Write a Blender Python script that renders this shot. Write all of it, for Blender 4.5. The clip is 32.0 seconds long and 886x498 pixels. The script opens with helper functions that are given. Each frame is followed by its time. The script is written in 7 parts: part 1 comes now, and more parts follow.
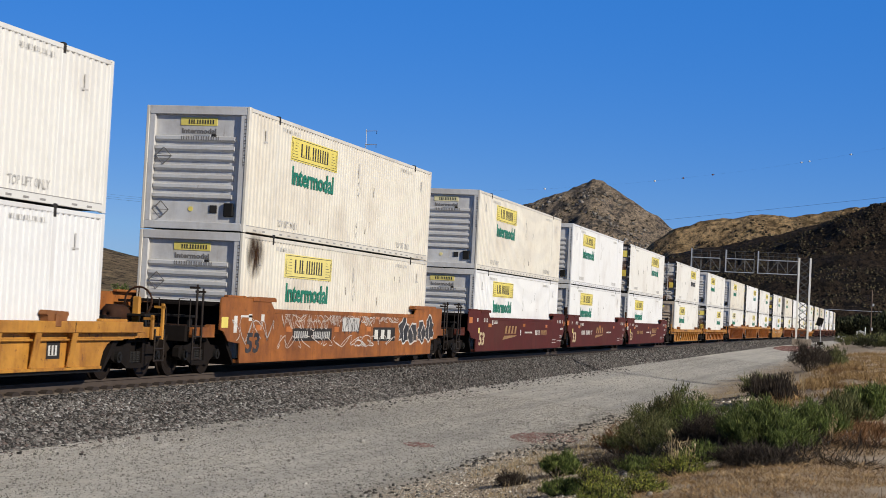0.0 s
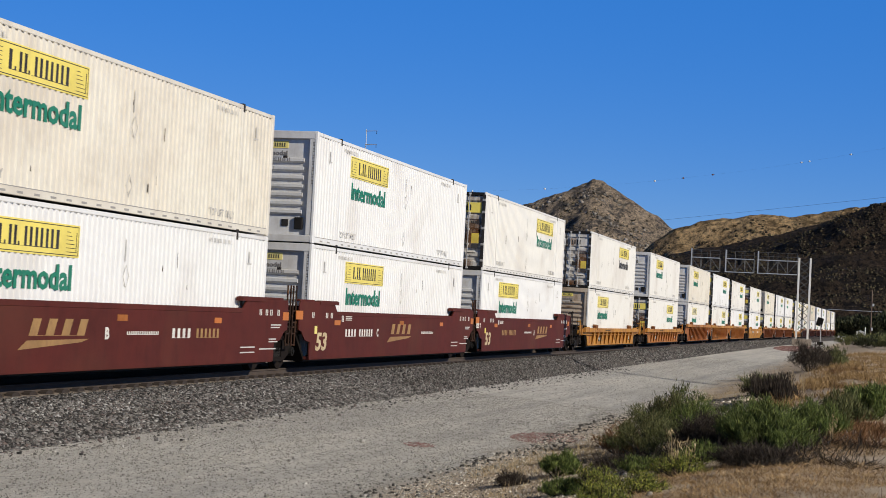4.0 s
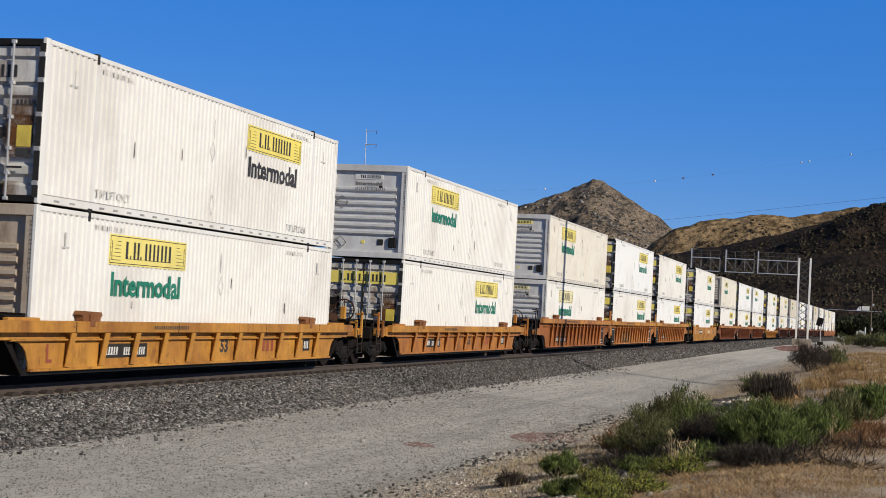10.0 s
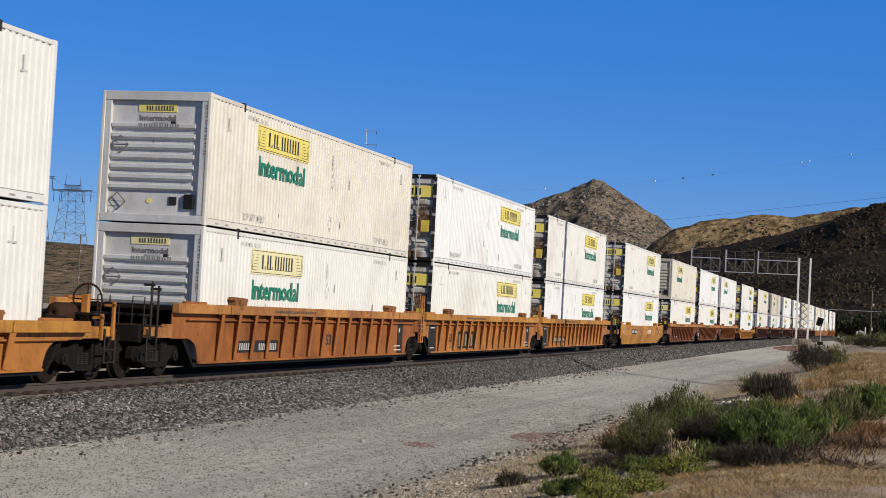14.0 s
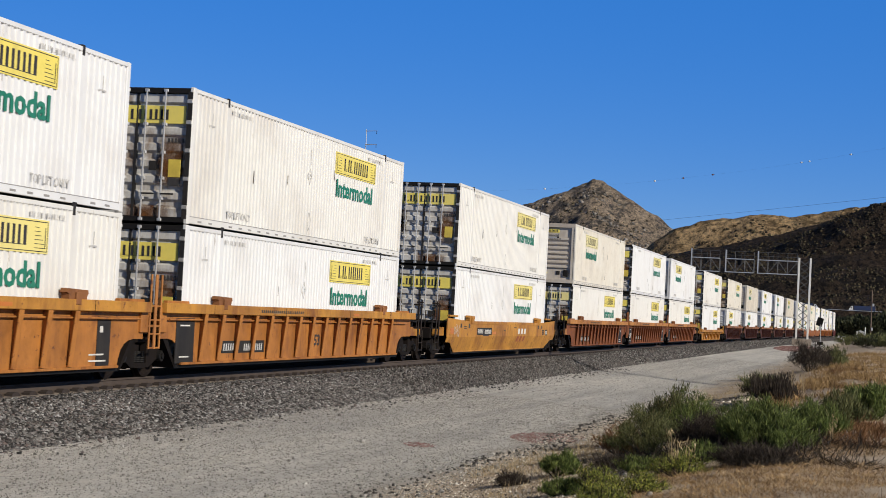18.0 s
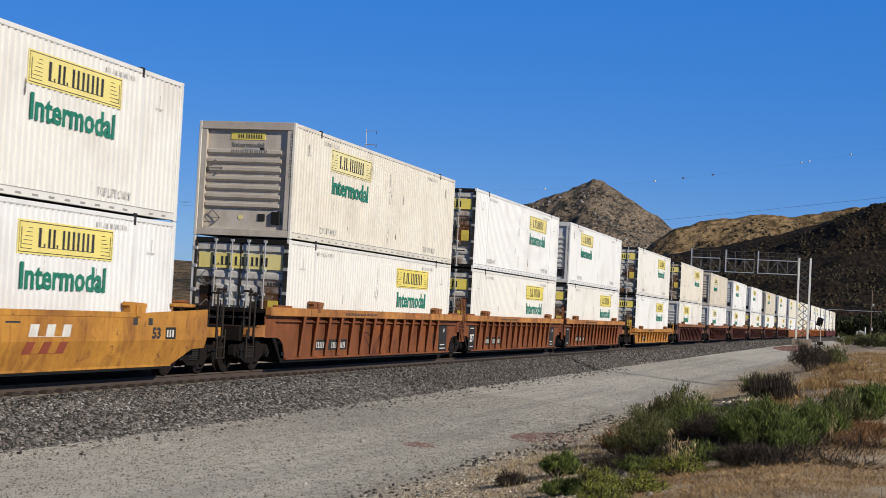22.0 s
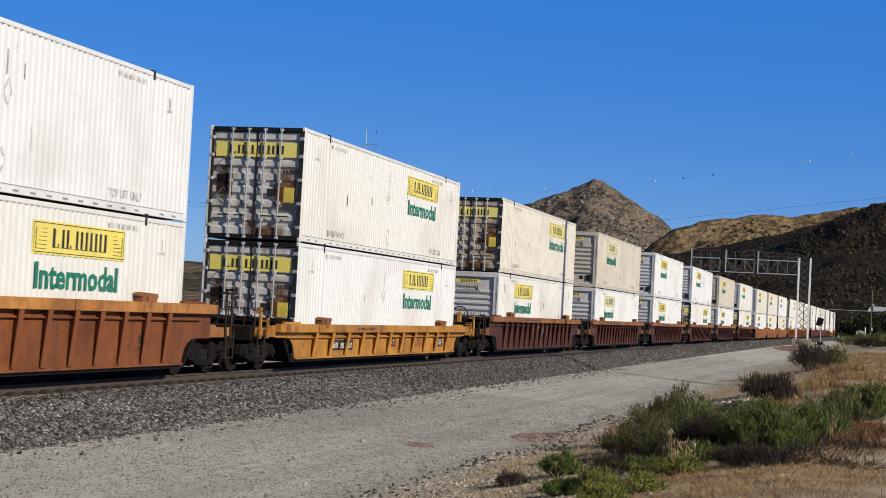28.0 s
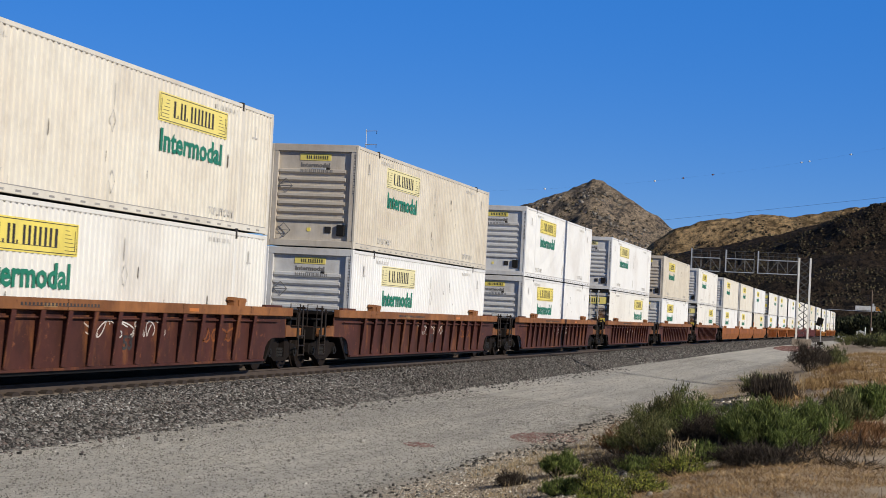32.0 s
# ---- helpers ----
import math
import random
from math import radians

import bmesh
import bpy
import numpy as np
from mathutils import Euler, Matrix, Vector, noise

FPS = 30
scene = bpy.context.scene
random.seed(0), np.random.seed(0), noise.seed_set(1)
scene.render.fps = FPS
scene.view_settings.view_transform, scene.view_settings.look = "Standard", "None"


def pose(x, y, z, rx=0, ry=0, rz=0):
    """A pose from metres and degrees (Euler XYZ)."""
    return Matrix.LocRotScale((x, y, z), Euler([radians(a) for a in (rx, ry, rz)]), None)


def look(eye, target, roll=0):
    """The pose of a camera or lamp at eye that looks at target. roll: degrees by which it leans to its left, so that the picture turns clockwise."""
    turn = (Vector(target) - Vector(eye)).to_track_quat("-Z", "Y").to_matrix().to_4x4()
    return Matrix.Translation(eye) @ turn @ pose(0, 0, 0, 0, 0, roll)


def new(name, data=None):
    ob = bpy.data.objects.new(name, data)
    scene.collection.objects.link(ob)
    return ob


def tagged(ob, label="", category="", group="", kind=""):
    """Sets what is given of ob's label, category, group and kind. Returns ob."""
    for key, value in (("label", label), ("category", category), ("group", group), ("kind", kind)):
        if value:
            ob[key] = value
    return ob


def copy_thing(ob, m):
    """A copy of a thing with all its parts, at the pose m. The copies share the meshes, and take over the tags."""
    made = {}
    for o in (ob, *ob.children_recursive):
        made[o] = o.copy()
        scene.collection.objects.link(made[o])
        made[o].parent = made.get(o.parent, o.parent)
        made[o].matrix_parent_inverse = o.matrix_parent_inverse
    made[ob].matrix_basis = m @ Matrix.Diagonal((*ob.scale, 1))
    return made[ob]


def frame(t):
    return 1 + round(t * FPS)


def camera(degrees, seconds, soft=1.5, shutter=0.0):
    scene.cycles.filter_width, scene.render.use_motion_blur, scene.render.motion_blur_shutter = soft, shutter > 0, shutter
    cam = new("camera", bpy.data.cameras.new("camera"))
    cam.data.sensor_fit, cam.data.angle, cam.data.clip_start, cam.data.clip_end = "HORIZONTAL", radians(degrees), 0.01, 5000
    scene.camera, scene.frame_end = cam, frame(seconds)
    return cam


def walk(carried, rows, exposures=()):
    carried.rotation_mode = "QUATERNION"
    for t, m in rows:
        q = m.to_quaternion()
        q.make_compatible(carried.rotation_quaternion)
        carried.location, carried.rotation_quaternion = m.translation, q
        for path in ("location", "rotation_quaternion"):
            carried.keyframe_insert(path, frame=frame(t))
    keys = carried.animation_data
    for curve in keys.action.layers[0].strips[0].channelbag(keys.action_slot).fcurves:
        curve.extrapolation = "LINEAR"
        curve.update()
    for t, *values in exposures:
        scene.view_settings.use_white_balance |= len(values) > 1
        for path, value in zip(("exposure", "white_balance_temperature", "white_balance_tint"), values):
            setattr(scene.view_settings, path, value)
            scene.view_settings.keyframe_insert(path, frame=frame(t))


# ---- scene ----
from collections import namedtuple

# ---- camera ----
EYE = Vector((15.437, 0.0, 1.7202))
YAW, PITCH, ROLL = 0.2575, 0.0364, 2.997
cam = camera(29.965, 32.0, soft=0.7, shutter=0.12)
AIM = EYE + Vector((-math.sin(YAW) * math.cos(PITCH), math.cos(YAW) * math.cos(PITCH), math.sin(PITCH)))
VIEW = look(EYE, AIM, ROLL)
walk(cam, [(0.0, VIEW), (32.0, VIEW)], exposures=[(0.0, -0.05), (32.0, -0.05)])

# ---- world and sun ----
SUN_DIR = Vector((-0.90, 0.436, 0.0)).normalized()      # the way the shadows fall
SUN_EL = radians(25.5)
world = bpy.data.worlds.new("world")
scene.world = world
world.use_nodes = True
wn = world.node_tree.nodes
sky = wn.new("ShaderNodeTexSky")
sky.sky_type = "NISHITA"
sky.sun_disc = False
sky.sun_elevation = SUN_EL
sky.sun_rotation = math.atan2(-SUN_DIR.x, -SUN_DIR.y)
sky.air_density, sky.dust_density, sky.ozone_density = 0.8, 0.0, 2.0
deep = wn.new("ShaderNodeHueSaturation")
deep.inputs["Hue"].default_value = 0.527
deep.inputs["Saturation"].default_value = 1.5
deep.inputs["Value"].default_value = 1.6
world.node_tree.links.new(sky.outputs[0], deep.inputs["Color"])
even = wn.new("ShaderNodeMix")          # dry desert air: the blue stays even down to the hills
even.data_type = "RGBA"
even.inputs[0].default_value = 0.6
even.inputs[7].default_value = (0.85, 5.25, 16.2, 1)
world.node_tree.links.new(deep.outputs[0], even.inputs[6])
# overhead the sky is deeper and less blue
up = wn.new("ShaderNodeSeparateXYZ")
world.node_tree.links.new(wn.new("ShaderNodeTexCoord").outputs["Generated"], up.inputs[0])
climb = wn.new("ShaderNodeMapRange")
climb.interpolation_type = "SMOOTHSTEP"
climb.inputs["From Min"].default_value, climb.inputs["From Max"].default_value = 0.2, 0.6
world.node_tree.links.new(up.outputs[2], climb.inputs["Value"])
zenith = wn.new("ShaderNodeHueSaturation")
zenith.inputs["Saturation"].default_value = 0.75
zenith.inputs["Value"].default_value = 0.27
world.node_tree.links.new(sky.outputs[0], zenith.inputs["Color"])
dome = wn.new("ShaderNodeMix")
dome.data_type = "RGBA"
world.node_tree.links.new(climb.outputs[0], dome.inputs[0])
world.node_tree.links.new(even.outputs[2], dome.inputs[6])
world.node_tree.links.new(zenith.outputs[0], dome.inputs[7])
world.node_tree.links.new(dome.outputs[2], wn["Background"].inputs[0])
wn["Background"].inputs[1].default_value = 0.05
sun = new("sun", bpy.data.lights.new("sun", "SUN"))
sun.data.energy, sun.data.angle, sun.data.color = 4.65, radians(0.53), (1.0, 0.93, 0.805)
sun.matrix_world = look((0, 0, 60), Vector((0, 0, 60)) + SUN_DIR * math.cos(SUN_EL) - Vector((0, 0, math.sin(SUN_EL))))


# ---- mesh helper ----
class Mesh:
    """Collects vertices and faces; one instance becomes one mesh."""

    def __init__(self):
        self.v, self.f = [], []

    def add(self, vs, fs):
        n = len(self.v)
        self.v += [tuple(p) for p in vs]
        self.f += [tuple(i + n for i in q) for q in fs]
        return self

    def box(self, x0, x1, y0, y1, z0, z1, b=0.0):
        if b <= 0:
            return self.add([(x, y, z) for x in (x0, x1) for y in (y0, y1) for z in (z0, z1)],
                            [(0, 1, 3, 2), (4, 6, 7, 5), (0, 4, 5, 1), (2, 3, 7, 6), (0, 2, 6, 4), (1, 5, 7, 3)])
        b = min(b, (x1 - x0) * .45, (y1 - y0) * .45, (z1 - z0) * .45)
        bm = bmesh.new()
        bmesh.ops.create_cube(bm, size=1)
        for q in bm.verts:
            q.co = (x0 + (q.co.x + .5) * (x1 - x0), y0 + (q.co.y + .5) * (y1 - y0), z0 + (q.co.z + .5) * (z1 - z0))
        bmesh.ops.bevel(bm, geom=bm.edges[:], offset=b, segments=1, affect="EDGES")
        bm.verts.index_update()
        self.add([q.co[:] for q in bm.verts], [[q.index for q in fc.verts] for fc in bm.faces])
        bm.free()
        return self

    def prism(self, prof, axis, a0, a1):
        """A closed outline (two coordinates each) drawn out along an axis; the outline runs over the other two axes in x, y, z order."""
        n = len(prof)
        def put(p, a):
            return {"x": (a, p[0], p[1]), "y": (p[0], a, p[1]), "z": (p[0], p[1], a)}[axis]
        area = sum(prof[i][0] * prof[(i + 1) % n][1] - prof[(i + 1) % n][0] * prof[i][1] for i in range(n))
        flip = (area > 0) != (axis == "y")
        vs = [put(p, a0) for p in prof] + [put(p, a1) for p in prof]
        fs = [tuple(range(n))[::-1], tuple(range(n, 2 * n))] + [(i, (i + 1) % n, n + (i + 1) % n, n + i) for i in range(n)]
        return self.add(vs, fs if flip else [q[::-1] for q in fs])

    def rod(self, p, q, r, n=8, r2=None, caps=True):
        p, q = Vector(p), Vector(q)
        r2 = r if r2 is None else r2
        d = (q - p).normalized()
        a = d.orthogonal().normalized()
        c = d.cross(a)
        vs = [p + r * (math.cos(2 * math.pi * i / n) * a + math.sin(2 * math.pi * i / n) * c) for i in range(n)]
        vs += [q + r2 * (math.cos(2 * math.pi * i / n) * a + math.sin(2 * math.pi * i / n) * c) for i in range(n)]
        fs = [(i, (i + 1) % n, n + (i + 1) % n, n + i) for i in range(n)]
        if caps:
            fs += [tuple(range(n))[::-1], tuple(range(n, 2 * n))]
        return self.add(vs, fs)

    def tube(self, pts, r, n=6):
        """One bent rod through the points."""
        pts = [Vector(p) for p in pts]
        vs, a = [], None
        for k, p in enumerate(pts):
            d = (pts[min(k + 1, len(pts) - 1)] - pts[max(k - 1, 0)]).normalized()
            a = d.orthogonal() if a is None else a - d * a.dot(d)
            if a.length < 1e-4:
                a = d.orthogonal()
            a = a.normalized()
            c = d.cross(a)
            vs += [p + r * (math.cos(2 * math.pi * i / n) * a + math.sin(2 * math.pi * i / n) * c) for i in range(n)]
        m = len(pts)
        fs = [(k * n + i, k * n + (i + 1) % n, (k + 1) * n + (i + 1) % n, (k + 1) * n + i) for k in range(m - 1) for i in range(n)]
        return self.add(vs, fs + [tuple(range(n))[::-1], tuple(range((m - 1) * n, m * n))])

    def lathe(self, prof, n, axis="x"):
        """A closed ring of (radius, along) pairs spun round an axis."""
        m = len(prof)
        vs = []
        for i in range(n):
            c, s = math.cos(2 * math.pi * i / n), math.sin(2 * math.pi * i / n)
            for r, a in prof:
                vs.append({"x": (a, r * c, r * s), "y": (r * c, a, r * s), "z": (r * c, r * s, a)}[axis])
        fs = [(i * m + j, i * m + (j + 1) % m, ((i + 1) % n) * m + (j + 1) % m, ((i + 1) % n) * m + j) for i in range(n) for j in range(m)]
        return self.add(vs, fs)

    def strip(self, rows):
        """A grid of points, row by row."""
        m = len(rows[0])
        return self.add([p for r in rows for p in r], [(i * m + j, i * m + j + 1, (i + 1) * m + j + 1, (i + 1) * m + j) for i in range(len(rows) - 1) for j in range(m - 1)])

    def data(self, name, mat, smooth=False):
        me = bpy.data.meshes.new(name)
        me.from_pydata(self.v, [], self.f)
        me.materials.append(mat)
        if smooth:
            me.polygons.foreach_set("use_smooth", [True] * len(me.polygons))
        me.update()
        return me


def part(name, mesh, material, parent=None, label="", smooth=False, at=None):
    """One mesh object under a thing or under a part."""
    data = mesh if isinstance(mesh, bpy.types.Mesh) else mesh.data(name, material, smooth)
    ob = new(name, data)
    if parent is not None:
        ob.parent = parent
    if at is not None:
        ob.matrix_basis = at
    if label:
        tagged(ob, label)
    return ob


def thing(name, label, category, group="", kind="", at=None):
    ob = new(name)
    ob.empty_display_size = 0.3
    if at is not None:
        ob.matrix_basis = at
    return tagged(ob, label, category, group, kind)


CACHE = {}


def cached(key, make):
    if key not in CACHE:
        CACHE[key] = make()
    return CACHE[key]


# ---- materials ----
def material(name, color, rough=0.6, metal=0.0, spec=None):
    m = bpy.data.materials.new(name)
    m.use_nodes = True
    b = m.node_tree.nodes["Principled BSDF"]
    b.inputs["Base Color"].default_value = (*color, 1)
    b.inputs["Roughness"].default_value = rough
    b.inputs["Metallic"].default_value = metal
    if spec is not None:
        b.inputs["Specular IOR Level"].default_value = spec
    return m


def ramp_node(nt, fac, stops):
    r = nt.nodes.new("ShaderNodeValToRGB")
    e = r.color_ramp.elements
    while len(e) < len(stops):
        e.new(0.5)
    for el, (pos, col) in zip(e, stops):
        el.position = pos
        el.color = (*col, 1) if len(col) == 3 else col
    nt.links.new(fac, r.inputs[0])
    return r.outputs[0]


def noise_node(nt, scale, detail=4, rough=0.55, stretch=(1, 1, 1), coords="Object", w=0.0):
    tc = nt.nodes.new("ShaderNodeTexCoord")
    mp = nt.nodes.new("ShaderNodeMapping")
    mp.inputs["Scale"].default_value = stretch
    mp.inputs["Location"].default_value = (w, w * 1.7, w * .6)
    nz = nt.nodes.new("ShaderNodeTexNoise")
    nz.inputs["Scale"].default_value = scale
    nz.inputs["Detail"].default_value = detail
    nz.inputs["Roughness"].default_value = rough
    nt.links.new(tc.outputs[coords], mp.inputs[0])
    nt.links.new(mp.outputs[0], nz.inputs[0])
    return nz.outputs[0]


def mix_node(nt, a, b, fac, mode="MIX"):
    x = nt.nodes.new("ShaderNodeMix")
    x.data_type, x.blend_type = "RGBA", mode
    for sock, val in ((x.inputs[0], fac), (x.inputs[6], a), (x.inputs[7], b)):
        if isinstance(val, bpy.types.NodeSocket):
            nt.links.new(val, sock)
        elif isinstance(val, (int, float)):
            sock.default_value = val
        else:
            sock.default_value = (*val, 1)
    return x.outputs[2]


def bump_node(nt, height, strength, dist):
    b = nt.nodes.new("ShaderNodeBump")
    b.inputs["Strength"].default_value = strength
    b.inputs["Distance"].default_value = dist
    nt.links.new(height, b.inputs["Height"])
    return b.outputs[0]


def random_node(nt):
    return nt.nodes.new("ShaderNodeObjectInfo").outputs["Random"]


def scattered(nt, scale, detail, rough, stretch, lo, hi):
    """Noise that lies differently on every object, cut to marks between lo and hi."""
    tc = nt.nodes.new("ShaderNodeTexCoord")
    sc = nt.nodes.new("ShaderNodeVectorMath")
    sc.operation = "MULTIPLY_ADD"
    cm = nt.nodes.new("ShaderNodeCombineXYZ")
    for k, f in enumerate((37.0, 53.0, 11.0)):
        mu = nt.nodes.new("ShaderNodeMath")
        mu.operation = "MULTIPLY"
        mu.inputs[1].default_value = f
        nt.links.new(random_node(nt), mu.inputs[0])
        nt.links.new(mu.outputs[0], cm.inputs[k])
    nt.links.new(tc.outputs["Object"], sc.inputs[0])
    sc.inputs[1].default_value = stretch
    nt.links.new(cm.outputs[0], sc.inputs[2])
    nz = nt.nodes.new("ShaderNodeTexNoise")
    nz.inputs["Scale"].default_value = scale
    nz.inputs["Detail"].default_value = detail
    nz.inputs["Roughness"].default_value = rough
    nt.links.new(sc.outputs[0], nz.inputs[0])
    return ramp_node(nt, nz.outputs[0], [(lo, (0, 0, 0)), (hi, (1, 1, 1))])


def scale_node(nt, value, k):
    mu = nt.nodes.new("ShaderNodeMath")
    mu.operation = "MULTIPLY"
    mu.inputs[1].default_value = k
    nt.links.new(value, mu.inputs[0])
    return mu.outputs[0]


def painted(name, color, dirt, amount=0.5, rough=0.5, streak=True, chips=None, metal=0.0, scuff=None, rust=None):
    """Paint with broad fading, streaks of dirt that run down, and chips."""
    m = material(name, color, rough, metal)
    nt = m.node_tree
    b = nt.nodes["Principled BSDF"]
    broad = ramp_node(nt, noise_node(nt, 0.55, 5, 0.6), [(0.38, (0, 0, 0)), (0.72, (1, 1, 1))])
    col = mix_node(nt, color, dirt, 0.0)
    mul = nt.nodes.new("ShaderNodeMath")
    mul.operation = "MULTIPLY"
    nt.links.new(broad, mul.inputs[0])
    mul.inputs[1].default_value = amount
    nt.links.new(mul.outputs[0], col.node.inputs[0])
    if streak:
        st = ramp_node(nt, noise_node(nt, 3.0, 5, 0.7, (1.4, 1.4, 0.12), w=3.1), [(0.52, (0, 0, 0)), (0.78, (1, 1, 1))])
        mul2 = nt.nodes.new("ShaderNodeMath")
        mul2.operation = "MULTIPLY"
        nt.links.new(st, mul2.inputs[0])
        mul2.inputs[1].default_value = amount
        col = mix_node(nt, col, dirt, mul2.outputs[0])
    mottle = ramp_node(nt, noise_node(nt, 2.3, 7, 0.68, w=1.9), [(0.30, (0.72, 0.70, 0.68)), (0.52, (1, 1, 1)), (0.74, (1.12, 1.10, 1.06))])
    col = mix_node(nt, col, mottle, min(1.0, amount * 1.3), "MULTIPLY")
    if chips is not None:
        ch = ramp_node(nt, noise_node(nt, 5.0, 8, 0.7, w=7.7), [(0.60, (0, 0, 0)), (0.66, (1, 1, 1))])
        col = mix_node(nt, col, chips, ch)
    if scuff is not None:
        col = mix_node(nt, col, scuff, scale_node(nt, scattered(nt, 1.5, 6, 0.72, (2.2, 2.2, 0.22), 0.665, 0.72), 0.75))
        col = mix_node(nt, col, tuple(c * 1.6 for c in scuff), scale_node(nt, scattered(nt, 0.8, 3, 0.5, (.5, .5, .5), 0.52, 0.72), 0.22))
    if rust is not None:
        col = mix_node(nt, col, rust, scale_node(nt, scattered(nt, 1.1, 6, 0.68, (1.2, 1.2, 0.5), 0.54, 0.68), 0.85))
    nt.links.new(col, b.inputs["Base Color"])
    fine = noise_node(nt, 60, 3, 0.6)
    nt.links.new(bump_node(nt, fine, 0.15, 0.004), b.inputs["Normal"])
    return m


WHITES = [painted("white_paint_" + n, c, d, a, 0.45, True, None, 0.0, (0.17, 0.12, 0.08)) for n, c, d, a in (
    ("clean", (0.715, 0.70, 0.665), (0.60, 0.57, 0.49), 0.16),
    ("bright", (0.725, 0.725, 0.725), (0.68, 0.66, 0.60), 0.14),
    ("cream", (0.69, 0.655, 0.575), (0.54, 0.45, 0.35), 0.32),
    ("beige", (0.62, 0.57, 0.48), (0.40, 0.33, 0.24), 0.40))]
GREY_END = painted("pale_end_panel", (0.61, 0.615, 0.62), (0.36, 0.31, 0.25), 0.5, 0.4, True, None, 0.0, (0.16, 0.12, 0.09))
BEIGE_END = painted("beige_end_panel", (0.55, 0.50, 0.43), (0.26, 0.19, 0.13), 0.5, 0.55, True, None, 0.0, (0.10, 0.06, 0.04))
DIRTY_END = painted("dusty_end_panel", (0.50, 0.42, 0.33), (0.18, 0.11, 0.065), 0.7, 0.6, True, None, 0.0, None, (0.13, 0.065, 0.03))
STEEL_ROD = painted("zinc_rod", (0.50, 0.51, 0.52), (0.25, 0.20, 0.15), 0.5, 0.4, False, None, 0.3)
DOOR_GREY = painted("door_panel_grey", (0.60, 0.59, 0.565), (0.22, 0.165, 0.11), 0.5, 0.45, True, None, 0.0, None, (0.17, 0.09, 0.04))
DOOR_TAN = painted("door_panel_stained", (0.50, 0.43, 0.34), (0.20, 0.125, 0.07), 0.7, 0.55, True, None, 0.0, None, (0.12, 0.05, 0.02))
PLACARD = painted("placard_metal", (0.70, 0.70, 0.69), (0.5, 0.47, 0.42), 0.4, 0.5)
# brown end steel darkened: the shade between the cars is in its colour
SHADED_END = painted("sooty_end_frame", (0.050, 0.022, 0.013), (0.015, 0.011, 0.009), 0.9, 0.8, True, (0.15, 0.065, 0.025))
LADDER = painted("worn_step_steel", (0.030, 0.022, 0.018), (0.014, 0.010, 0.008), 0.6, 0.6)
BLACK = painted("black_rubber", (0.02, 0.02, 0.022), (0.06, 0.05, 0.04), 0.5, 0.7)
YELLOW = painted("yellow_sign_paint", (0.80, 0.66, 0.12), (0.64, 0.53, 0.17), 0.4, 0.5)
def fade_some(m, pale):
    """Some of the things in this paint have bleached in the sun."""
    nt = m.node_tree
    sock = nt.nodes["Principled BSDF"].inputs["Base Color"]
    old = sock.links[0].from_socket
    k = ramp_node(nt, random_node(nt), [(0.0, (0, 0, 0)), (0.62, (.05, .05, .05)), (0.84, (.35, .35, .35)), (1.0, (.85, .85, .85))])
    nt.links.new(mix_node(nt, old, pale, k), sock)


fade_some(YELLOW, (0.74, 0.69, 0.46))
CAUTION = painted("yellow_warning_paint", (0.72, 0.56, 0.08), (0.40, 0.27, 0.08), 0.6, 0.5)
INK = painted("black_lettering", (0.03, 0.03, 0.035), (0.12, 0.11, 0.10), 0.5, 0.6)
GREEN = painted("green_lettering", (0.01, 0.17, 0.10), (0.06, 0.22, 0.16), 0.4, 0.5)
GREYINK = painted("faded_lettering", (0.42, 0.41, 0.40), (0.62, 0.60, 0.56), 0.9, 0.6)
SCUFF = painted("dark_scuff", (0.05, 0.038, 0.03), (0.16, 0.13, 0.11), 0.8, 0.8)
SLOT = painted("rail_mark", (0.27, 0.26, 0.25), (0.40, 0.38, 0.35), 0.6, 0.6)
PALEINK = painted("washed_out_lettering", (0.50, 0.49, 0.47), (0.64, 0.62, 0.58), 0.9, 0.6)
PALE = painted("pale_marking", (0.70, 0.68, 0.64), (0.4, 0.36, 0.3), 0.6, 0.6)
GRAFFITI = painted("graffiti_white", (0.62, 0.62, 0.60), (0.42, 0.22, 0.12), 0.6, 0.6)
ORANGE_SQ = painted("orange_reflector", (0.52, 0.16, 0.025), (0.34, 0.12, 0.03), 0.4, 0.4)
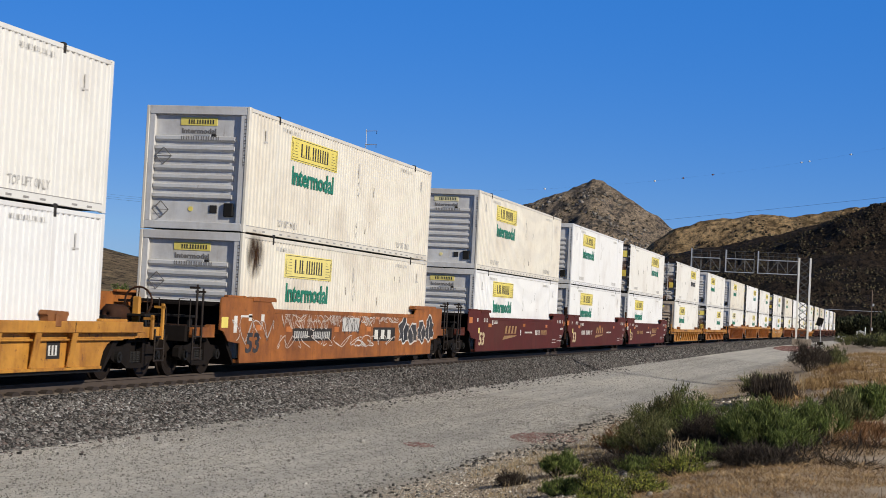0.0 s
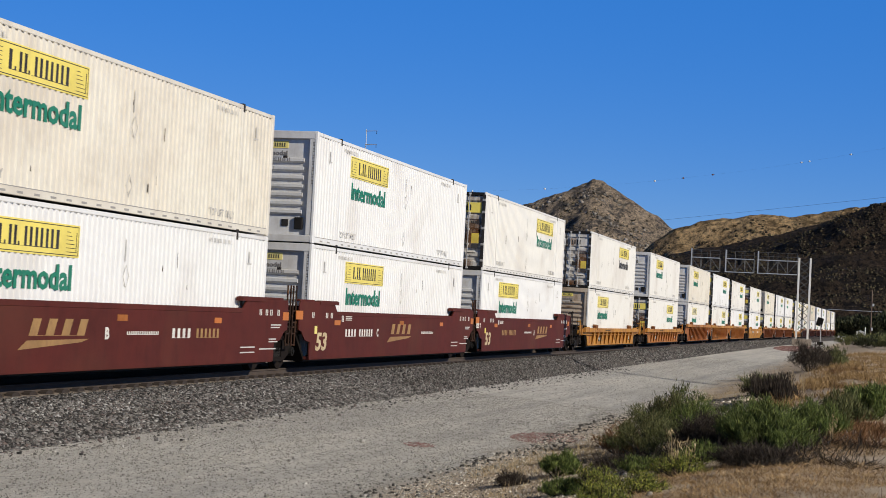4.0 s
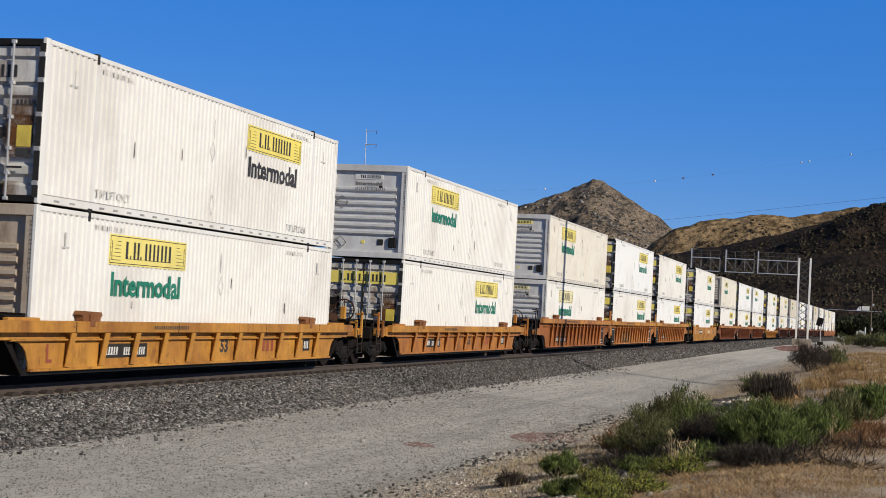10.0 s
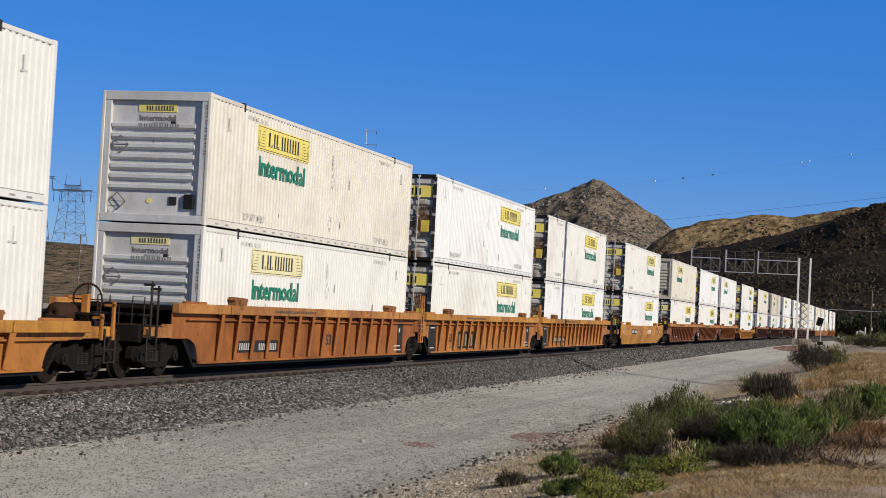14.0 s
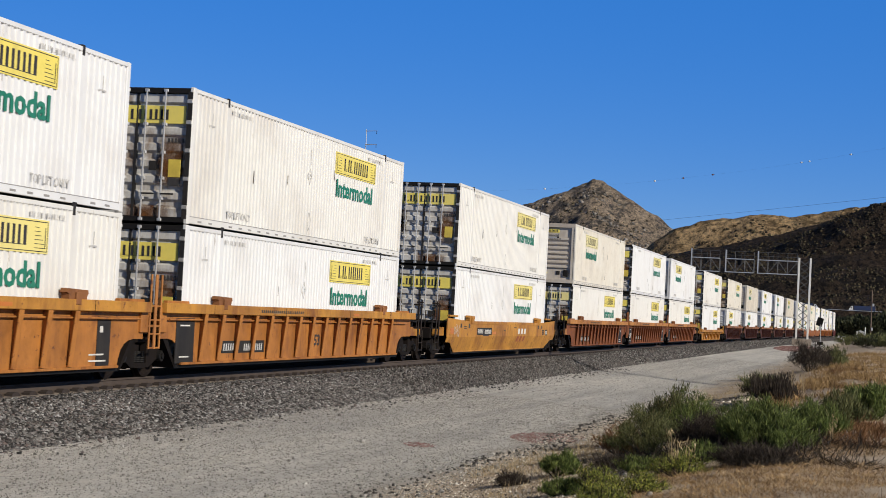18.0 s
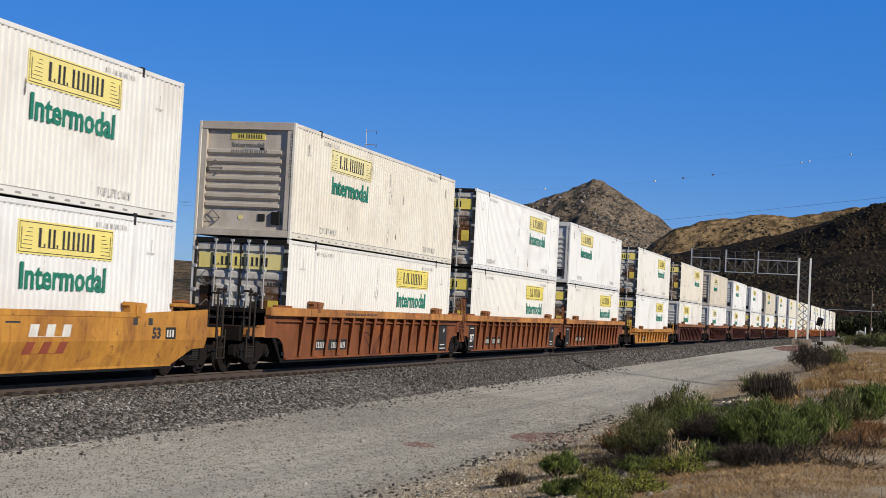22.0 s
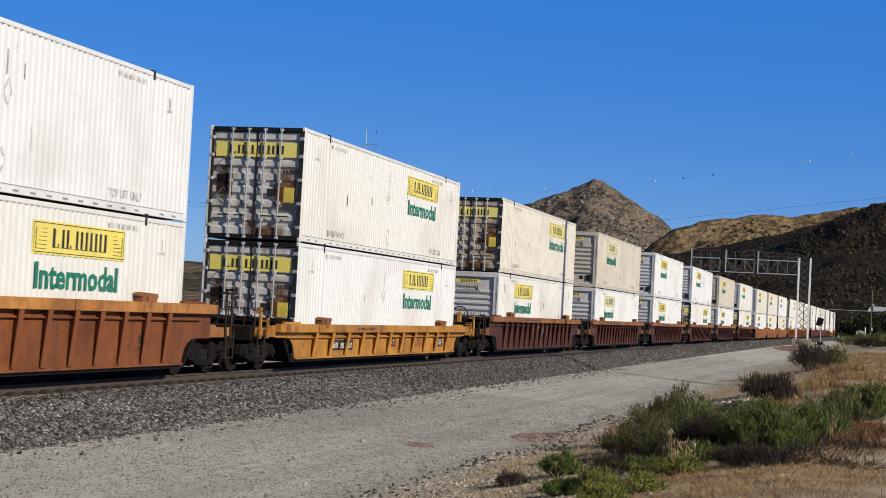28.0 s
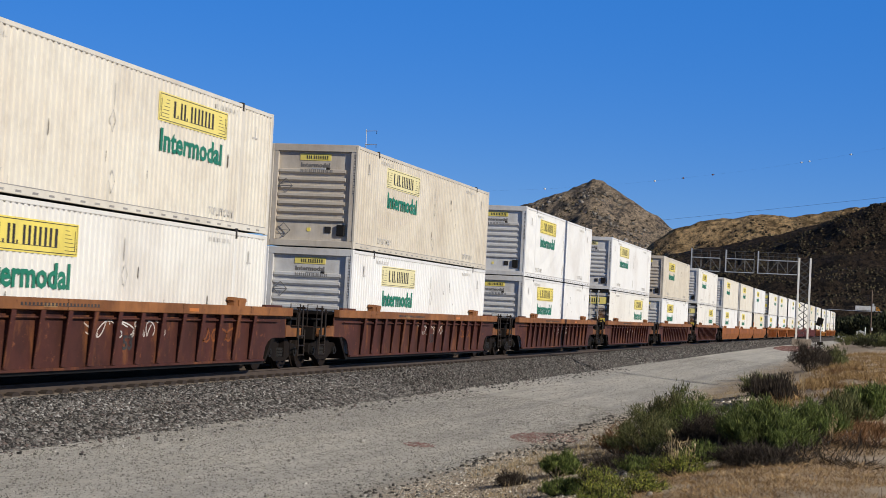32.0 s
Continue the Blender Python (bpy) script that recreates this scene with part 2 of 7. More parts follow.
CAR_PAINT = {
    "amber": painted("amber_car_paint", (0.46, 0.185, 0.042), (0.20, 0.075, 0.022), 0.75, 0.55, True, (0.14, 0.055, 0.028), 0.0, (0.075, 0.034, 0.018), (0.17, 0.06, 0.022)),
    "chord": painted("worn_orange_chord", (0.50, 0.225, 0.06), (0.22, 0.085, 0.03), 0.9, 0.6, True, (0.12, 0.05, 0.028), 0.0, (0.075, 0.034, 0.018), (0.17, 0.06, 0.022)),
    "yellow": painted("yellow_orange_car_paint", (0.54, 0.26, 0.045), (0.22, 0.080, 0.022), 0.75, 0.55, True, (0.15, 0.06, 0.03), 0.0, (0.075, 0.034, 0.018), (0.17, 0.06, 0.022)),
    "orange": painted("orange_car_paint", (0.375, 0.130, 0.030), (0.13, 0.045, 0.018), 0.85, 0.6, True, (0.13, 0.05, 0.025), 0.0, (0.075, 0.034, 0.018), (0.17, 0.06, 0.022)),
    "rust": painted("rusty_car_paint", (0.25, 0.082, 0.028), (0.085, 0.030, 0.016), 0.9, 0.7, True, (0.09, 0.035, 0.02), 0.0, (0.075, 0.034, 0.018), (0.17, 0.06, 0.022)),
    "maroon": painted("maroon_car_paint", (0.092, 0.017, 0.012), (0.055, 0.014, 0.010), 0.6, 0.7, True, None, 0.0, (0.075, 0.034, 0.018), None),
    "olive_brown": painted("dark_orange_chord", (0.30, 0.125, 0.045), (0.11, 0.045, 0.022), 0.8, 0.65, True, (0.10, 0.04, 0.02), 0.0, (0.075, 0.034, 0.018), (0.17, 0.06, 0.022)),
    "brown": painted("brown_car_paint", (0.080, 0.026, 0.020), (0.035, 0.016, 0.012), 0.8, 0.65, True, (0.17, 0.06, 0.03), 0.0, (0.075, 0.034, 0.018), (0.19, 0.07, 0.026)),
}
for m_ in CAR_PAINT.values():
    m_.node_tree.nodes["Principled BSDF"].inputs["Specular IOR Level"].default_value = 0.25
# grime and wheel steel darkened further, with the shade under the cars put in
SHADED_GRIME = painted("bogie_grime", (0.012, 0.0085, 0.0072), (0.006, 0.005, 0.0045), 0.7, 0.85)
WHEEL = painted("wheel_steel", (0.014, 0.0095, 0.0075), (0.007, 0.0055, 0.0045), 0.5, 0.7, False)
RAIL = painted("rail_steel", (0.085, 0.066, 0.054), (0.05, 0.037, 0.030), 0.5, 0.6, False)
CLIP = painted("rusty_clip", (0.034, 0.024, 0.019), (0.018, 0.013, 0.011), 0.6, 0.8)
TIE = painted("concrete_tie", (0.30, 0.25, 0.205), (0.15, 0.115, 0.09), 0.6, 0.85)
GALV = painted("galvanised_steel", (0.52, 0.53, 0.54), (0.36, 0.36, 0.36), 0.5, 0.45, False, None, 0.5)
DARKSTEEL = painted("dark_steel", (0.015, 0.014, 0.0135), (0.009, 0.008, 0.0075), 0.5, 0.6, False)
for m_ in (SHADED_GRIME, WHEEL, RAIL, BLACK, DARKSTEEL, INK, DOOR_GREY, SHADED_END, LADDER):
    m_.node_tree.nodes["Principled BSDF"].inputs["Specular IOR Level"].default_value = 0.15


def stain_material(name, color):
    """A ragged mark that fades out round its middle and lets the paint show between."""
    m = material(name, color, 0.85, 0, 0.1)
    nt = m.node_tree
    tc = nt.nodes.new("ShaderNodeTexCoord")
    ln = nt.nodes.new("ShaderNodeVectorMath")
    ln.operation = "LENGTH"
    nt.links.new(tc.outputs["Object"], ln.inputs[0])
    fade = nt.nodes.new("ShaderNodeMapRange")
    fade.inputs["From Min"].default_value, fade.inputs["From Max"].default_value = 0.62, 0.1
    nt.links.new(ln.outputs["Value"], fade.inputs["Value"])
    rag = ramp_node(nt, noise_node(nt, 3.0, 6, 0.7, (1, 1.6, .5)), [(0.32, (0, 0, 0)), (0.62, (1, 1, 1))])
    mu = nt.nodes.new("ShaderNodeMath")
    mu.operation = "MULTIPLY"
    nt.links.new(fade.outputs[0], mu.inputs[0])
    nt.links.new(rag, mu.inputs[1])
    nt.links.new(mu.outputs[0], nt.nodes["Principled BSDF"].inputs["Alpha"])
    return m


STAIN = stain_material("brown_soot_stain", (0.045, 0.022, 0.012))
RUSTRUN = stain_material("rust_run", (0.15, 0.065, 0.025))
WOODPOLE = painted("pole_wood", (0.14, 0.10, 0.075), (0.07, 0.05, 0.04), 0.6, 0.85)

# ---- track line ----
def heading(s):
    """The track's heading to the right of straight on, in radians."""
    def ramp(a, b):
        k = min(1, max(0, (s - a) / (b - a)))
        return k * k * (3 - 2 * k)
    return 0.0165 * ramp(120, 270) - 0.0022 * max(0, s - 427)


STEP = 1.0
LINE = {}
px_, py_ = 0.0, -80.0
for i_ in range(-80, 1400):
    LINE[i_] = (px_, py_, heading(i_))
    px_ += math.sin(heading(i_ + .5)) * STEP
    py_ += math.cos(heading(i_ + .5)) * STEP


def on_track(s):
    """Place and heading on the track s metres along it."""
    s = max(-79.0, min(1390.0, s))
    i = math.floor(s)
    k = s - i
    a, b = LINE[i], LINE[i + 1]
    return a[0] + (b[0] - a[0]) * k, a[1] + (b[1] - a[1]) * k, a[2] + (b[2] - a[2]) * k


def track_pose(s, side=0.0, up=0.0):
    x, y, h = on_track(s)
    return pose(x, y, 0, 0, 0, -math.degrees(h)) @ pose(side, 0, up)


def offset_of(y):
    """How far the track has swung to the right at that distance."""
    return on_track(y)[0] if y < 420 else on_track(420)[0] + (y - 420) * .016


# ---- ground ----
def smooth(a, b, x):
    k = min(1, max(0, (x - a) / (b - a)))
    return k * k * (3 - 2 * k)


def bank_edge(y):
    return 9.15 + 0.25 * math.sin(y * .23) + 0.18 * math.sin(y * .61 + 1)


def ground_z(x, y):
    """Height of the ground: track bed, service road, bank, plain."""
    d = x - offset_of(max(-60, min(y, 600)))
    road = -0.70 - 0.22 * smooth(3.2, 9.2, d)
    left = -0.70 - 1.1 * smooth(4, 12, -d)
    z = road if d > 0 else left
    if abs(d) < 2.9:
        z = -0.72
    e = bank_edge(y)
    lump = noise.noise((x * .35, y * .35, 0.3)) * .10 + noise.noise((x * 1.3, y * 1.3, 2.3)) * .035
    k = .3 * smooth(e, e + 5.6, d) + .7 * min(1, max(0, (d - e) / 5.6))
    z += k * (1.0 + 0.012 * max(0, d - 12) + lump * .8)
    z += smooth(150, 330, y) * smooth(4, 9, d) * 0.35
    z += 0.012 * noise.noise((x * .8, y * .4, 5)) + 0.008 * noise.noise((x * 3, y * 3, 9))
    far = smooth(500, 1500, math.hypot(x, y))
    return z * (1 - far) + far * -2.0


def spaced(stops):
    out = []
    for a, b, st in stops:
        n = max(1, round((b - a) / st))
        out += [a + (b - a) * i / n for i in range(n)]
    return out + [stops[-1][1]]


def ground_material():
    m = material("ground_dirt", (0.3, 0.27, 0.23), 0.95, 0, 0.2)
    nt = m.node_tree
    b = nt.nodes["Principled BSDF"]
    geo = nt.nodes.new("ShaderNodeNewGeometry")
    sep = nt.nodes.new("ShaderNodeSeparateXYZ")
    nt.links.new(geo.outputs["Position"], sep.inputs[0])
    # how far from the track the surface lies, with a ragged edge
    wob = noise_node(nt, 0.6, 5, 0.6)
    add = nt.nodes.new("ShaderNodeMath")
    add.operation = "MULTIPLY_ADD"
    nt.links.new(wob, add.inputs[0])
    add.inputs[1].default_value = 2.2
    nt.links.new(sep.outputs["X"], add.inputs[2])
    grey = ramp_node(nt, noise_node(nt, 0.5, 6, 0.65, (1, .35, 1)), [(0.3, (0.445, 0.430, 0.408)), (0.7, (0.568, 0.552, 0.525))])
    speck = ramp_node(nt, noise_node(nt, 26, 4, 0.75), [(0.30, (0.06, 0.06, 0.06)), (0.47, (0.48, 0.48, 0.48)), (0.58, (0.52, 0.52, 0.52)), (0.74, (0.95, 0.93, 0.9))])
    grey = mix_node(nt, grey, speck, 0.65, "OVERLAY")
    rut = ramp_node(nt, noise_node(nt, 1.0, 5, 0.6, (1.5, .035, 1), w=4.2), [(0.36, (0.80, 0.80, 0.81)), (0.5, (1, 1, 1)), (0.66, (1.10, 1.09, 1.07))])
    grey = mix_node(nt, grey, rut, 1.0, "MULTIPLY")
    patch = ramp_node(nt, noise_node(nt, 5.0, 5, 0.75, (1, .5, 1), w=8.0), [(0.30, (0.74, 0.73, 0.72)), (0.52, (1, 1, 1)), (0.75, (1.12, 1.11, 1.09))])
    grey = mix_node(nt, grey, patch, 1.0, "MULTIPLY")
    tan = ramp_node(nt, noise_node(nt, 0.9, 6, 0.65), [(0.3, (0.36, 0.285, 0.21)), (0.7, (0.56, 0.465, 0.365))])
    tan = mix_node(nt, tan, speck, 0.35, "OVERLAY")
    k = ramp_node(nt, add.outputs[0], [(0.0, (0, 0, 0)), (1.0, (1, 1, 1))])
    mr = nt.nodes.new("ShaderNodeMapRange")
    mr.inputs["From Min"].default_value, mr.inputs["From Max"].default_value = 9.4, 10.6
    nt.links.new(add.outputs[0], mr.inputs["Value"])
    nt.links.new(mr.outputs[0], k.node.inputs[0])
    col = mix_node(nt, grey, tan, k)
    ml = nt.nodes.new("ShaderNodeMapRange")
    ml.inputs["From Min"].default_value, ml.inputs["From Max"].default_value = -5.0, -9.0
    nt.links.new(sep.outputs["X"], ml.inputs["Value"])
    col = mix_node(nt, col, tan, ml.outputs[0])
    nt.links.new(col, b.inputs["Base Color"])
    nt.links.new(bump_node(nt, noise_node(nt, 30, 5, 0.75), 0.8, 0.03), b.inputs["Normal"])
    return m


GROUND = ground_material()
xs_ = spaced([(-4000, -900, 500), (-900, -200, 100), (-200, -40, 20), (-40, -6, 4), (-6, -2, 1), (-2, 2, 1), (2, 20, .35), (20, 60, 4), (60, 200, 20), (200, 1000, 100), (1000, 4000, 500)])
ys_ = spaced([(-1500, -200, 260), (-200, -20, 20), (-20, 6, 4), (6, 70, .5), (70, 130, 1), (130, 300, 3), (300, 600, 10), (600, 1500, 60), (1500, 4500, 500)])
gm = Mesh().strip([[(x, y, ground_z(x, y)) for x in xs_] for y in ys_])
ground = part("ground", gm, GROUND, None, "", True)
tagged(ground, "dusty grey gravel service road and tan dirt bank", "ground", kind="structure")


# ---- ballast ----
def ballast_material():
    m = material("ballast_stone", (0.25, 0.24, 0.23), 0.9, 0, 0.25)
    nt = m.node_tree
    b = nt.nodes["Principled BSDF"]
    tc = nt.nodes.new("ShaderNodeTexCoord")
    vo = nt.nodes.new("ShaderNodeTexVoronoi")
    vo.inputs["Scale"].default_value = 17
    nt.links.new(tc.outputs["Object"], vo.inputs["Vector"])
    sp = nt.nodes.new("ShaderNodeSeparateColor")
    nt.links.new(vo.outputs["Color"], sp.inputs[0])
    # dark bed tones stand in for shade between the loose stones on top
    col = ramp_node(nt, sp.outputs[0], [(0.0, (0.035, 0.032, 0.030)), (0.4, (0.08, 0.074, 0.070)), (0.75, (0.15, 0.138, 0.128)), (1.0, (0.26, 0.25, 0.235))])
    # cell edges darkened: the shade in the gaps is put into the colour
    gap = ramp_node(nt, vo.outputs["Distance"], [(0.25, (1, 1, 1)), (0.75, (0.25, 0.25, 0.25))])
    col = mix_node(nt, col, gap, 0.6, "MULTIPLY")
    big = ramp_node(nt, noise_node(nt, 0.5, 4, 0.6), [(0.3, (0.75, 0.72, 0.72)), (0.7, (1.1, 1.05, 1.02))])
    col = mix_node(nt, col, big, 1.0, "MULTIPLY")
    nt.links.new(col, b.inputs["Base Color"])
    inv = nt.nodes.new("ShaderNodeMath")
    inv.operation = "SUBTRACT"
    inv.inputs[0].default_value = 1
    nt.links.new(vo.outputs["Distance"], inv.inputs[1])
    nt.links.new(bump_node(nt, inv.outputs[0], 1.0, 0.05), b.inputs["Normal"])
    return m


BALLAST = ballast_material()
BED = [(-3.4, -.95), (-3.0, -.66), (-1.75, -.28), (-1.3, -.235), (-.9, -.24), (0, -.25), (.9, -.24), (1.3, -.235), (1.75, -.265), (2.15, -.385), (2.35, -.49), (2.55, -.50), (2.9, -.62), (3.15, -.70), (3.4, -.80)]


def bed_z(d):
    for (a, za), (b, zb) in zip(BED[:-1], BED[1:]):
        if a <= d <= b:
            return za + (zb - za) * (d - a) / (b - a)
    return -0.8


bedm = Mesh()
rows_ = []
for y in spaced([(-40, 14, 2), (14, 80, .25), (80, 160, 1), (160, 480, 6)]):
    m_ = track_pose(y)
    row_ = []
    for d, z in BED:
        jag = 0.0 if abs(d) < 1.2 or y < 14 else 0.03 * noise.noise((d * 5, y * 5, 1)) + 0.05 * noise.noise((d, y * .7, 4))
        row_.append((m_ @ Vector((d + jag, 0, z + jag * .6)))[:])
    rows_.append(row_)
bedm.strip(rows_)
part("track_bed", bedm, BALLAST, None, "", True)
tagged(bpy.data.objects["track_bed"], "bed of grey and brown crushed stone under the track", "ballast", kind="structure")

# ---- rails and ties ----
RAIL_PROF = [(-.075, -.198), (.075, -.198), (.075, -.182), (.012, -.160), (.009, -.045), (.036, -.035), (.036, -.008), (.028, 0), (-.028, 0), (-.036, -.008), (-.036, -.035), (-.009, -.045), (-.012, -.160), (-.075, -.182)]
for side in (1, -1):
    rm = Mesh()
    n_ = len(RAIL_PROF)
    ys2 = spaced([(-30, 130, 8), (130, 470, 8)])
    vs_ = []
    for y in ys2:
        m_ = track_pose(y)
        vs_ += [(m_ @ Vector((.753 * side + a, 0, b)))[:] for a, b in RAIL_PROF]
    fs_ = [(i * n_ + j, (i + 1) * n_ + j, (i + 1) * n_ + (j + 1) % n_, i * n_ + (j + 1) % n_) for i in range(len(ys2) - 1) for j in range(n_)]
    rm.add(vs_, fs_)
    tagged(part("rail", rm, RAIL), "long brown steel rail spiked to the ties", "rail", "rails of the track", "structure")

# ---- hills ----
def hill_material(name, lo, hi, dark, pale, spot=0.62, grain=0.11, crags=0.50):
    """Dry slopes: broad tone, rock bands, dots of brush, pale scars."""
    m = material(name, lo, 0.95, 0, 0.15)
    nt = m.node_tree
    b = nt.nodes["Principled BSDF"]
    col = ramp_node(nt, noise_node(nt, 0.010, 8, 0.65), [(0.32, lo), (0.68, hi)])
    rock = ramp_node(nt, noise_node(nt, 0.030, 10, 0.80, (1, .4, .8), w=5), [(crags, (0, 0, 0)), (crags + .07, (1, 1, 1))])
    col = mix_node(nt, col, dark, rock)
    brush = ramp_node(nt, noise_node(nt, grain, 5, 0.75, (1, .35, 1), w=9), [(spot, (0, 0, 0)), (spot + .03, (1, 1, 1))])
    col = mix_node(nt, col, tuple(c * .6 for c in dark), brush)
    scar = ramp_node(nt, noise_node(nt, 0.022, 9, 0.78, (1, .4, 1.2), w=15), [(0.62, (0, 0, 0)), (0.70, (1, 1, 1))])
    col = mix_node(nt, col, pale, scar)
    fine = ramp_node(nt, noise_node(nt, grain * 1.1, 8, 0.85, (1, .35, 1), w=23), [(0.40, (0.30, 0.30, 0.31)), (0.5, (1, 1, 1)), (0.62, (1.7, 1.65, 1.55))])
    col = mix_node(nt, col, fine, 1.0, "MULTIPLY")
    nt.links.new(col, b.inputs["Base Color"])
    nt.links.new(bump_node(nt, noise_node(nt, 0.045, 12, 0.8), 1.0, 26.0), b.inputs["Normal"])
    return m


def sight(px, py):
    """The way from the eye through a point of the view, 1568 units wide."""
    half = math.tan(radians(29.965) / 2)
    return (VIEW.to_3x3() @ Vector(((px / 784 - 1) * half, (441 - py) / 784 * half, -1))).normalized()


SLOPES = {}


def ridge(name, dist, crest, depth, mat, label, rough, seed, foot=-3.0):
    """A hill whose crest runs through the given (bearing, height) knots at a distance; front and back slopes fall to the plain."""
    m = Mesh()
    knots = [(math.atan2(sight(x, y).x, sight(x, y).y), sight(x, y).z / math.hypot(sight(x, y).x, sight(x, y).y)) for x, y in crest]
    n = 300
    rows = []
    b0, b1 = knots[0][0], knots[-1][0]
    for i in range(n + 1):
        b = b0 + (b1 - b0) * i / n
        for (ba, ha), (bb, hb) in zip(knots[:-1], knots[1:]):
            if ba <= b <= bb:
                k = (b - ba) / (bb - ba)
                k = k * .6 + .4 * k * k * (3 - 2 * k)
                hh = ha + (hb - ha) * k
                break
        top = hh * dist + EYE.z
        row = []
        for j in range(-44, 9):
            f = j / 44 if j < 0 else j / 8
            d = dist + f * depth if j < 0 else dist + f * depth * .6
            z = foot + (top - foot) * (1 - abs(f)) ** (0.85 if j < 0 else 1.2)
            p = Vector((EYE.x + math.sin(b) * d, math.cos(b) * d, z))
            env = 1 - abs(f) * .5
            damp = min(1, abs(f) * 5 + .15)
            g = noise.fractal((p.x / rough, p.y / rough, seed), 1.0, 2.1, 6)
            gully = abs(noise.noise((b * dist / rough * 1.6, seed * 3.1, f * .6)))
            p.z += damp * env * (top - foot) * ((.20 * g) - .20 * gully * (1 - abs(f)))
            p.z += top * .014 * noise.fractal((p.x / 22, p.y / 22, seed * 2), 0.9, 2.0, 4)
            row.append(p[:])
        rows.append(row)
    m.strip([r[::-1] for r in rows])
    SLOPES[name] = np.array(rows)
    ob = part(name, m, mat, None, "", True)
    return tagged(ob, label, "hill", kind="structure")


ROCK_HILL = hill_material("rocky_hill", (0.39, 0.305, 0.225), (0.50, 0.395, 0.295), (0.115, 0.104, 0.098), (0.54, 0.48, 0.42), 0.59, 0.16, 0.49)
TAN_HILL = hill_material("dry_grass_hill", (0.47, 0.325, 0.175), (0.60, 0.425, 0.24), (0.25, 0.17, 0.09), (0.46, 0.35, 0.22), 0.555, 0.14)
BURNT_HILL = hill_material("burnt_brush_hill", (0.040, 0.029, 0.023), (0.100, 0.069, 0.045), (0.017, 0.014, 0.012), (0.19, 0.145, 0.078), 0.535, 0.22)
SCRUB_HILL = hill_material("scrub_hill", (0.30, 0.225, 0.145), (0.42, 0.31, 0.19), (0.12, 0.105, 0.07), (0.46, 0.36, 0.25), 0.56, 0.3)
ridge("hill_peak", 3300, [(560, 470), (760, 415), (880, 378), (945, 357), (1000, 338), (1035, 326), (1050, 319), (1066, 324), (1110, 352), (1160, 385), (1195, 410), (1260, 450), (1400, 520)], 900, ROCK_HILL, "steep rocky brown peak in the distance", 300, 1.3)
ridge("hill_tan", 2250, [(1080, 500), (1130, 450), (1160, 425), (1200, 402), (1260, 386), (1350, 378), (1400, 381), (1440, 376), (1500, 366), (1568, 361), (1680, 350), (1800, 380), (1950, 470)], 420, TAN_HILL, "rounded hill of dry golden grass", 260, 4.7)
ridge("hill_burnt", 1720, [(1060, 520), (1120, 490), (1165, 462), (1190, 449), (1260, 436), (1360, 416), (1430, 400), (1500, 378), (1568, 366), (1700, 345), (1900, 380), (2100, 480)], 520, BURNT_HILL, "dark hillside of burnt brush", 170, 8.1)
ridge("hill_left", 700, [(-700, 440), (-400, 430), (-100, 428), (60, 425), (160, 434), (250, 455), (330, 462), (430, 470), (560, 480), (700, 500), (860, 530)], 300, SCRUB_HILL, "low scrubby hill beyond the track", 90, 2.2)


ARMSTEEL = painted("weathered_arm_steel", (0.10, 0.102, 0.106), (0.06, 0.06, 0.06), 0.5, 0.5, False, None, 0.3)
# ---- far things along the line ----
def at_sight(px, py, dist):
    w = sight(px, py)
    return EYE + w * (dist / w.y)


def lattice(m, a, b, w, n, r):
    """A four-legged lattice between two points, w wide at each end."""
    a, b = Vector(a), Vector(b)
    wa, wb = w if isinstance(w, tuple) else (w, w)
    d = (b - a).normalized()
    u = Vector((1, 0, 0)) if abs(d.x) < .8 else Vector((0, 0, 1))
    v = d.cross(u).normalized()
    u = v.cross(d).normalized()
    def corner(t, k):
        su, sv = ((1, 1), (1, -1), (-1, -1), (-1, 1))[k]
        h = (wa + (wb - wa) * t) / 2
        return a + (b - a) * t + u * su * h + v * sv * h
    for k in range(4):
        m.rod(corner(0, k), corner(1, k), r, 5)
        for i in range(n):
            p, q = i / n, (i + 1) / n
            m.rod(corner(p, k), corner(q, (k + 1) % 4), r * .6, 4)
            m.rod(corner(p, (k + 1) % 4), corner(q, k), r * .6, 4)
            m.rod(corner(q, k), corner(q, (k + 1) % 4), r * .6, 4)
    return m


